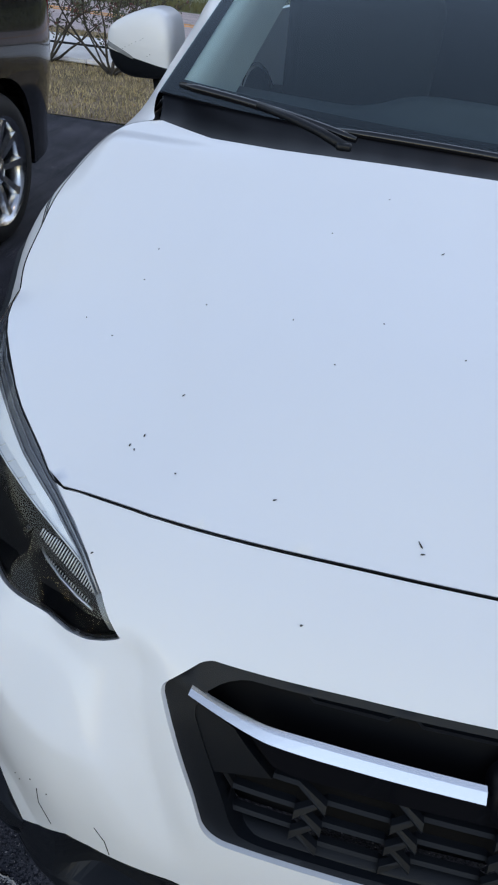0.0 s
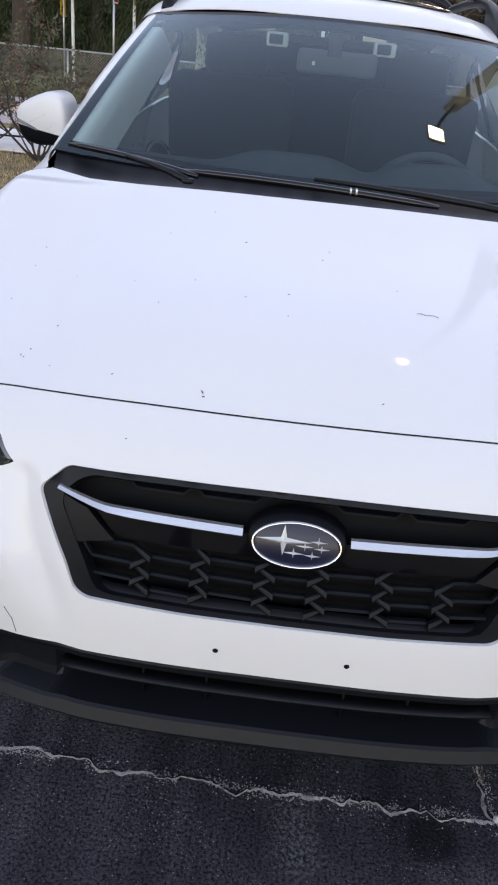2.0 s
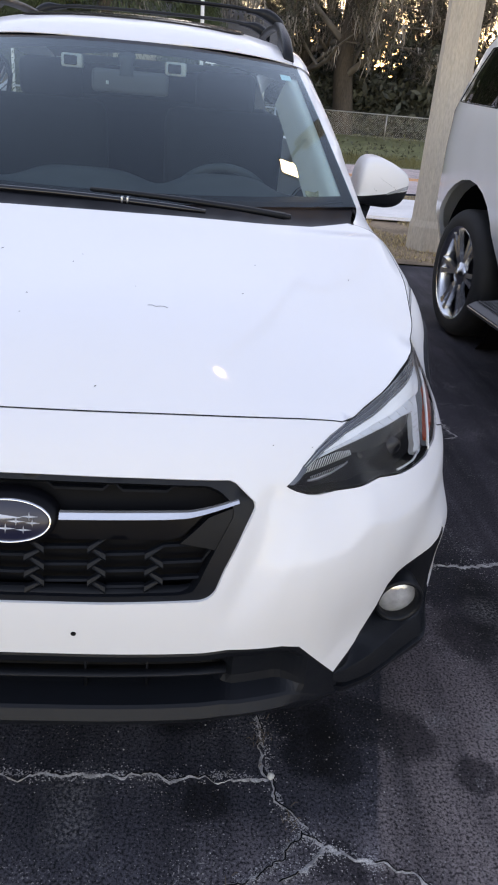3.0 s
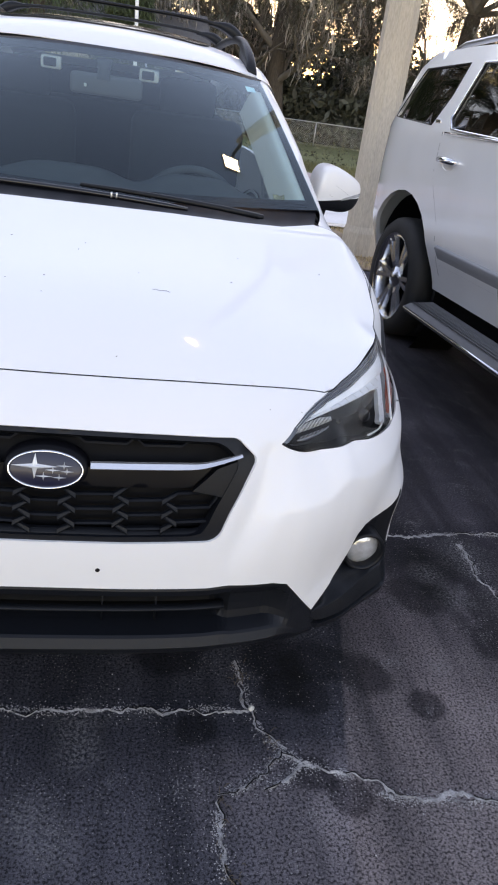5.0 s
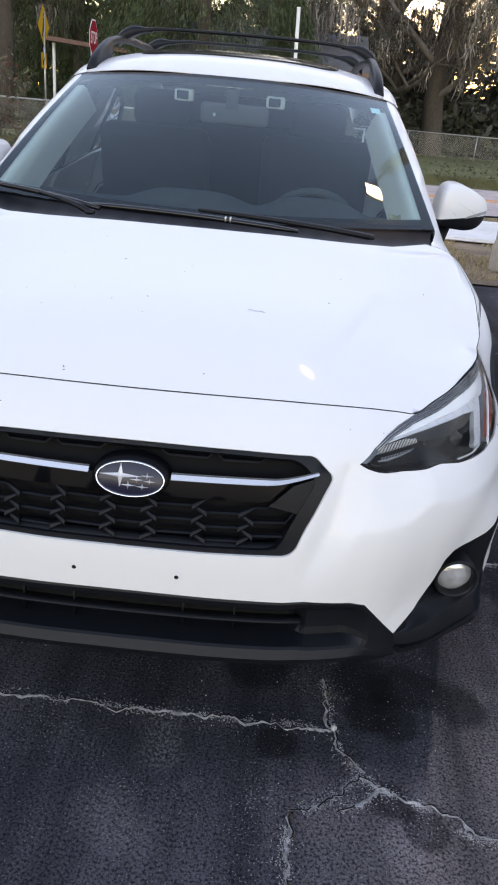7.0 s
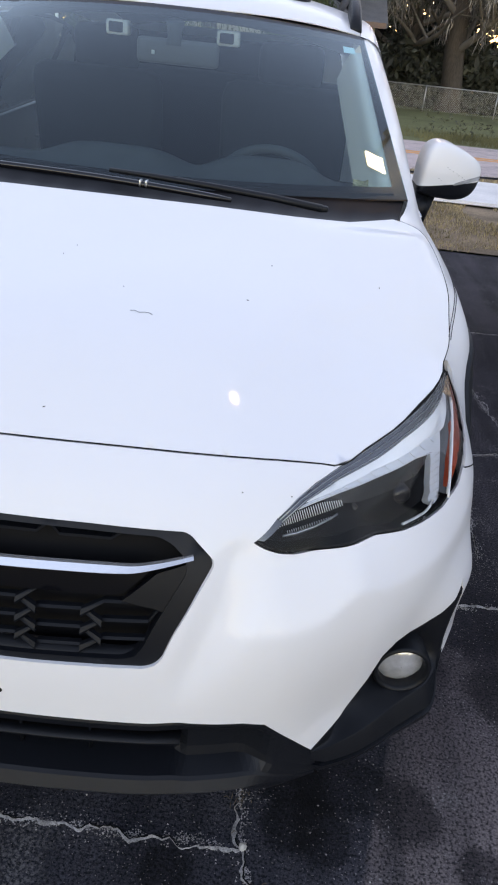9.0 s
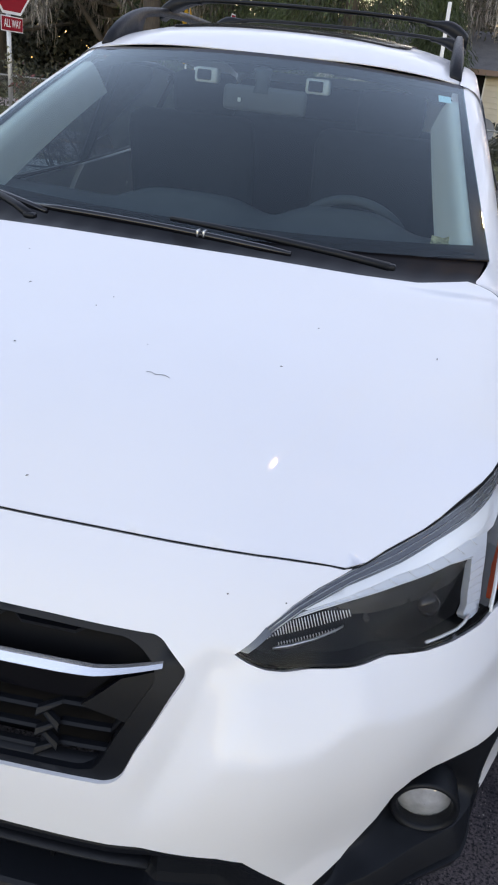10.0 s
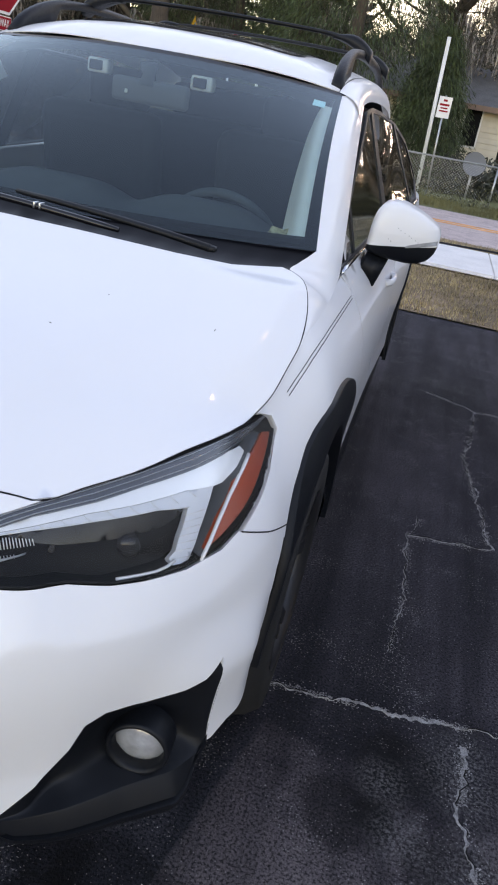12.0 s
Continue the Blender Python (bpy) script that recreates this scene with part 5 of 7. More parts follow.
def hood_rear(x):
    return table(abs(x), sorted([(q[0], q[1]) for q in rear]))
bm = bmesh.new()
def cowl(u, k):
    x0 = u * .705
    a = Vector((x0, hood_rear(x0) + .004, hood_top(x0, hood_rear(x0)) - .014))
    b = Vector(screen(u, .03, .004))
    p = a + (b - a) * k
    return (p.x, p.y, p.z - .020 * math.sin(math.pi * k) + .004 * math.sin(u * 60) * (k > .3) * (k < .7) * .3)
grid_mesh(bm, cowl, [i / 40 - 1 for i in range(81)], [i / 6 for i in range(7)])
part("cowl", bm, M_SATINBLACK, car, "black plastic cowl under the windscreen")
for sd in (1, -1):
    def pillar(t, k):
        a = Vector(screen(sd * 1.0, t, .002))
        b = Vector((sd * (.800 + (.668 - .800) * t), 1.38 + (2.22 - 1.38) * t - .02 * math.sin(math.pi * t), 1.028 + (1.452 - 1.028) * t + .02 * math.sin(math.pi * t)))
        p = a + (b - a) * k
        bul = .016 * math.sin(math.pi * k ** .8)
        return Vector((p.x + sd * bul * .75, p.y - bul * .1, p.z + bul * .65))
    A = [Vector(q) for q in ((.8065, .86, .974), (.797, .95, 1.006), (.777, 1.03, 1.038), (.753, 1.078, 1.056), (.713, 1.116, 1.065), (.722, 1.16, 1.076), (.734, 1.215, 1.086), screen(1.0, 0.0))]
    B = [Vector((table(y, BELT_X), y, table(y, BELT_Z))) for y in (.86, .96, 1.04, 1.11, 1.16, 1.22, 1.30, 1.38)]
    def pick(c, t):
        return Vector([table(t * 7, [(k, c[k][j]) for k in range(8)]) for j in range(3)])
    def shoulder(t, k):
        a, b = pick(A, t), pick(B, t)
        h = .55 * (a.z - b.z)
        mid = Vector((b.x - .6 * h, a.y * .4 + b.y * .6, b.z + h))
        q = a * (1 - k) ** 2 + mid * (2 * k * (1 - k)) + b * k * k
        return Vector((sd * q.x, q.y, q.z))
    ks = [i / 10 for i in range(11)]
    rows = [[shoulder(i / 40, k) for k in ks] for i in range(40)] + [[pillar(i / 60, k) for k in ks] for i in range(61)]
    for _ in range(60):
        old = [[p.copy() for p in row] for row in rows]
        for i in range(18, 62):
            for k in range(1, 11):
                near = (old[i - 1][k] + old[i + 1][k]) / 2
                if 1 <= k < 10:
                    near = near * .7 + (old[i][k - 1] + old[i][k + 1]) / 2 * .3
                rows[i][k] = old[i][k].lerp(near, .5 if k < 10 else .25)
    bm = bmesh.new()
    grid_mesh(bm, lambda i, k: rows[i][k], list(range(len(rows))), list(range(11)), flip=sd < 0)
    part("pillar", bm, M_WHITE, car, "white windscreen pillar flowing into the wing")

def wiper(blade, arm, label):
    w = bmesh.new()
    tube(w, arm, [.013, .012, .011, .010, .008][:len(arm)], 8, squash=.75)
    a = part("wiper_arm", w, M_PLASTIC, car, label)
    w = bmesh.new()
    n = 10
    pts = [Vector(blade[0]).lerp(Vector(blade[1]), i / n) + Vector((0, 0, .006 * math.sin(math.pi * i / n))) for i in range(n + 1)]
    tube(w, pts, [.007] + [.010] * (n - 1) + [.007], 8, squash=.85)
    part("blade", w, M_GLOSSBLACK, a, "black wiper blade")
    w = bmesh.new()
    box(w, arm[0], (.030, .022, .014), bevel=.005)
    part("pivot_cap", w, M_PLASTIC, a)
wiper(((-.36, 1.155, 1.088), (.30, 1.092, 1.074)), [(.52, 1.115, 1.074), (.40, 1.128, 1.084), (.25, 1.145, 1.092), (.10, 1.165, 1.097), (-.018, 1.187, 1.098)], "black windscreen wiper arm")
wiper(((-.695, 1.262, 1.112), (-.32, 1.135, 1.080)), [(-.34, 1.09, 1.074), (-.39, 1.12, 1.088), (-.45, 1.155, 1.098), (-.52, 1.195, 1.106)], "black windscreen wiper arm")
bm = bmesh.new()
for x in (.075, .09):
    box(bm, (x, 1.113, 1.087), (.006, .024, .016), bevel=.002)
part("wiper_clip", bm, M_SATIN, car)

# roof, sunroof, rails and bars
ROOF_Z = [(1.96, 1.492), (2.02, 1.522), (2.1, 1.554), (2.2, 1.579), (2.35, 1.601), (2.7, 1.622), (3.1, 1.624), (3.6, 1.598), (4.0, 1.53)]
def roof_top(x, y):
    return (x, y, table(y, ROOF_Z) - .066 * (abs(x) / .6) ** 2.6)
ro = [(x / 10 * .597, 1.980 + .083 * (x / 10) ** 2) for x in range(-10, 11)] + [(.60, 2.6), (.59, 3.4), (.54, 4.0), (-.54, 4.0), (-.59, 3.4), (-.60, 2.6)]
part("roof", panel(ro, roof_top, .03, flange=.003), M_WHITE, car, "white roof panel")
part("sunroof", panel(rounded([(-.42, 2.22), (.42, 2.22), (.42, 2.86), (-.42, 2.86)], .05), lambda x, y: (x, y, roof_top(x, y)[2] + .006), .04, flange=.008), M_GLOSSBLACK, car, "dark glass sunroof")
for sd in (1, -1):
    bm = bmesh.new()
    def roof_side(y, k):
        a = Vector(roof_top(sd * table(y, [(1.95, .598), (2.6, .606), (3.4, .596), (4.0, .546)]), y))
        b = Vector((sd * table(y, [(1.95, .70), (2.22, .668), (2.8, .665), (3.6, .645), (4.0, .62)]), y, table(y, [(1.95, 1.36), (2.22, 1.452), (2.8, 1.478), (3.4, 1.455), (4.0, 1.36)])))
        p = a + (b - a) * k
        bul = .02 * math.sin(math.pi * k)
        return (p.x + sd * bul * .7, p.y, p.z + bul * .7)
    grid_mesh(bm, roof_side, [2.06 + .088 * i for i in range(23)], [i / 5 for i in range(6)], flip=sd < 0)
    part("roof_side", bm, M_WHITE, car)
    bm = bmesh.new()
    run = [(2.085, 1.500), (2.12, 1.532), (2.18, 1.566), (2.28, 1.602), (2.42, 1.630), (2.65, 1.648), (3.0, 1.654), (3.4, 1.640), (3.62, 1.595), (3.72, 1.55)]
    ribs = []
    for y, h in [(2.085 + 1.635 * i / 40, table(2.085 + 1.635 * i / 40, run)) for i in range(41)]:
        x = sd * (table(y, [(2.05, .585), (2.3, .572), (2.8, .568), (3.7, .555)]))
        zr = roof_top(x, y)[2]
        w = .014 + .005 * ease(2.42, 2.15, y)
        lo = min(h - .012, zr - .004 if (y < 2.34 or y > 3.62) else h - .030)
        ribs.append([bm.verts.new((x + sx * w, y, z)) for sx, z in ((-1, lo), (-1, h - .010), (-.55, h), (.55, h), (1, h - .010), (1, lo))])
    for a, b in zip(ribs, ribs[1:]):
        for k in range(6):
            bm.faces.new((a[k], a[(k + 1) % 6], b[(k + 1) % 6], b[k]))
    bm.faces.new(ribs[0][::-1])
    bm.faces.new(ribs[-1])
    part("roof_rail", bm, M_PLASTIC, car, "raised black roof rail")
for y in (2.68, 3.42):
    bm = bmesh.new()
    n = 24
    ribs = []
    for i in range(n + 1):
        u = 2 * i / n - 1
        foot = ease(.70, 1.0, abs(u))
        z = 1.676 + .022 * (1 - u * u) ** .5 - .020 * foot
        hw = .034 - .006 * ease(.3, .6, abs(u)) + .014 * foot
        hz = .008 + .010 * foot
        ribs.append([bm.verts.new((u * .575, y + a * hw, z + b * hz)) for a, b in ((-1, -.3), (-.6, .8), (0, 1), (.6, .8), (1, -.3), (0, -1))])
    for a, b in zip(ribs, ribs[1:]):
        for k in range(6):
            bm.faces.new((a[k], a[(k + 1) % 6], b[(k + 1) % 6], b[k]))
    bm.faces.new(ribs[0])
    bm.faces.new(ribs[-1][::-1])
    cb = part("crossbar", bm, M_PLASTIC, car, "black aero roof crossbar")
    for sd in (1, -1):
        bm = bmesh.new()
        rows = []
        for k in range(9):
            u = k / 8
            x = sd * (.44 + .16 * u)
            z = 1.684 - .004 * u - .050 * u ** 3
            hw, hz = .024 + .024 * ease(0, .5, u), .009 + .016 * ease(.1, .7, u)
            rows.append([bm.verts.new((x, y + a * hw, z + b * hz)) for a, b in ((-1, -.8), (-.95, .5), (-.55, 1), (.55, 1), (.95, .5), (1, -.8), (.5, -1), (-.5, -1))])
        for a, b in zip(rows, rows[1:]):
            for k in range(8):
                f = (a[k], a[(k + 1) % 8], b[(k + 1) % 8], b[k])
                bm.faces.new(f if sd > 0 else f[::-1])
        bm.faces.new(rows[-1])
        bm.faces.new(rows[0])
        bmesh.ops.recalc_face_normals(bm, faces=bm.faces)
        part("bar_clamp", bm, M_PLASTIC, cb)

# side glass
def glass_x(y, z):
    return table(y, BELT_X) - .006 - (z - table(y, BELT_Z)) * (.33 + .17 * ease(2.0, 3.1, y))
def on_glass(y, z, off=0.0):
    return (glass_x(y, z) + off, y, z)
DLO = [(1.345, 1.026), (2.4, 1.062), (3.4, 1.105), (3.72, 1.20), (3.50, 1.36), (3.2, 1.425), (2.8, 1.455), (2.45, 1.455), (2.22, 1.435), (1.85, 1.27)]
PANES = [[(1.40, 1.040), (1.66, 1.052), (1.66, 1.165), (1.62, 1.145)], [(1.69, 1.053), (2.36, 1.068), (2.36, 1.438), (2.22, 1.415), (1.87, 1.262), (1.69, 1.18)],
         [(2.46, 1.072), (3.14, 1.098), (3.14, 1.418), (2.8, 1.44), (2.46, 1.44)], [(3.18, 1.105), (3.38, 1.115), (3.66, 1.205), (3.48, 1.34), (3.18, 1.41)]]
ring = panel(DLO, on_glass, .03, holes=PANES, flange=-.01, flip=True)
for q, sd in ((flipped(ring), -1), (ring, 1)):
    part("window_surround", q, M_PLASTIC, car, "black window surround")
    for i, pane in enumerate(PANES):
        b = panel(pane, lambda y, z: on_glass(y, z, -.004), .06, flange=0, flip=True)
        g = part("side_window", b if sd > 0 else flipped(b), M_SIDEGLASS if i < 2 else M_PRIVACY, car, "tinted side window")
        if sd < 0:
            b.free()
        g.visible_shadow = False
    bm = bmesh.new()
    tube(bm, [(sd * (glass_x(y, z) + .006), y, z) for y, z in [(1.40 + .1 * i, table(1.40 + .1 * i, BELT_Z) + .006) for i in range(21)]], .006, 6)
    part("belt_moulding", bm, M_CHROME, car, "bright belt moulding")

# door mirrors
MIRROR_FORM = resample(rounded([(1.05 * x, 1.05 * z) for x, z in ((-.100, -.060), (-.097, -.042), (-.094, .022), (-.084, .062), (-.062, .083), (-.022, .084), (.034, .063), (.080, .039), (.099, .020), (.100, -.018), (.089, -.054), (.065, -.074), (.026, -.081), (-.043, -.074))], .010), .008)
def mirror(sd):
    C = Vector((.922, 1.775, 1.120))
    def shell(i, k):
        """i round the form, k from the front (0) to the open rear (1)."""
        x, z = MIRROR_FORM[int(i) % len(MIRROR_FORM)]
        r = (1 - (1 - k) ** 11.0) ** .5
        x, z = x * r, -.002 + (z + .002) * r
        return (sd * (C.x + x), C.y - .070 + .14 * k + .050 * (x / .10) * (1 - k * .6) + .012 * max(0, -z / .08) * (1 - k), C.z + z)
    def at(x, z, out=0.0):
        """The point of the front skin at (x, z)."""
        a = math.atan2(z + .002, x)
        q = min(MIRROR_FORM, key=lambda p: abs(math.remainder(math.atan2(p[1] + .002, p[0]) - a, 2 * math.pi)))
        r = min(.985, math.hypot(x, z + .002) / math.hypot(q[0], q[1] + .002))
        k = 1 - (1 - r * r) ** (1 / 11.0)
        return Vector((sd * (C.x + x), C.y - .070 + .14 * k + .050 * (x / .10) * (1 - k * .6) + .012 * max(0, -z / .08) * (1 - k) - out, C.z + z))
    def half(low, name, mt, parent=None, label=""):
        b = bmesh.new()
        grid_mesh(b, shell, list(range(len(MIRROR_FORM))), [(j / 20) ** 2 for j in range(21)], flip=sd > 0, close_u=True)
        bmesh.ops.remove_doubles(b, verts=b.verts, dist=1e-5)
        bmesh.ops.bisect_plane(b, geom=b.verts[:] + b.edges[:] + b.faces[:], plane_co=(sd * C.x, 0, C.z - .032), plane_no=(-sd * .10, 0, 1), clear_inner=not low, clear_outer=low)
        bmesh.ops.recalc_face_normals(b, faces=b.faces)
        return part(name, b, mt, parent, label)
    m = half(False, "door_mirror", M_WHITE, car, "white door mirror with a black lower shell")
    half(True, "lower_shell", M_PLASTIC, m, "black lower shell")
    b = bmesh.new()
    vs = [b.verts.new(shell(i, .97)) for i in range(len(MIRROR_FORM))]
    b.faces.new(vs if sd > 0 else vs[::-1])
    part("mirror_glass", b, M_CHROME, m)
    b = bmesh.new()
    grid_mesh(b, lambda u, v: at(.012 + .088 * u, (-.029 + .026 * u ** .8) * (1 - v) + (-.0345 + .018 * u) * v, .003), [i / 14 for i in range(15)], [0, .5, 1], flip=sd < 0)
    bmesh.ops.recalc_face_normals(b, faces=b.faces)
    part("indicator", b, M_FOGGLASS, m, "clear indicator strip")
    b = bmesh.new()
    front = [(.822, 1.655, 1.014), (.858, 1.725, .950), (.866, 1.735, .948), (.897, 1.76, 1.052), (.832, 1.715, 1.058)]
    f = b.faces.new([b.verts.new((sd * x, y, z)) for x, y, z in front])
    grown = bmesh.ops.extrude_face_region(b, geom=[f])
    bmesh.ops.translate(b, verts=[v for v in grown["geom"] if isinstance(v, bmesh.types.BMVert)], vec=(-sd * .012, .075, .004))
    bmesh.ops.recalc_face_normals(b, faces=b.faces)
    bmesh.ops.bevel(b, geom=b.edges[:], offset=.005, segments=2, affect="EDGES")
    part("mirror_stalk", b, M_PLASTIC, m)
    for k in range(9):
        b = bmesh.new()
        bmesh.ops.create_icosphere(b, subdivisions=1, radius=.0013, matrix=Matrix.Translation(at(-.04 + .09 * ((k * .618) % 1), -.024 + .045 * ((k * .377 + .2) % 1))))
        part("dirt_speck", b, M_DASH, m)
for sd in (1, -1):
    mirror(sd)

# cabin
bm = bmesh.new()
grid_mesh(bm, lambda u, v: (u * .70, 1.24 + .10 * u * u + .42 * v, 1.055 + .02 * math.sin(math.pi * v) + .055 * ease(.25, .7, v) * (math.exp(-((u - .50) / .24) ** 4) + .9 * math.exp(-((u + .12) / .28) ** 4)) - .25 * ease(.90, 1, v)), [i / 30 - 1 for i in range(61)], [i / 16 for i in range(17)])
part("dashboard", bm, M_DASH, car, "dark grey dashboard")
bm = bmesh.new()
grid_mesh(bm, lambda a, b: tuple(Vector((.36, 1.80, .965)) + pose(0, 0, 0, -65, 0, 0).to_3x3() @ Vector(((.185 + .014 * math.cos(b)) * math.cos(a), (.185 + .014 * math.cos(b)) * math.sin(a), .014 * math.sin(b)))), [2 * math.pi * i / 40 for i in range(40)], [2 * math.pi * j / 10 for j in range(11)], close_u=True)
sw = part("steering_wheel", bm, M_DASH, car, "dark steering wheel")
bm = bmesh.new()
box(bm, (.36, 1.79, 1.0), (.16, .05, .12), bevel=.02)
box(bm, (.36, 1.80, 1.01), (.36, .02, .035), bevel=.008)
part("wheel_hub", bm, M_DASH, sw)
def seat(x, y, w):
    bm = bmesh.new()
    box(bm, (x, y, .72), (w, .50, .16), bevel=.05)
    s = part("seat", bm, M_SEAT, car, "dark cloth seat")
    bm = bmesh.new()
    box(bm, (x, y + .32, 1.02), (w, .14, .56), turn=pose(0, 0, 0, 14, 0, 0), bevel=.05)
    part("seat_back", bm, M_SEAT, s)
    bm = bmesh.new()
    box(bm, (x, y + .42, 1.36), (.26 if w < 1 else .9, .09, .16), turn=pose(0, 0, 0, 8, 0, 0), bevel=.035)
    part("headrest", bm, M_SEAT, s)
for x in (-.37, .37):
    seat(x, 2.15, .50)
seat(0, 3.0, 1.26)
bm = bmesh.new()
grid_mesh(bm, lambda u, v: (u * .58, 1.98 + 1.9 * v, roof_top(u * .58, 1.98 + 1.9 * v)[2] - .035), [i / 8 - 1 for i in range(17)], [i / 10 for i in range(11)], flip=True)
part("headliner", bm, M_SEAT, car)
bm = bmesh.new()
box(bm, (0, 2.2, .60), (1.42, 2.8, .06))
part("cabin_floor", bm, M_DARK, car)
for sx in (-.183, .176):
    bm = bmesh.new()
    box(bm, (sx, 1.960, 1.424), (.074, .05, .044), bevel=.008)
    pod = part("camera_pod", bm, M_TRIMGREY, car, "pale camera pod behind the windscreen")
    bm = bmesh.new()
    box(bm, (sx - .004, 1.934, 1.424), (.046, .010, .030), bevel=.004)
    part("pod_window", bm, M_GLOSSBLACK, pod)
bm = bmesh.new()
box(bm, (.022, 1.905, 1.370), (.265, .03, .074), bevel=.014)
mr = part("inside_mirror", bm, M_MIRRORBACK, car, "grey rear-view mirror")
bm = bmesh.new()
tube(bm, [(.01, 1.90, 1.385), (.01, 1.91, 1.42), (.01, 1.90, 1.455)], [.028, .022, .03], 10)
part("mirror_mount", bm, M_DASH, mr)
bm = bmesh.new()
box(bm, (-.055, 1.888, 1.364), (.010, .006, .012), bevel=.002)
part("sensor_dot", bm, M_TRIMGREY, mr)
bm = bmesh.new()
u0, u1, t0, t1 = .872, .932, .840, .895
grid_mesh(bm, lambda u, t: screen(u, t, .002), [u0, (u0 + u1) / 2, u1], [t0, t1], flip=False)
part("registration_sticker", bm, M_STICKER, car, "small pale blue sticker inside the windscreen")
bm = bmesh.new()
random.seed(5)
grid_mesh(bm, lambda u, v: (.600 + .075 * u, 1.332 + .055 * v, 1.090 + .018 * random.random() + .012 * v), [i / 5 for i in range(6)], [i / 4 for i in range(5)])
part("crumpled_paper", bm, M_PAPER, car, "crumpled paper on the dashboard", smooth=False)

# specks, chips and twig bits on the bonnet
random.seed(11)
bm = bmesh.new()
def fleck(fn, a, b, ln, wd, turn):
    p = Vector(fn(a, b))
    e = .004
    ta = (Vector(fn(a + e, b)) - p).normalized()
    tb = (Vector(fn(a, b + e)) - p).normalized()
    n = ta.cross(tb).normalized()
    if n.z < 0 and abs(n.z) > .3:
        n = -n
    d = ta * math.cos(turn) + tb * math.sin(turn)
    w = n.cross(d)
    q = [bm.verts.new(p + n * .0008 + d * ln * i + w * wd * j) for i, j in ((-1, -.6), (-.2, -1), (1, -.3), (.7, .7), (-.5, 1))]
    top = bm.verts.new(p + n * .0022)
    for k in range(5):
        bm.faces.new((q[k], q[(k + 1) % 5], top))
for x, y, ln in ((-.582, .70, .005), (-.64, .54, .003), (-.59, .50, .004), (-.505, .306, .006), (-.492, .32, .007), (-.498, .299, .005), (-.462, .382, .006), (-.353, .528, .004), (-.236, .533, .004), (-.29, .438, .004), (-.245, .911, .004), (-.157, .75, .011), (-.328, .239, .006), (-.441, .264, .004), (-.175, .214, .012), (-.172, .205, .007), (-.476, .562, .003), (-.327, .776, .003), (.01, .692, .007), (.158, .575, .003), (.118, .228, .006), (.11, .177, .003), (.649, .78, .010), (.387, .617, .008), (-.133, .476, .004), (-.05, .42, .003)):
    fleck(on_hood, x, y, ln * .42, .0010, random.random() * 3)
for i in range(4):
    x = random.uniform(-.62, .62)
    fleck(on_hood, x, random.uniform(.32, .98), random.uniform(.0012, .0025), .0012, random.random() * 3)
for i in range(8):
    fleck(nose, random.uniform(-.62, .62), random.choice((.83, .82, .55, .50, .81)), random.uniform(.001, .0022), .0011, random.random() * 3)
x0 = Vector(on_hood(.19, .487))
tube(bm, [Vector(on_hood(.19 + .04 * i / 5, .487 + .003 * math.sin(i * 2.2))) + Vector((0, 0, .0010)) for i in range(6)], .00045, 4)
tagged(part("bonnet_specks", bm, mat("dark_speck", (.03, .026, .022), rough=.8), car, "dark specks and bits of twig"), kind="stuff")

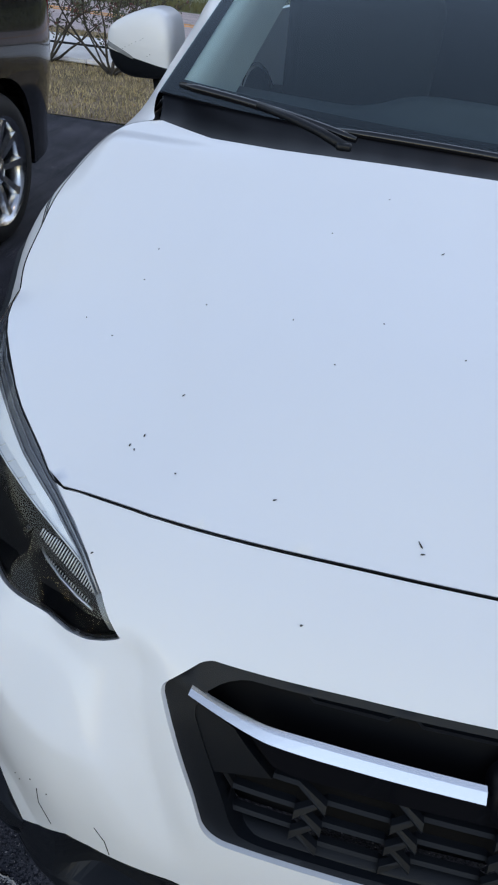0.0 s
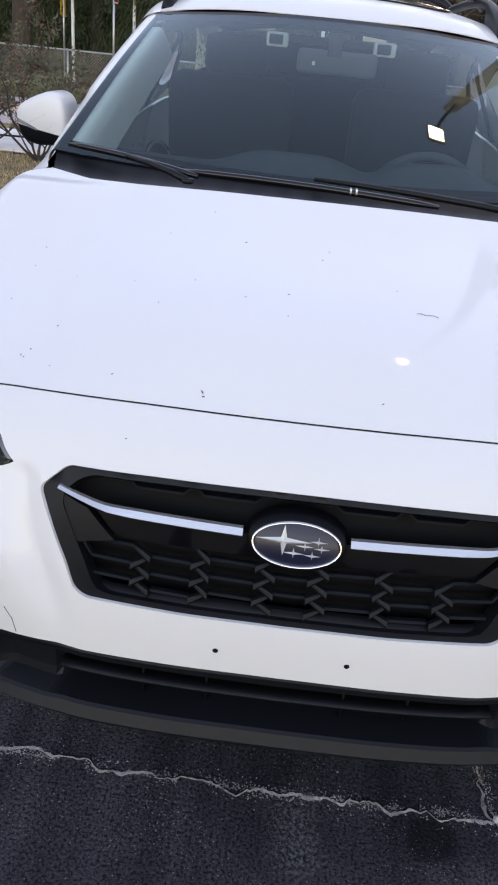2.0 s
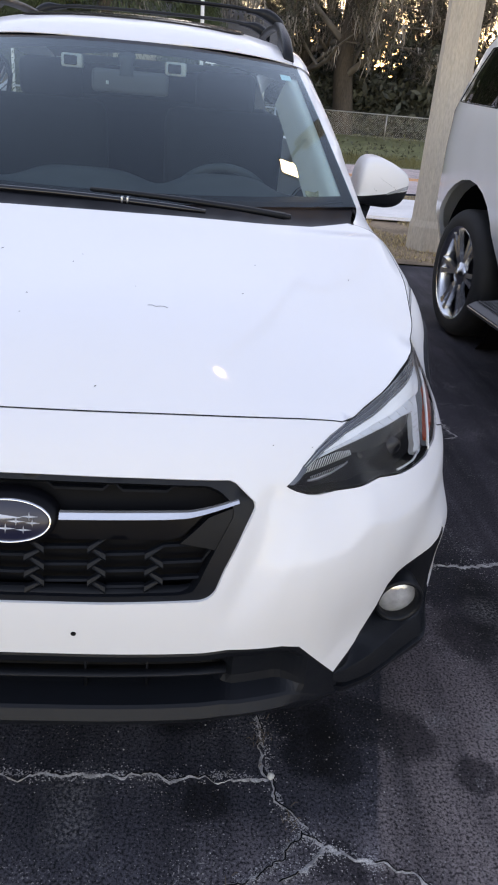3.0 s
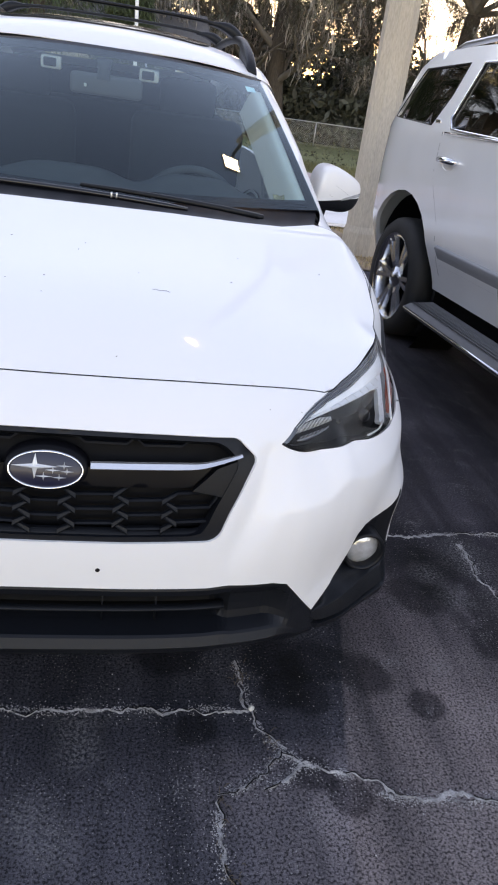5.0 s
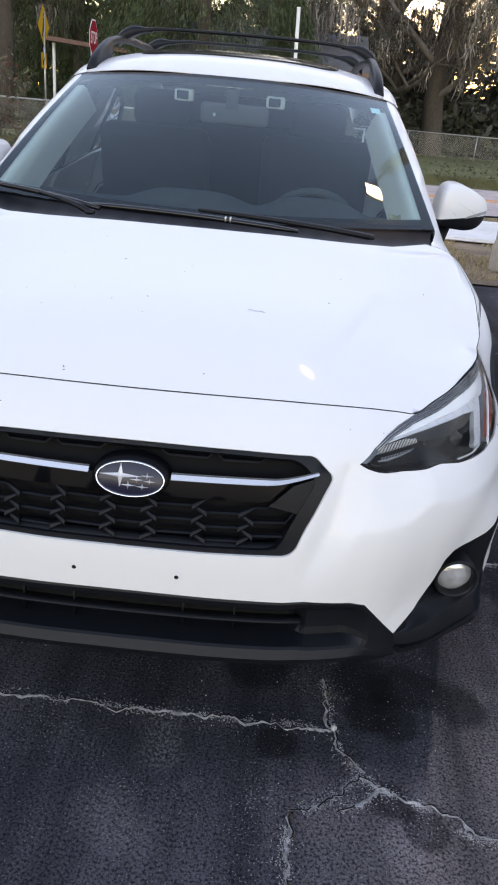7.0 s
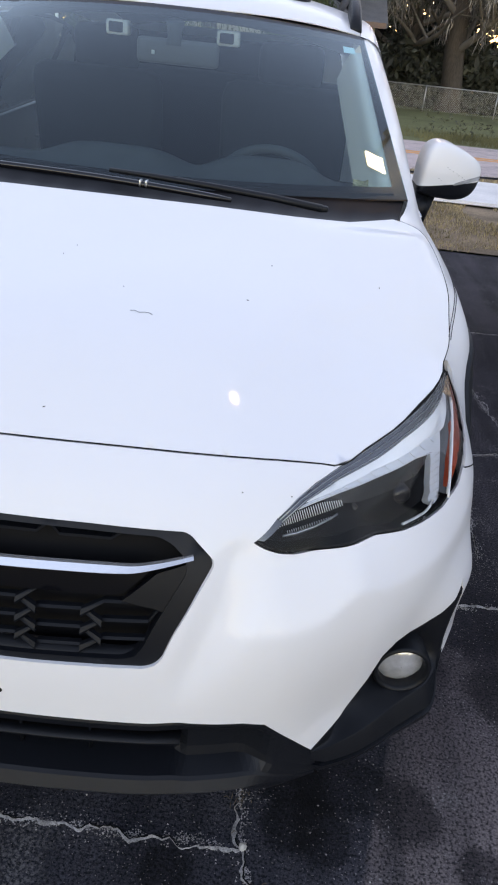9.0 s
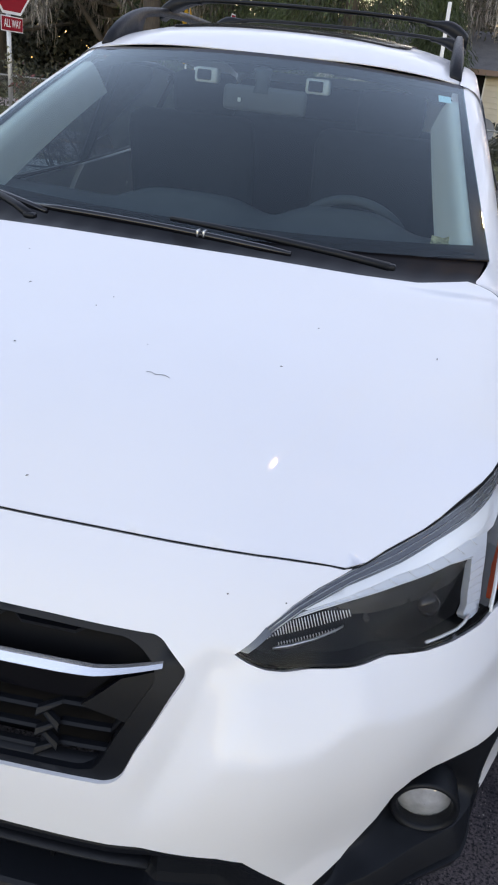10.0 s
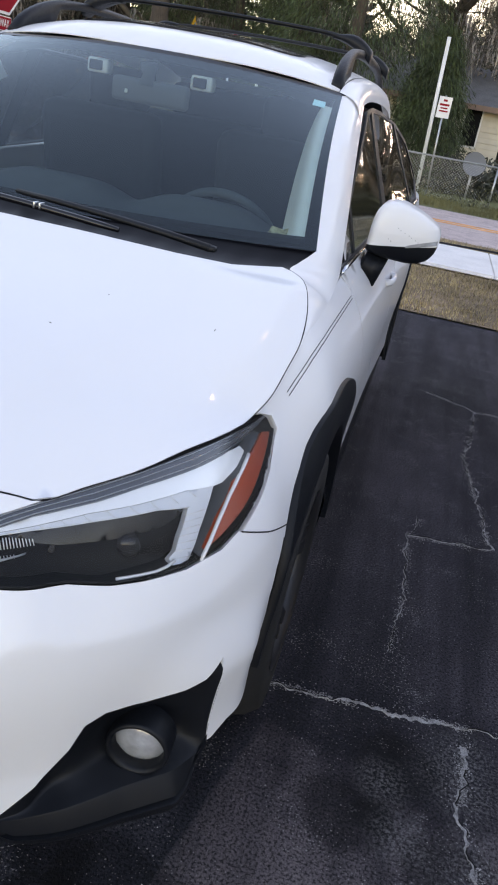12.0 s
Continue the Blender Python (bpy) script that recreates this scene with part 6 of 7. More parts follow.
# ---- neighbouring parked cars ----
def simple_car(name, label, cx, sd, hw, paint, outline, belt, tumble, taper, wheels, wr, rim_r, spokes, panes, glass_mat, seams, handles, roof_run, extra_w=.24, split=True, arch_gap=.05, tuck=.03):
    """A parked car. sd: the side (in x) that faces the open; outline, panes and seams are in (y, z)."""
    c = thing(name, label, "car", at=(cx, 0, 0))
    y0, y1 = min(p[0] for p in outline), max(p[0] for p in outline)
    def off(y, z):
        o = tumble * max(0, z - belt) + tuck * ease(.78, .42, z) + .012 * ease(belt - .25, belt, z)
        d0, d1 = y - y0, y1 - y
        return o + taper * (max(0, 1 - d0 / .75) ** 2 * .9 + max(0, 1 - d1 / .6) ** 2.2)
    def face(s):
        return lambda y, z, o=0.0: (cx + s * (hw - off(y, z) + o), y, z)
    for s in (sd, -sd):
        f = face(s)
        side = panel(outline, f, .045, holes=panes, flange=.03, flip=s < 0)
        bodyside = part("body_side", side, paint, c)
        for pi, p in enumerate(panes):
            g = part("side_window", panel(p, lambda y, z: f(y, z, -.006), .09, flange=0, flip=s < 0), glass_mat, c, "dark side window")
            bm = bmesh.new()
            tube(bm, [f(y, z, .002) for y, z in resample(p, .06) + [p[0]]], .008 if pi < 2 else .004, 6)
            part("window_trim", bm, M_CHROME if s == sd and pi < 2 else M_GLOSSBLACK, g, "narrow window trim")
        if s == sd:
            for sm in seams:
                bm = bmesh.new()
                tube(bm, [f(y, z, -.002) for y, z in resample(sm, .05, False)], .0025, 5)
                part("door_seam", bm, M_DARK, bodyside)
            for y, z in handles:
                bm = bmesh.new()
                tube(bm, [f(y - .11, z, .0), f(y - .09, z + .003, .03), f(y, z + .006, .038), f(y + .09, z + .003, .03), f(y + .11, z, .0)], [.012, .016, .018, .016, .012], 10, squash=1.1)
                part("door_handle", bm, M_CHROME, bodyside, "chrome door handle")
                bm = bmesh.new()
                disc_lathe(bm, [(.062, .002), (.045, -.004), (.0005, -.012)], Matrix.Translation(f(y, z - .012, .0025)) @ pose(0, 0, 0, 0, 0, 0 if s > 0 else 180) @ Matrix.Diagonal((1, 1.4, .65, 1)), 20)
                part("handle_cup", bm, paint, bodyside)
        for yw in wheels:
            wheel(pose(cx + s * (hw - extra_w / 2 - .015), yw, wr, 0, 0, 0 if s > 0 else 180), wr, rim_r, extra_w, spokes, c, split)
            bm = bmesh.new()
            disc_lathe(bm, [(wr + arch_gap, .0), (wr + arch_gap, .30), (.0005, .30)], pose(cx + s * (hw - .11), yw, wr + .02, 0, 0, 180 if s > 0 else 0), 32)
            part("wheel_housing", bm, M_DARK, c)
    f1, f2 = face(sd), face(-sd)
    for nm, run, mt, crown in roof_run:
        bm = bmesh.new()
        def span(i, k):
            y, z = run[i]
            a, b = Vector(f1(y, z)), Vector(f2(y, z))
            p = a + (b - a) * k
            return (p.x, p.y + crown[1] * math.sin(math.pi * k), p.z + crown[0] * math.sin(math.pi * k) ** .7)
        grid_mesh(bm, span, list(range(len(run))), [k / 14 for k in range(15)], flip=sd > 0)
        part(nm, bm, mt, c)
    bm = bmesh.new()
    box(bm, (cx, (y0 + y1) / 2, .42), (hw * 1.6, y1 - y0 - .5, .26), bevel=.05)
    part("underbody", bm, M_DARK, c)
    bm = bmesh.new()
    for y in (y0 + 1.9, y0 + 2.9):
        box(bm, (cx, y, .95), (hw * 1.5, .2, .8), bevel=.06)
    part("seats", bm, M_SEAT, c)
    return c, f1


def arch(cy, r, z0, cz, n=14):
    a0 = math.asin((z0 - cz) / r)
    return [(cy + r * math.cos(a), cz + r * math.sin(a)) for a in [a0 + (math.pi - 2 * a0) * i / n for i in range(n + 1)]]


# silver full-size SUV
OUT = [(-.50, .50), (-.56, .80), (-.48, 1.08), (-.1, 1.15), (.55, 1.20), (.95, 1.24), (1.30, 1.50), (1.62, 1.80), (1.85, 1.855), (2.6, 1.87), (3.6, 1.86), (4.12, 1.835), (4.30, 1.74), (4.48, 1.42), (4.66, 1.25), (4.72, .80), (4.68, .50), (4.60, .46)]
OUT = OUT + arch(3.84, .545, .46, .44) + arch(.78, .54, .46, .44)
PANE = [[(1.30, 1.34), (2.42, 1.365), (2.42, 1.76), (1.90, 1.765), (1.66, 1.68)], [(2.56, 1.368), (3.40, 1.39), (3.46, 1.45), (3.38, 1.765), (2.56, 1.77)], [(3.70, 1.40), (4.38, 1.425), (4.16, 1.735), (3.56, 1.765), (3.60, 1.58)]]
suv, sf = simple_car("silver_suv", "large silver sport utility vehicle parked nose outwards on asphalt", 2.98, -1, 1.03, M_SILVER, OUT, 1.36, .30, .16, (3.84, .78), .405, .295, 6, PANE, M_PRIVACY,
                 [[(3.50, 1.37), (3.47, 1.1), (3.28, .86), (3.20, .56)], [(2.49, 1.80), (2.48, 1.3), (2.44, .56)], [(1.26, 1.28), (1.24, .8), (1.27, .56)]], [(3.30, 1.215), (2.27, 1.20)],
                 [("roof", [(1.62, 1.80), (1.85, 1.855), (2.2, 1.865), (2.6, 1.87), (3.1, 1.868), (3.6, 1.86), (4.12, 1.835), (4.25, 1.79)], M_SILVER, (.045, 0)),
                  ("rear_window", [(4.25, 1.79), (4.30, 1.74), (4.48, 1.42)], M_PRIVACY, (0, .10)), ("tailgate", [(4.48, 1.42), (4.66, 1.25), (4.72, .80), (4.68, .50)], M_SILVER, (0, .10)),
                  ("front_window", [(.95, 1.24), (1.30, 1.50), (1.62, 1.80)], M_SIDEGLASS, (0, -.14)), ("bonnet", [(-.48, 1.08), (-.1, 1.15), (.55, 1.20), (.95, 1.24)], M_SILVER, (.05, 0)),
                  ("front_end", [(-.50, .50), (-.56, .80), (-.48, 1.08)], M_SILVER, (0, -.15))], extra_w=.30, split=True, arch_gap=.14, tuck=.085)
bm = bmesh.new()
rows = []
for y in [1.28 + .1 * i for i in range(20)]:
    x = 2.98 - 1.03
    rows.append([bm.verts.new(p) for p in ((x + .05, y, .40), (x - .10, y, .385), (x - .135, y, .365), (x - .13, y, .335), (x + .02, y, .33))])
for a, b in zip(rows, rows[1:]):
    for k in range(4):
        bm.faces.new((a[k], b[k], b[k + 1], a[k + 1]))
bm.faces.new(rows[0])
bm.faces.new(rows[-1][::-1])
M_BOARD = mat("grey_step_rubber", (.11, .112, .118), rough=.5, spec=.4, var=.15, var_scale=12)
sb = part("running_board", bm, M_BOARD, suv, "grey ribbed running board with a bright edge", smooth=False)
bm = bmesh.new()
tube(bm, [(1.95 - .134, 1.28, .355), (1.95 - .134, 3.18, .355)], .010, 8)
part("bright_edge", bm, M_CHROME, sb)
bm = bmesh.new()
for k in range(5):
    tube(bm, [(1.95 - .085 + .028 * k, 1.3, .394), (1.95 - .085 + .028 * k, 3.16, .394)], .005, 6)
part("tread_rib", bm, M_BOARD, sb)
bm = bmesh.new()
tube(bm, [sf(y, 1.365, .004) for y in (1.25, 2.0, 2.8, 3.45)], .010, 6)
part("belt_trim", bm, M_CHROME, suv)
for s in (-1, 1):
    bm = bmesh.new()
    tube(bm, [(2.98 + s * .74, y, z) for y, z in ((1.85, 1.875), (2.0, 1.925), (2.6, 1.935), (3.5, 1.93), (4.0, 1.90), (4.15, 1.86))], .020, 8)
    part("roof_rail", bm, M_SATIN, suv)
bm = bmesh.new()
box(bm, sf(3.62, 1.425, .003), (.006, .07, .022), bevel=.002)
part("side_badge", bm, M_CHROME, suv)
bm = bmesh.new()
grid_mesh(bm, lambda y, k: sf(y, .63 + .115 * k, float(np.interp(k, [0, .12, .85, .93, 1], [.0, -.006, .018, .016, .0]))), [3.2 - .1 * i for i in range(19)], [0, .12, .5, .85, .93, 1])
part("door_moulding", bm, mat("grey_satin_moulding", (.26, .265, .28), rough=.45, var=.05, var_scale=6), suv, "grey door moulding")

# it stands a little askew, its nose turned away from the white car
SUV_TURN = pose(1.95, 3.84, 0) @ pose(0, 0, 0, 0, 0, 3.5) @ pose(-1.95, -3.84, 0)
suv.matrix_basis = SUV_TURN @ pose(2.98, 0, 0)

# black saloon
OUT = [(-.70, .32), (-.78, .58), (-.66, .78), (.0, .90), (.62, .99), (1.0, 1.15), (1.45, 1.41), (1.8, 1.47), (2.55, 1.465), (3.02, 1.39), (3.52, 1.20), (3.62, 1.175), (3.86, 1.145), (3.98, 1.08), (4.05, .82), (3.99, .50), (3.87, .34)]
OUT = OUT + arch(3.06, .395, .30, .36) + arch(.22, .395, .30, .36)
PANE = [[(.98, 1.03), (1.88, 1.075), (1.88, 1.40), (1.52, 1.375)], [(1.97, 1.08), (3.06, 1.132), (3.17, 1.168), (2.90, 1.345), (2.56, 1.40), (1.97, 1.40)]]
sedan, bf = simple_car("black_saloon", "glossy black saloon car parked beside the white car", -2.87, 1, .93, M_BLACKPAINT, OUT, 1.08, .62, .22, (3.06, .22), .345, .245, 10, PANE, M_PRIVACY,
                   [[(2.74, 1.15), (2.76, .95), (2.62, .70), (2.55, .42)], [(1.92, 1.06), (1.90, .7), (1.88, .40)]], [(2.60, .985), (1.72, .95)],
                   [("roof", [(1.45, 1.41), (1.8, 1.47), (2.55, 1.465), (2.84, 1.425)], M_BLACKPAINT, (.04, 0)), ("rear_window", [(2.84, 1.425), (3.02, 1.39), (3.52, 1.20)], M_GLOSSBLACK, (.02, .05)),
                    ("boot_lid", [(3.52, 1.20), (3.62, 1.175), (3.86, 1.145), (3.98, 1.08)], M_BLACKPAINT, (.02, .03)), ("rear_end", [(3.98, 1.08), (4.05, .82), (3.99, .50), (3.87, .34)], M_BLACKPAINT, (0, .10)),
                    ("front_window", [(.62, .99), (1.0, 1.15), (1.45, 1.41)], M_SIDEGLASS, (0, -.12)), ("bonnet", [(-.66, .78), (.0, .90), (.62, .99)], M_BLACKPAINT, (.05, -.05)), ("front_end", [(-.70, .32), (-.78, .58), (-.66, .78)], M_BLACKPAINT, (0, -.12))], extra_w=.235, split=False)
part("tail_lamp", panel([(3.66, 1.118), (3.96, 1.06), (4.02, .86), (3.955, .74), (3.90, .80), (3.86, .98), (3.66, 1.085)], lambda y, z: bf(y, z, .006), .03, flange=.012), M_RED, sedan, "tall red tail lamp")
bm = bmesh.new()
tube(bm, [bf(y, z, .006) for y, z in ((.30, .40), (1.2, .41), (2.4, .43))], .010, 6)
part("sill_strip", bm, M_CHROME, sedan, "bright sill strip")
bm = bmesh.new()
tube(bm, [bf(y, z, .006) for y, z in ((1.42, 1.39), (1.8, 1.445), (2.60, 1.435), (2.96, 1.355), (3.28, 1.172), (3.16, 1.142), (2.2, 1.10), (1.2, 1.045))], .012, 6)
part("roof_trim", bm, M_CHROME, sedan, "bright window line")

# ---- beyond the parking area ----
M_GALV = mat("galvanised_steel", (.42, .43, .44), rough=.4, metal=.8, var=.15, var_scale=8)
M_POLE = mat("weathered_concrete_pole", (.48, .42, .345), rough=.9, var=.18, var_scale=1.5, grain=.15, grain_scale=70, bump=.3, bump_scale=90, stretch=(1, 1, .25))
M_BARK = mat("grey_brown_bark", (.075, .06, .048), rough=.95, var=.35, var_scale=2, grain=.3, grain_scale=30, bump=.9, bump_scale=25, stretch=(1, 1, .2))
M_TWIG = mat("grey_twigs", (.16, .14, .12), rough=.95, var=.3, var_scale=3)
M_LEAF = leaf_mat("dark_oak_leaves", (.062, .066, .042), .3)
M_CYPRESS = leaf_mat("green_conifer_sprays", (.044, .066, .022), .45)
M_MOSS = leaf_mat("grey_hanging_moss", (.29, .265, .24), .25)
M_SHRUB = leaf_mat("dull_shrub_leaves", (.085, .085, .045), .3)
M_REDLEAF = leaf_mat("reddish_shrub_leaves", (.15, .05, .045), .3)
M_HEDGE = leaf_mat("dark_hedge_leaves", (.046, .050, .036), .35)

# concrete utility pole
bm = bmesh.new()
rows = []
for z, r in ((-.1, .185), (.25, .185), (.32, .168), (3, .158), (9.5, .12)):
    rows.append([bm.verts.new((2.66 + r * math.cos(a) * 1.05, 6.92 + r * math.sin(a), z)) for a in [radians(22.5 + 45 * k) for k in range(8)]])
for a, b in zip(rows, rows[1:]):
    for k in range(8):
        bm.faces.new((a[k], a[(k + 1) % 8], b[(k + 1) % 8], b[k]))
bm.faces.new(rows[-1])
lone("utility_pole", bm, M_POLE, "tall weathered concrete utility pole standing in the verge", "pole", smooth=False)

# street lamp on the pole's arm, lit
lampst = thing("street_lamp", "lit street lamp on a curved arm of the utility pole", "street lamp", at=(2.2, 5.55, 9.0))
bm = bmesh.new()
tube(bm, [(2.62, 6.85, 8.7), (2.5, 6.5, 9.05), (2.35, 6.1, 9.2), (2.23, 5.7, 9.15)], .035, 8)
part("arm", bm, M_GALV, lampst)
bm = bmesh.new()
box(bm, (2.2, 5.55, 9.13), (.30, .50, .12), bevel=.03)
part("head", bm, M_GALV, lampst)
bm = bmesh.new()
box(bm, (2.2, 5.55, 9.05), (.26, .38, .05), bevel=.015)
part("lamp_glass", bm, mat("glowing_lamp_glass", (.9, .85, .7), rough=.3, emit=((1.0, .80, .45), 10.0)), lampst, "glowing yellow lamp glass")

# cable strung low along the pavement
bm = bmesh.new()
tube(bm, [(x, 9.5, .20 + .022 * x + .004 * (x / 3) ** 2) for x in [-7 + i for i in range(16)]], .014, 6)
lone("black_cable", bm, M_PLASTIC, "black cable strung low over the pavement", "cable")

# chain-link fence: a near run before the house, and a far run across the field
def chain_fence(x0, x1, y, h, label):
    fence = thing("chain_link_fence", label, "fence", group="chain-link fences", at=(0, y, 0))
    n = max(2, round((x1 - x0) / 2.8))
    for i in range(n + 1):
        x = x0 + (x1 - x0) * i / n
        bm = bmesh.new()
        tube(bm, [(x, y, -.1), (x, y, h + .03)], .026, 8)
        part("post", bm, M_GALV, fence)
    bm = bmesh.new()
    tube(bm, [(x0, y, h), ((x0 + x1) / 2, y, h), (x1, y, h)], .020, 8)
    part("top_rail", bm, M_GALV, fence)
    verts, faces = [], []
    step, wire = .075, .0026
    for i in range(-int(h / step) - 1, int((x1 - x0) / step) + 1):
        for d in (1, -1):
            xa = x0 + i * step + (0 if d > 0 else h)
            a, b = xa + d * .04, xa + d * h
            if min(a, b) < x0 or max(a, b) > x1:
                continue
            k = len(verts)
            verts += [(a - wire, .0024 * d, .04), (a + wire, .0024 * d, .04), (b + wire, .0024 * d, h), (b - wire, .0024 * d, h)]
            faces.append((k, k + 1, k + 2, k + 3))
    me = bpy.data.meshes.new("wire_mesh")
    me.from_pydata(verts, [], faces)
    me.materials.append(M_GALV)
    wm = new("wire_mesh", me)
    wm.parent = fence
    tagged(wm, kind="stuff")
chain_fence(-11.8, 2.1, 20.1, 1.02, "grey chain-link fence before the house")
chain_fence(2.1, 24.1, 31.5, .92, "grey chain-link fence at the far end of the field")


def leaves(verts, faces, c, r, count, size, rng, droop=0.0, squash=(1, 1, 1)):
    """Adds small leaf quads scattered in a ball."""
    for i in range(count):
        d = Vector((rng.gauss(0, 1), rng.gauss(0, 1), rng.gauss(0, 1))).normalized() * (rng.random() ** .45) * r
        p = Vector(c) + Vector((d.x * squash[0], d.y * squash[1], d.z * squash[2]))
        u = Vector((rng.gauss(0, 1), rng.gauss(0, 1), rng.gauss(0, 1) - droop)).normalized()
        v = u.cross(Vector((rng.gauss(0, 1), rng.gauss(0, 1), rng.gauss(0, 1)))).normalized()
        s = size * rng.uniform(.5, 1.3)
        k = len(verts)
        verts += [tuple(p - u * s), tuple(p + v * s * .38), tuple(p + u * s), tuple(p - v * s * .38)]
        faces.append((k, k + 1, k + 2, k + 3))


def mesh_part(name, verts, faces, material, parent=None, label="", stuff=True):
    me = bpy.data.meshes.new(name)
    me.from_pydata([tuple(v) for v in verts], [], faces)
    me.materials.append(material)
    ob = new(name, me)
    if parent is not None:
        ob.parent = parent
    if label:
        tagged(ob, label)
    return ob


def limb(bm, p, d, length, r, depth, rng, tips, spread=.55):
    n = 5
    pts, rad = [Vector(p)], [r]
    for i in range(n):
        d = (d + Vector((rng.gauss(0, .16), rng.gauss(0, .16), rng.gauss(.03, .12)))).normalized()
        pts.append(pts[-1] + d * length / n)
        rad.append(r * (1 - .62 * (i + 1) / n))
    tube(bm, pts, rad, 6 if r > .05 else 4, cap=False)
    tips += [(q, depth) for q in pts[2:]]
    if depth:
        for k in range(rng.choice((2, 3))):
            j = rng.choice((2, 3, 4, 5))
            nd = (d + Vector((rng.gauss(0, spread), rng.gauss(0, spread), rng.gauss(.05, spread * .6)))).normalized()
            limb(bm, pts[j], nd, length * rng.uniform(.5, .75), rad[j] * .75, depth - 1, rng, tips, spread)


def moss_tree(name, h, seed, leafy, mossy, label, group):
    """A broad tree with bare limbs, leaf clumps and hanging moss, built at the origin."""
    rng = random.Random(seed)
    t = thing(name, label, "tree", group)
    bm = bmesh.new()
    tips = []
    tr = h * .03 + .08
    pts = [Vector((0, 0, -.2))]
    for i in range(5):
        pts.append(pts[-1] + Vector((rng.gauss(0, .12), rng.gauss(0, .12), h * .11)))
    tube(bm, pts, [tr * 1.35, tr * 1.05, tr, tr * .92, tr * .85, tr * .75], 10, cap=False)
    part("trunk", bm, M_BARK, t)
    bm = bmesh.new()
    for i in range(8):
        a = i * 2.4 + rng.uniform(-.4, .4)
        z = rng.choice((2, 3, 4, 5, 5))
        limb(bm, pts[z], Vector((math.cos(a), math.sin(a), rng.uniform(.15, .9))), h * rng.uniform(.35, .55), tr * .36, 3, rng, tips)
    limb(bm, pts[5], Vector((0, 0, 1)), h * .5, tr * .7, 3, rng, tips)
    tagged(part("branchwork", bm, M_TWIG, t), kind="stuff")
    verts, faces = [], []
    for q, d in tips:
        if d <= 1:
            for k in range(14):
                u = Vector((rng.gauss(0, 1), rng.gauss(0, 1), rng.gauss(-.1, .8))).normalized() * rng.uniform(.3, .9)
                e = q + u
                f = e + (u + Vector((rng.gauss(0, .3), rng.gauss(0, .3), rng.gauss(-.1, .3)))) * .6
                s = Vector((-u.y, u.x, .01)).normalized() * .007
                k0 = len(verts)
                verts += [tuple(q - s), tuple(q + s), tuple(e + s * .7), tuple(e - s * .7), tuple(f)]
                faces += [(k0, k0 + 1, k0 + 2, k0 + 3), (k0 + 3, k0 + 2, k0 + 4)]
    tagged(mesh_part("fine_branchwork", verts, faces, M_TWIG, t), kind="stuff")
    verts, faces = [], []
    for q, d in tips:
        if d <= 1 and rng.random() < leafy:
            leaves(verts, faces, q, h * .065, 34, .040 + h * .002, rng)
    if faces:
        tagged(mesh_part("crown", verts, faces, M_LEAF, t), kind="stuff")
    verts, faces = [], []
    for q, d in tips:
        if rng.random() < mossy:
            for k in range(rng.choice((5, 8, 11))):
                ln = rng.uniform(.2, 1.0) * h * .085
                x, y, z = q.x + rng.gauss(0, .10), q.y + rng.gauss(0, .10), q.z + .05
                a, w = rng.uniform(0, 6.3), rng.uniform(.006, .022)
                prev = None
                for j in range(5):
                    u = j / 4
                    ww = w * (1 - u) ** .7 * (1 + .5 * math.sin(j * 2.1 + a)) + .004
                    px, py, pz = x + .10 * u * math.sin(a * 3 + u * 4), y + .08 * u * math.cos(a * 2 + u * 3), z - ln * u
                    k0 = len(verts)
                    verts += [(px - ww * math.cos(a), py - ww * math.sin(a), pz), (px + ww * math.cos(a), py + ww * math.sin(a), pz)]
                    if prev is not None:
                        faces.append((prev, prev + 1, k0 + 1, k0))
                    prev = k0
    if faces:
        tagged(mesh_part("hanging_moss", verts, faces, M_MOSS, t, "grey moss hanging in strands"), kind="stuff")
    return t


WOOD = "moss-hung trees behind the field"
protos = [moss_tree("oak_tree", 9.5, 3, .75, .75, "spreading oak hung with grey moss behind the field", WOOD), moss_tree("oak_tree", 11, 8, .45, .9, "bare-limbed oak with long grey moss behind the field", WOOD),
          moss_tree("oak_tree", 8, 15, .9, .45, "leafy dark oak with some grey moss", WOOD)]
SPOTS = [(6.2, 34, 0, 1.0), (7.4, 39, 1, .95), (4.6, 37, 2, 1.1), (15.5, 38, 0, 1.1), (-1.0, 40, 1, 1.0), (-6.5, 36, 2, 1.0), (-11, 34, 1, 1.0), (-15.5, 37, 0, 1.05), (-20, 34, 1, .95), (-25, 38, 2, 1.1), (-30, 35, 1, 1.05), (20, 35, 2, 1.1), (25, 40, 1, 1.0), (-18, 45, 0, 1.2), (-9, 46, 1, 1.3), (-36, 40, 0, 1.2), (-27, 47, 1, 1.2), (15, 50, 2, 1.1)]
used = set()
for i, (x, y, k, s) in enumerate(SPOTS):
    m = pose(x, y, 0, 0, 0, i * 77) @ Matrix.Scale(s * 1.15, 4)
    if k in used:
        c = copy_thing(protos[k], pose(x, y, 0, 0, 0, i * 77))
        c.scale = (s * 1.15, s * 1.15, s * 1.15)
    else:
        used.add(k)
        protos[k].matrix_basis = m

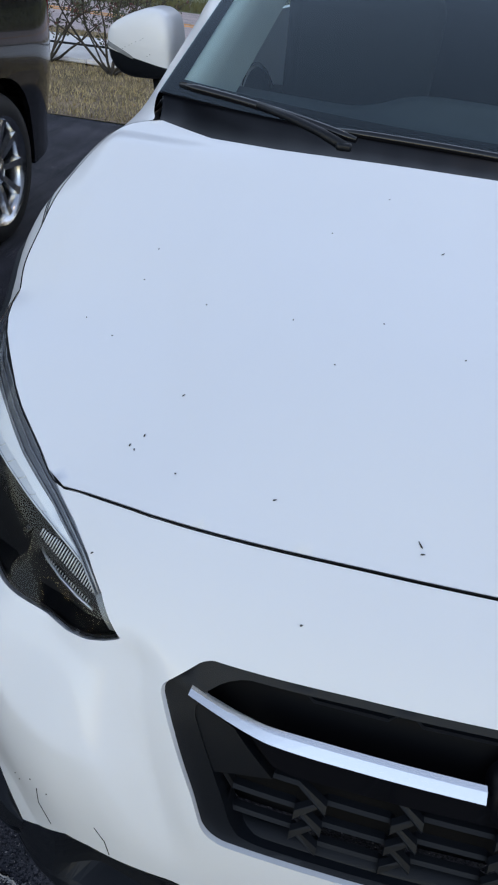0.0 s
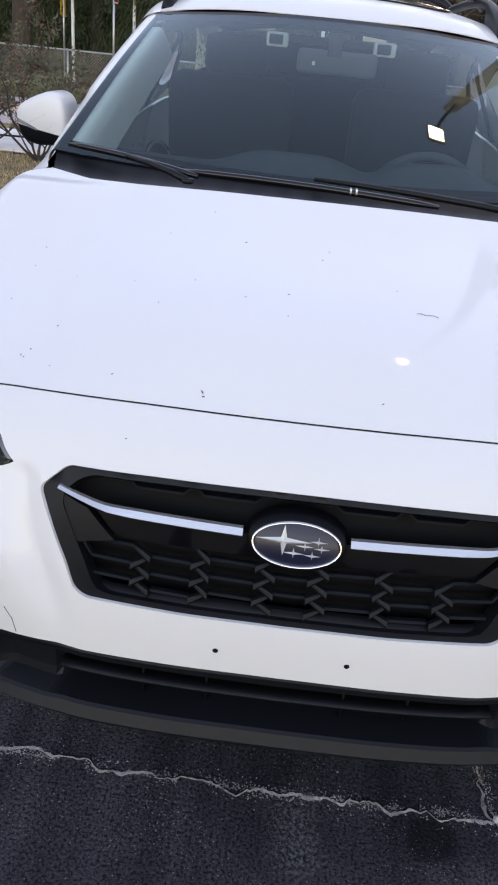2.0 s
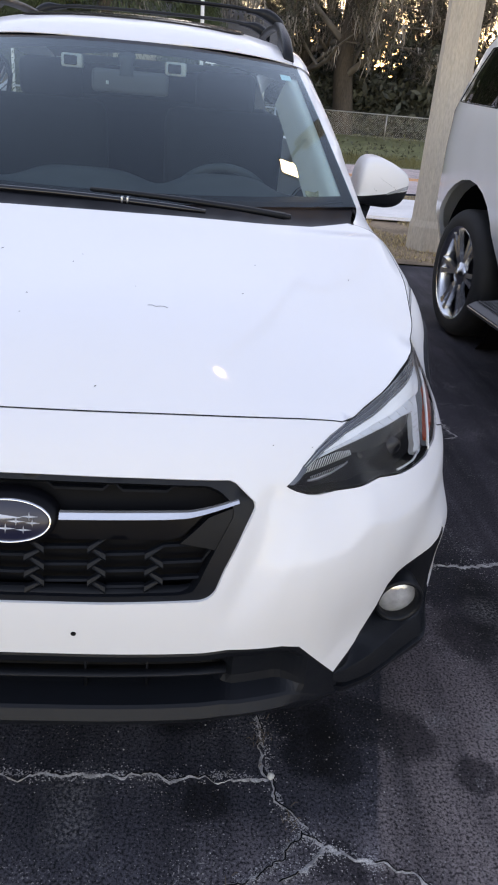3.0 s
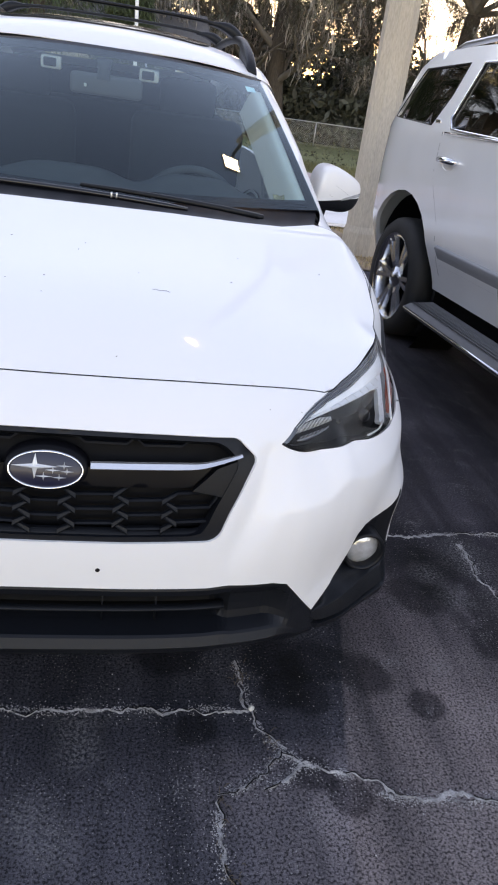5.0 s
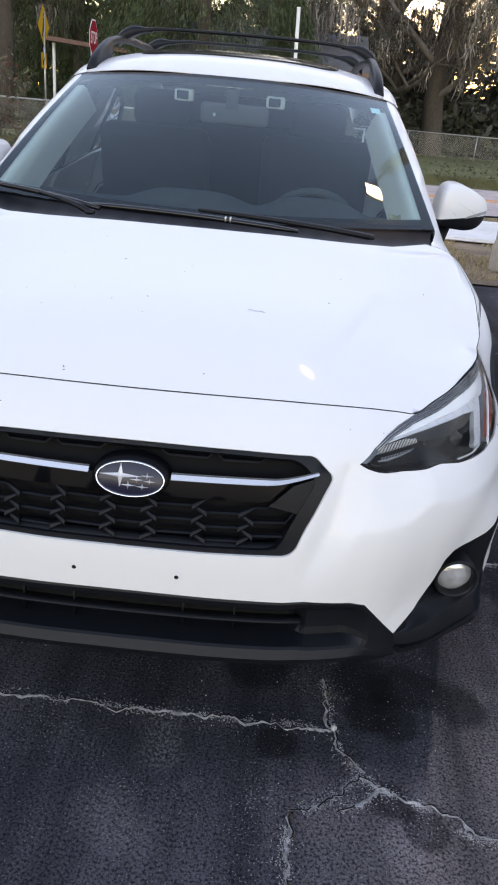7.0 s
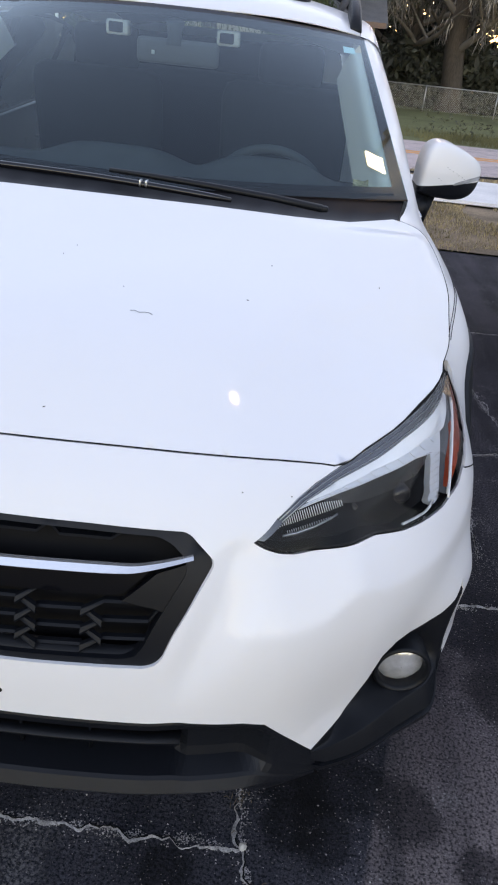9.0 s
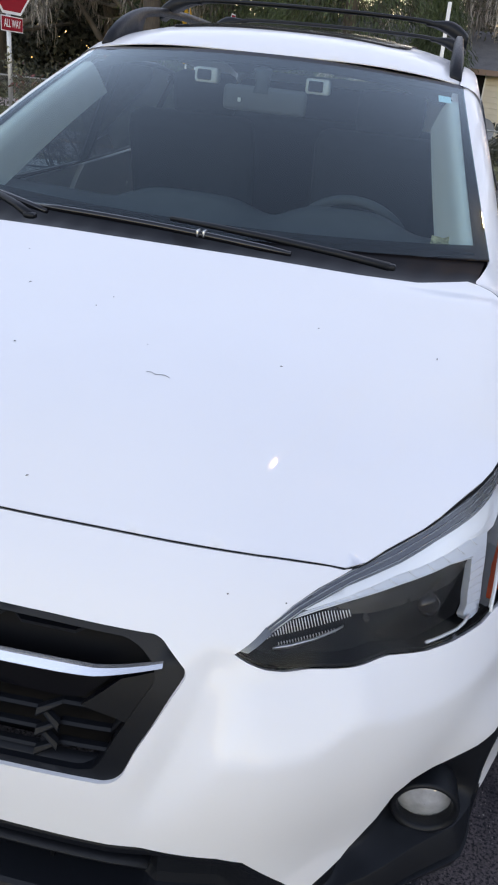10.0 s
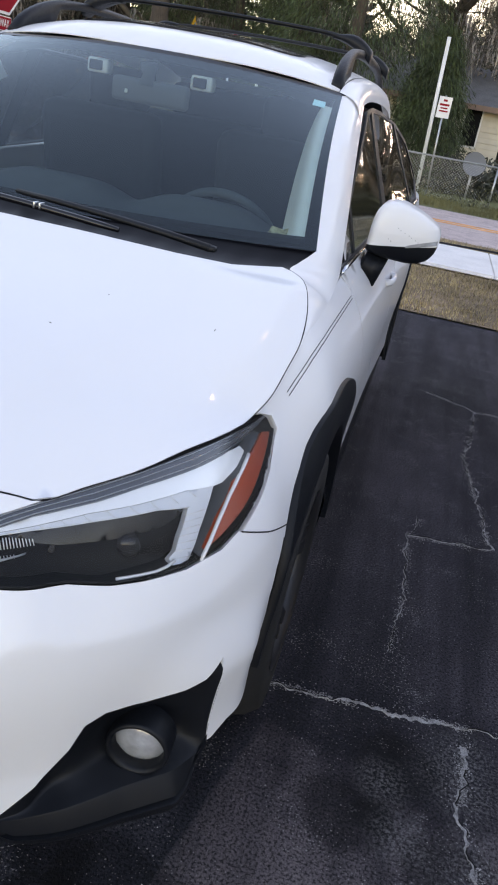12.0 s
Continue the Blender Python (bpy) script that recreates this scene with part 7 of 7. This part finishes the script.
# dark thicket under the trees
def thicket(name, boxes, count, size, material, label, seed):
    rng = random.Random(seed)
    verts, faces = [], []
    for x0, x1, y0, y1, h in boxes:
        for i in range(count):
            x, y = rng.uniform(x0, x1), rng.uniform(y0, y1)
            top = h * (.65 + .5 * noise.noise((x * .35, y * .35, seed)) + .2 * noise.noise((x * 1.5, y * 1.5, seed)))
            leaves(verts, faces, (x, y, rng.uniform(0, max(.3, top))), .45, 7, size, rng)
    ob = mesh_part(name, verts, faces, material)
    return tagged(ob, label, "bushes", kind="stuff")
thicket("undergrowth", [(-45, -24, 38, 42, 8.5), (-24, -10, 37, 41, 8.5), (-10, -3, 38, 42, 6.5), (2, 40, 37, 42, 5.6), (1, 24, 43, 46, 5.0), (2, 14, 34.5, 36.5, 2.6), (-3, 3, 42, 45, 6.0)], 2300, .24, M_HEDGE, "dark undergrowth below the trees", 4)
thicket("clipped_hedge", [(-30, -15, 30.5, 31.5, 1.7)], 700, .11, M_HEDGE, "low dark hedge beside a lane", 6)
thicket("house_bushes", [(.6, 2.4, 23.5, 25.0, .85)], 260, .10, M_HEDGE, "dark bushes below the house wall", 12)
thicket("fence_shrubs", [(3.2, 7.5, 18.9, 19.8, .75), (-3, 2.2, 19.2, 20, .35), (-12.2, -11.2, 19.6, 20.4, 1.0)], 130, .05, M_SHRUB, "scrubby weeds in front of the fence", 9)

def wood_belt(x0, x1, y0, y1, h, count, seed):
    """Distant trees all round, added unseen beside and behind: ragged leaf masses on the ground."""
    rng = random.Random(seed)
    verts, faces = [], []
    for i in range(count):
        x, y = rng.uniform(x0, x1), rng.uniform(y0, y1)
        top = h * (.72 + .45 * noise.noise((x * .13, y * .13, seed)) + .25 * noise.noise((x * .5, y * .5, seed)))
        leaves(verts, faces, (x, y, rng.uniform(0, max(1.5, top))), 1.1, 8, .55, rng)
    tagged(mesh_part("distant_woods", verts, faces, M_LEAF), "dark belt of distant trees, added unseen at the sides and behind", "woods", kind="stuff")
wood_belt(-75, -7, 56, 62, 13.0, 1900, 41)
wood_belt(-7, 75, 56, 62, 8.0, 1500, 45)
wood_belt(-75, 75, -66, -60, 4.5, 1200, 42)
# side belts out of view, added tall to darken the car's flanks
wood_belt(-52, -46, -60, 30, 11.0, 1700, 43)
wood_belt(46, 52, -60, 60, 11.0, 1900, 44)

# lane on the far side
sheet("lane", -26, -13.5, 24, 29.5, .012, M_ROAD, "grey side lane seen past the corner", "road")

# drooping conifer and the house behind it
def conifer(x, y, h, r, seed):
    rng = random.Random(seed)
    t = thing("conifer_tree", "broad green conifer with drooping sprays beside a house", "tree", at=(x, y, 0))
    bm = bmesh.new()
    tube(bm, [(x, y, -.1), (x + .1, y, h * .5), (x, y, h * .95)], [.28, .18, .04], 10)
    part("trunk", bm, M_BARK, t)
    verts, faces = [], []
    for i in range(1500):
        z = h * (rng.random() ** .85) * .97 + .3
        rr = r * max(0, 1 - (z / h) ** 1.6) ** .7 * (.55 + .45 * rng.random()) * (1 + .25 * noise.noise((z * 1.2, i * .01, 2)))
        a = rng.uniform(0, 6.283)
        c = Vector((rr * math.cos(a), rr * math.sin(a), z))
        for k in range(26):
            ln, w = rng.uniform(.06, .18), rng.uniform(.006, .018)
            p = c + Vector((rng.gauss(0, .16), rng.gauss(0, .16), rng.gauss(0, .16)))
            o = Vector((math.cos(a), math.sin(a), 0)) * rng.uniform(.0, .18)
            s = Vector((-math.sin(a + rng.gauss(0, .8)), math.cos(a + rng.gauss(0, .8)), 0)) * w
            q = p + o + Vector((0, 0, -ln))
            k0 = len(verts)
            verts += [tuple(p), tuple(p + o * .6 + s - Vector((0, 0, ln * .45))), tuple(q), tuple(p + o * .6 - s - Vector((0, 0, ln * .45)))]
            faces.append((k0, k0 + 1, k0 + 2, k0 + 3))
    tagged(mesh_part("crown", verts, faces, M_CYPRESS, t), kind="stuff")
    return t
conifer(-2.9, 25.2, 9.5, 3.6, 31)
conifer(-5.2, 28.5, 9.5, 2.4, 33)
conifer(-.1, 25.6, 4.2, 1.35, 34)
conifer(-10.5, 31.0, 8.0, 2.6, 32)
conifer(-5.0, 35.4, 12.0, 3.6, 35)
conifer(-8.2, 30.5, 10.5, 3.0, 36)

M_SIDING = mat("cream_lap_siding", (.60, .54, .44), rough=.7, var=.08, var_scale=3)
M_SHINGLE = mat("grey_roof_shingles", (.135, .135, .14), rough=.95, var=.2, var_scale=2.5, grain=.3, grain_scale=40, random_tint=.25)
house = thing("house", "low cream house with a grey shingle roof behind the trees", "house", at=(-3, 30, 0))
HX0, HX1, HY0, HY1 = -4.0, 2.3, 27.4, 33
bm = bmesh.new()
box(bm, ((HX0 + HX1) / 2, (HY0 + HY1) / 2, 1.3), (HX1 - HX0, HY1 - HY0, 2.6))
hw_ = part("wall", bm, M_SIDING, house, "cream lap-sided wall", smooth=False)
for i in range(15):
    bm = bmesh.new()
    box(bm, ((HX0 + HX1) / 2, HY0 - .006, .09 + .17 * i), (HX1 - HX0, .024, .155), turn=pose(0, 0, 0, -5, 0, 0), bevel=.002)
    part("board", bm, M_SIDING, hw_, smooth=False)
bm = bmesh.new()
box(bm, (1.25, HY0 - .01, 1.95), (.60, .06, 1.25), bevel=.01)
wf = part("window", bm, mat("white_window_frame", (.7, .7, .68), rough=.5), house, "white framed window", smooth=False)
bm = bmesh.new()
box(bm, (1.25, HY0 - .045, 1.95), (.50, .02, 1.12))
part("pane", bm, M_DARK, wf, smooth=False)
bm = bmesh.new()
ridge, eave = 3.95, 2.62
for ya, yb in ((HY0 - .45, 30.2), (HY1 + .45, 30.2)):
    v = [bm.verts.new(p) for p in ((HX0 - .3, ya, eave), (HX1 + .35, ya, eave), (HX1 + .35, yb, ridge), (HX0 - .3, yb, ridge))]
    bm.faces.new(v)
    w = [bm.verts.new((q.co.x, q.co.y, q.co.z - .14)) for q in v]
    bm.faces.new(w[::-1])
    for k in range(4):
        bm.faces.new((v[k], w[k], w[(k + 1) % 4], v[(k + 1) % 4]))
roof_ = part("roof", bm, M_SHINGLE, house, "grey shingle roof", smooth=False)
bm = bmesh.new()
for xg in (HX0, HX1):
    v = [bm.verts.new((xg, y, z)) for y, z in ((HY0, 2.58), (HY1, 2.58), (30.2, 3.85))]
    bm.faces.new(v)
part("gable", bm, M_SIDING, house, smooth=False)
bm = bmesh.new()
box(bm, ((HX0 + HX1) / 2, HY0 - .46, eave - .07), (HX1 - HX0 + .6, .04, .16))
part("fascia", bm, mat("brown_fascia", (.20, .13, .10), rough=.7), house, smooth=False)

# signs
M_SIGNRED = mat("red_sign_face", (.30, .006, .016), rough=.6, spec=.15, var=.05, var_scale=4)
M_SIGNWHITE = mat("white_sign_paint", (.75, .75, .74), rough=.45, var=.04, var_scale=5)
M_SIGNYELLOW = mat("yellow_sign_face", (.72, .38, .012), rough=.45, var=.05, var_scale=5)
M_SIGNBLACK = mat("black_sign_ink", (.015, .015, .015), rough=.5)
def lettering(text, size, m, material, parent, width=None):
    cu = bpy.data.curves.new("lettering", "FONT")
    cu.body, cu.size, cu.align_x, cu.align_y = text, size, "CENTER", "CENTER"
    cu.extrude = .001
    tmp = new("lettering_tmp", cu)
    bpy.context.view_layer.update()
    me = bpy.data.meshes.new_from_object(tmp.evaluated_get(bpy.context.evaluated_depsgraph_get()))
    bpy.data.objects.remove(tmp)
    xs = [v.co.x for v in me.vertices]
    k = width / (max(xs) - min(xs)) if width else 1
    for v in me.vertices:
        v.co.x *= k
        v.co = m @ v.co
    me.materials.clear()
    me.materials.append(material)
    ob = new("lettering", me)
    ob.parent = parent
    return ob
def plate(bm, outline, m, depth=.004):
    top = [bm.verts.new(m @ Vector((a, b, 0))) for a, b in outline]
    low = [bm.verts.new(m @ Vector((a, b, -depth))) for a, b in outline]
    bm.faces.new(top)
    bm.faces.new(low[::-1])
    for k in range(len(top)):
        bm.faces.new((top[k], low[k], low[(k + 1) % len(top)], top[(k + 1) % len(top)]))
def octagon(r):
    return [(r * math.cos(radians(22.5 + 45 * k)) / math.cos(radians(22.5)), r * math.sin(radians(22.5 + 45 * k)) / math.cos(radians(22.5))) for k in range(8)]
def rect(w, h):
    return [(-w / 2, -h / 2), (w / 2, -h / 2), (w / 2, h / 2), (-w / 2, h / 2)]
def upright(x, y, z, yaw):
    """A sign plane that faces -y, turned by yaw degrees."""
    return pose(x, y, z, 0, 0, yaw) @ pose(0, 0, 0, 90, 0, 0)
def post(x, y, top, parent, r=.03, bottom=-.1):
    bm = bmesh.new()
    tube(bm, [(x, y, bottom), (x, y, top)], r, 8)
    part("post", bm, M_GALV, parent, "grey steel post")
def stop_sign(x, y, zc, yaw, r, all_way, label):
    t = thing("stop_sign", label, "road sign", at=(0, 0, 0))
    m = upright(x, y, zc, yaw)
    off = m.to_3x3() @ Vector((0, 0, 1))
    post(x - off.x * .05, y - off.y * .05, zc + r * .9, t, .028)
    bm = bmesh.new()
    plate(bm, octagon(r), m)
    f = part("white_border", bm, M_SIGNWHITE, t, smooth=False)
    bm = bmesh.new()
    plate(bm, octagon(r * .93), m @ Matrix.Translation((0, 0, .004)), .003)
    part("red_face", bm, M_SIGNRED, t, "red octagonal face", smooth=False)
    lettering("STOP", r * .95, m @ Matrix.Translation((0, 0, .006)), M_SIGNWHITE, t, r * 1.45)
    if all_way:
        m2 = upright(x, y, zc - r - .10, yaw)
        bm = bmesh.new()
        plate(bm, rect(.43, .16), m2)
        part("plate_border", bm, M_SIGNWHITE, t, smooth=False)
        bm = bmesh.new()
        plate(bm, rect(.41, .14), m2 @ Matrix.Translation((0, 0, .004)), .003)
        part("plate_face", bm, M_SIGNRED, t, "small red plate", smooth=False)
        lettering("ALL WAY", .12, m2 @ Matrix.Translation((0, 0, .006)), M_SIGNWHITE, t, .33)
    return t
stop_sign(-4.56, 8.49, 2.31, 85, .43, True, "red stop sign with an all-way plate on a steel post")
stop_sign(-4.75, 19.0, 2.5, 90, .40, False, "red stop sign across the road, seen almost edge-on")
ped = thing("crossing_sign", "yellow diamond crossing sign above a small arrow plate", "road sign")
post(-7.2, 23.05, 3.3, ped, .03)
mm = upright(-7.2, 23.0, 2.92, 90)
for k, (w, mt, dz) in enumerate(((.56, M_SIGNBLACK, 0), (.54, M_SIGNYELLOW, .004))):
    bm = bmesh.new()
    plate(bm, [(w, 0), (0, w), (-w, 0), (0, -w)], mm @ Matrix.Translation((0, 0, dz)))
    part("diamond_face", bm, mt, ped, smooth=False)
bm = bmesh.new()
for q in ([(-.06, .20), (.06, .20), (.09, -.02), (.16, -.28), (.07, -.28), (0, -.08), (-.10, -.28), (-.18, -.28), (-.07, .0)], [(-.05, .23), (.05, .23), (.05, .33), (-.05, .33)]):
    plate(bm, q, mm @ Matrix.Translation((0, 0, .009)), .002)
part("plain_mark", bm, M_SIGNBLACK, ped, smooth=False)
mm = upright(-7.2, 23.0, 2.02, 90)
bm = bmesh.new()
plate(bm, rect(.5, .42), mm)
part("arrow_plate", bm, M_SIGNYELLOW, ped, smooth=False)
bm = bmesh.new()
plate(bm, [(.15, .12), (-.05, -.04), (-.01, -.09), (-.17, -.13), (-.14, .03), (-.10, -.01), (.10, .16)], mm @ Matrix.Translation((0, 0, .006)), .002)
part("arrow", bm, M_SIGNBLACK, ped, smooth=False)
park = thing("parking_sign", "white parking sign on a leaning steel post", "road sign")
bm = bmesh.new()
tube(bm, [(.50, 21, -.1), (.40, 21, 2.45)], .025, 8)
part("post", bm, M_GALV, park)
mm = upright(.415, 20.96, 2.17, 0)
bm = bmesh.new()
plate(bm, rect(.33, .50), mm)
part("face", bm, M_SIGNWHITE, park, smooth=False)
bm = bmesh.new()
for dz, w, h in ((.16, .10, .05), (.06, .24, .05), (-.02, .18, .035), (-.09, .22, .035)):
    plate(bm, rect(w, h), mm @ Matrix.Translation((0, dz, .004)), .002)
part("red_bars", bm, M_SIGNRED, park, smooth=False)
tall = thing("steel_post", "tall plain steel post by the fence", "post")
bm = bmesh.new()
tube(bm, [(.20, 22, -.1), (.08, 22, 3.85)], .05, 8)
part("post", bm, M_SIGNWHITE, tall)
dish = thing("satellite_dish", "grey satellite dish on a short post", "dish")
bm = bmesh.new()
tube(bm, [(1.55, 22.6, -.1), (1.55, 22.6, .85)], .03, 8)
part("post", bm, M_GALV, dish)
bm = bmesh.new()
disc_lathe(bm, [(.32, .06), (.22, .02), (.0005, 0)], Matrix.Translation((1.55, 22.5, .95)) @ Vector((.2, -1, .2)).to_track_quat("X", "Z").to_matrix().to_4x4(), 24)
part("reflector", bm, mat("dull_grey_dish", (.16, .17, .19), rough=.6), dish)
shel = thing("bus_shelter", "brown beam on white posts beside the crossing", "shelter")
bm = bmesh.new()
box(bm, (-6.4, 25.0, 2.62), (2.6, .8, .12), turn=pose(0, 0, 0, 0, 4, 0))
part("beam", bm, mat("brown_wood", (.16, .09, .07), rough=.8, var=.2, var_scale=5), shel, smooth=False)
for x in (-7.5, -5.6):
    bm = bmesh.new()
    tube(bm, [(x, 25, -.1), (x, 25, 2.6)], .05, 8)
    part("post", bm, M_SIGNWHITE, shel)
# tall palm across the road
palm = thing("palm_tree", "tall palm with a straight brown trunk across the road", "tree", at=(-9, 24.6, 0))
bm = bmesh.new()
tube(bm, [(-9.0, 24.6, -.2), (-8.9, 24.6, 3), (-9.1, 24.7, 7.5), (-9.1, 24.7, 8.6)], [.33, .27, .24, .22], 14)
part("trunk", bm, M_BARK, palm)
rng = random.Random(61)
for i in range(34):
    a, lift, ln = i * 2.399 + rng.uniform(-.2, .2), rng.uniform(-.5, 1.2), rng.uniform(2.3, 3.2)
    out, side = Vector((math.cos(a), math.sin(a), 0)), Vector((-math.sin(a), math.cos(a), 0))
    rib = [Vector((-9.1, 24.7, 8.55)) + out * ln * math.cos(lift * .5) * u + Vector((0, 0, ln * (math.sin(lift) * u - (.55 + .25 * math.cos(lift)) * u * u))) for u in [k / 10 for k in range(11)]]
    verts, faces = [], []
    for p, q in zip(rib, rib[1:]):
        k0 = len(verts)
        verts += [p - side * .02, p + side * .02, q + side * .015, q - side * .015]
        faces.append((k0, k0 + 1, k0 + 2, k0 + 3))
    for k in range(6, 60):
        u = k / 60 * 10
        p = rib[int(u)].lerp(rib[min(10, int(u) + 1)], u - int(u))
        for sg in (1, -1):
            w = .62 * math.sin(math.pi * (.12 + .82 * k / 60)) * rng.uniform(.85, 1.1)
            tip = p + side * sg * w * .86 + out * w * .5 - Vector((0, 0, w * rng.uniform(.25, .5)))
            k0 = len(verts)
            verts += [p - out * .018, p + out * .018, tip]
            faces.append((k0, k0 + 1, k0 + 2))
    frond = mesh_part("frond", [v - Vector((-9, 24.6, 0)) for v in verts], faces, M_CYPRESS, palm)

# shrub on the verge
def shrub(x, y, h, r, seed):
    rng = random.Random(seed)
    t = thing("verge_shrub", "straggly shrub with dull green and reddish leaves", "shrub", at=(x, y, 0))
    bm = bmesh.new()
    tips = []
    for i in range(9):
        a = i * .7 + rng.uniform(-.2, .2)
        limb(bm, Vector((x, y, .0)), Vector((math.cos(a) * .8, math.sin(a) * .8, rng.uniform(.5, 1.2))), h * rng.uniform(.6, .85), .016, 2, rng, tips, .5)
    tagged(part("stemwork", bm, M_BARK, t), kind="stuff")
    for nm, mt, lo, hi, cnt in (("leaves", M_SHRUB, 0, .75, 12), ("red_leaves", M_REDLEAF, .72, 1, 7)):
        verts, faces = [], []
        for q, d in tips:
            if d <= 1 and lo <= rng.random() <= hi:
                leaves(verts, faces, q - Vector((x, y, 0)), .10, cnt, .026, rng)
        tagged(mesh_part(nm, verts, faces, mt, t), kind="stuff")
shrub(-3.15, 8.3, 1.35, .8, 41)
shrub(-4.0, 8.6, 1.15, .7, 42)
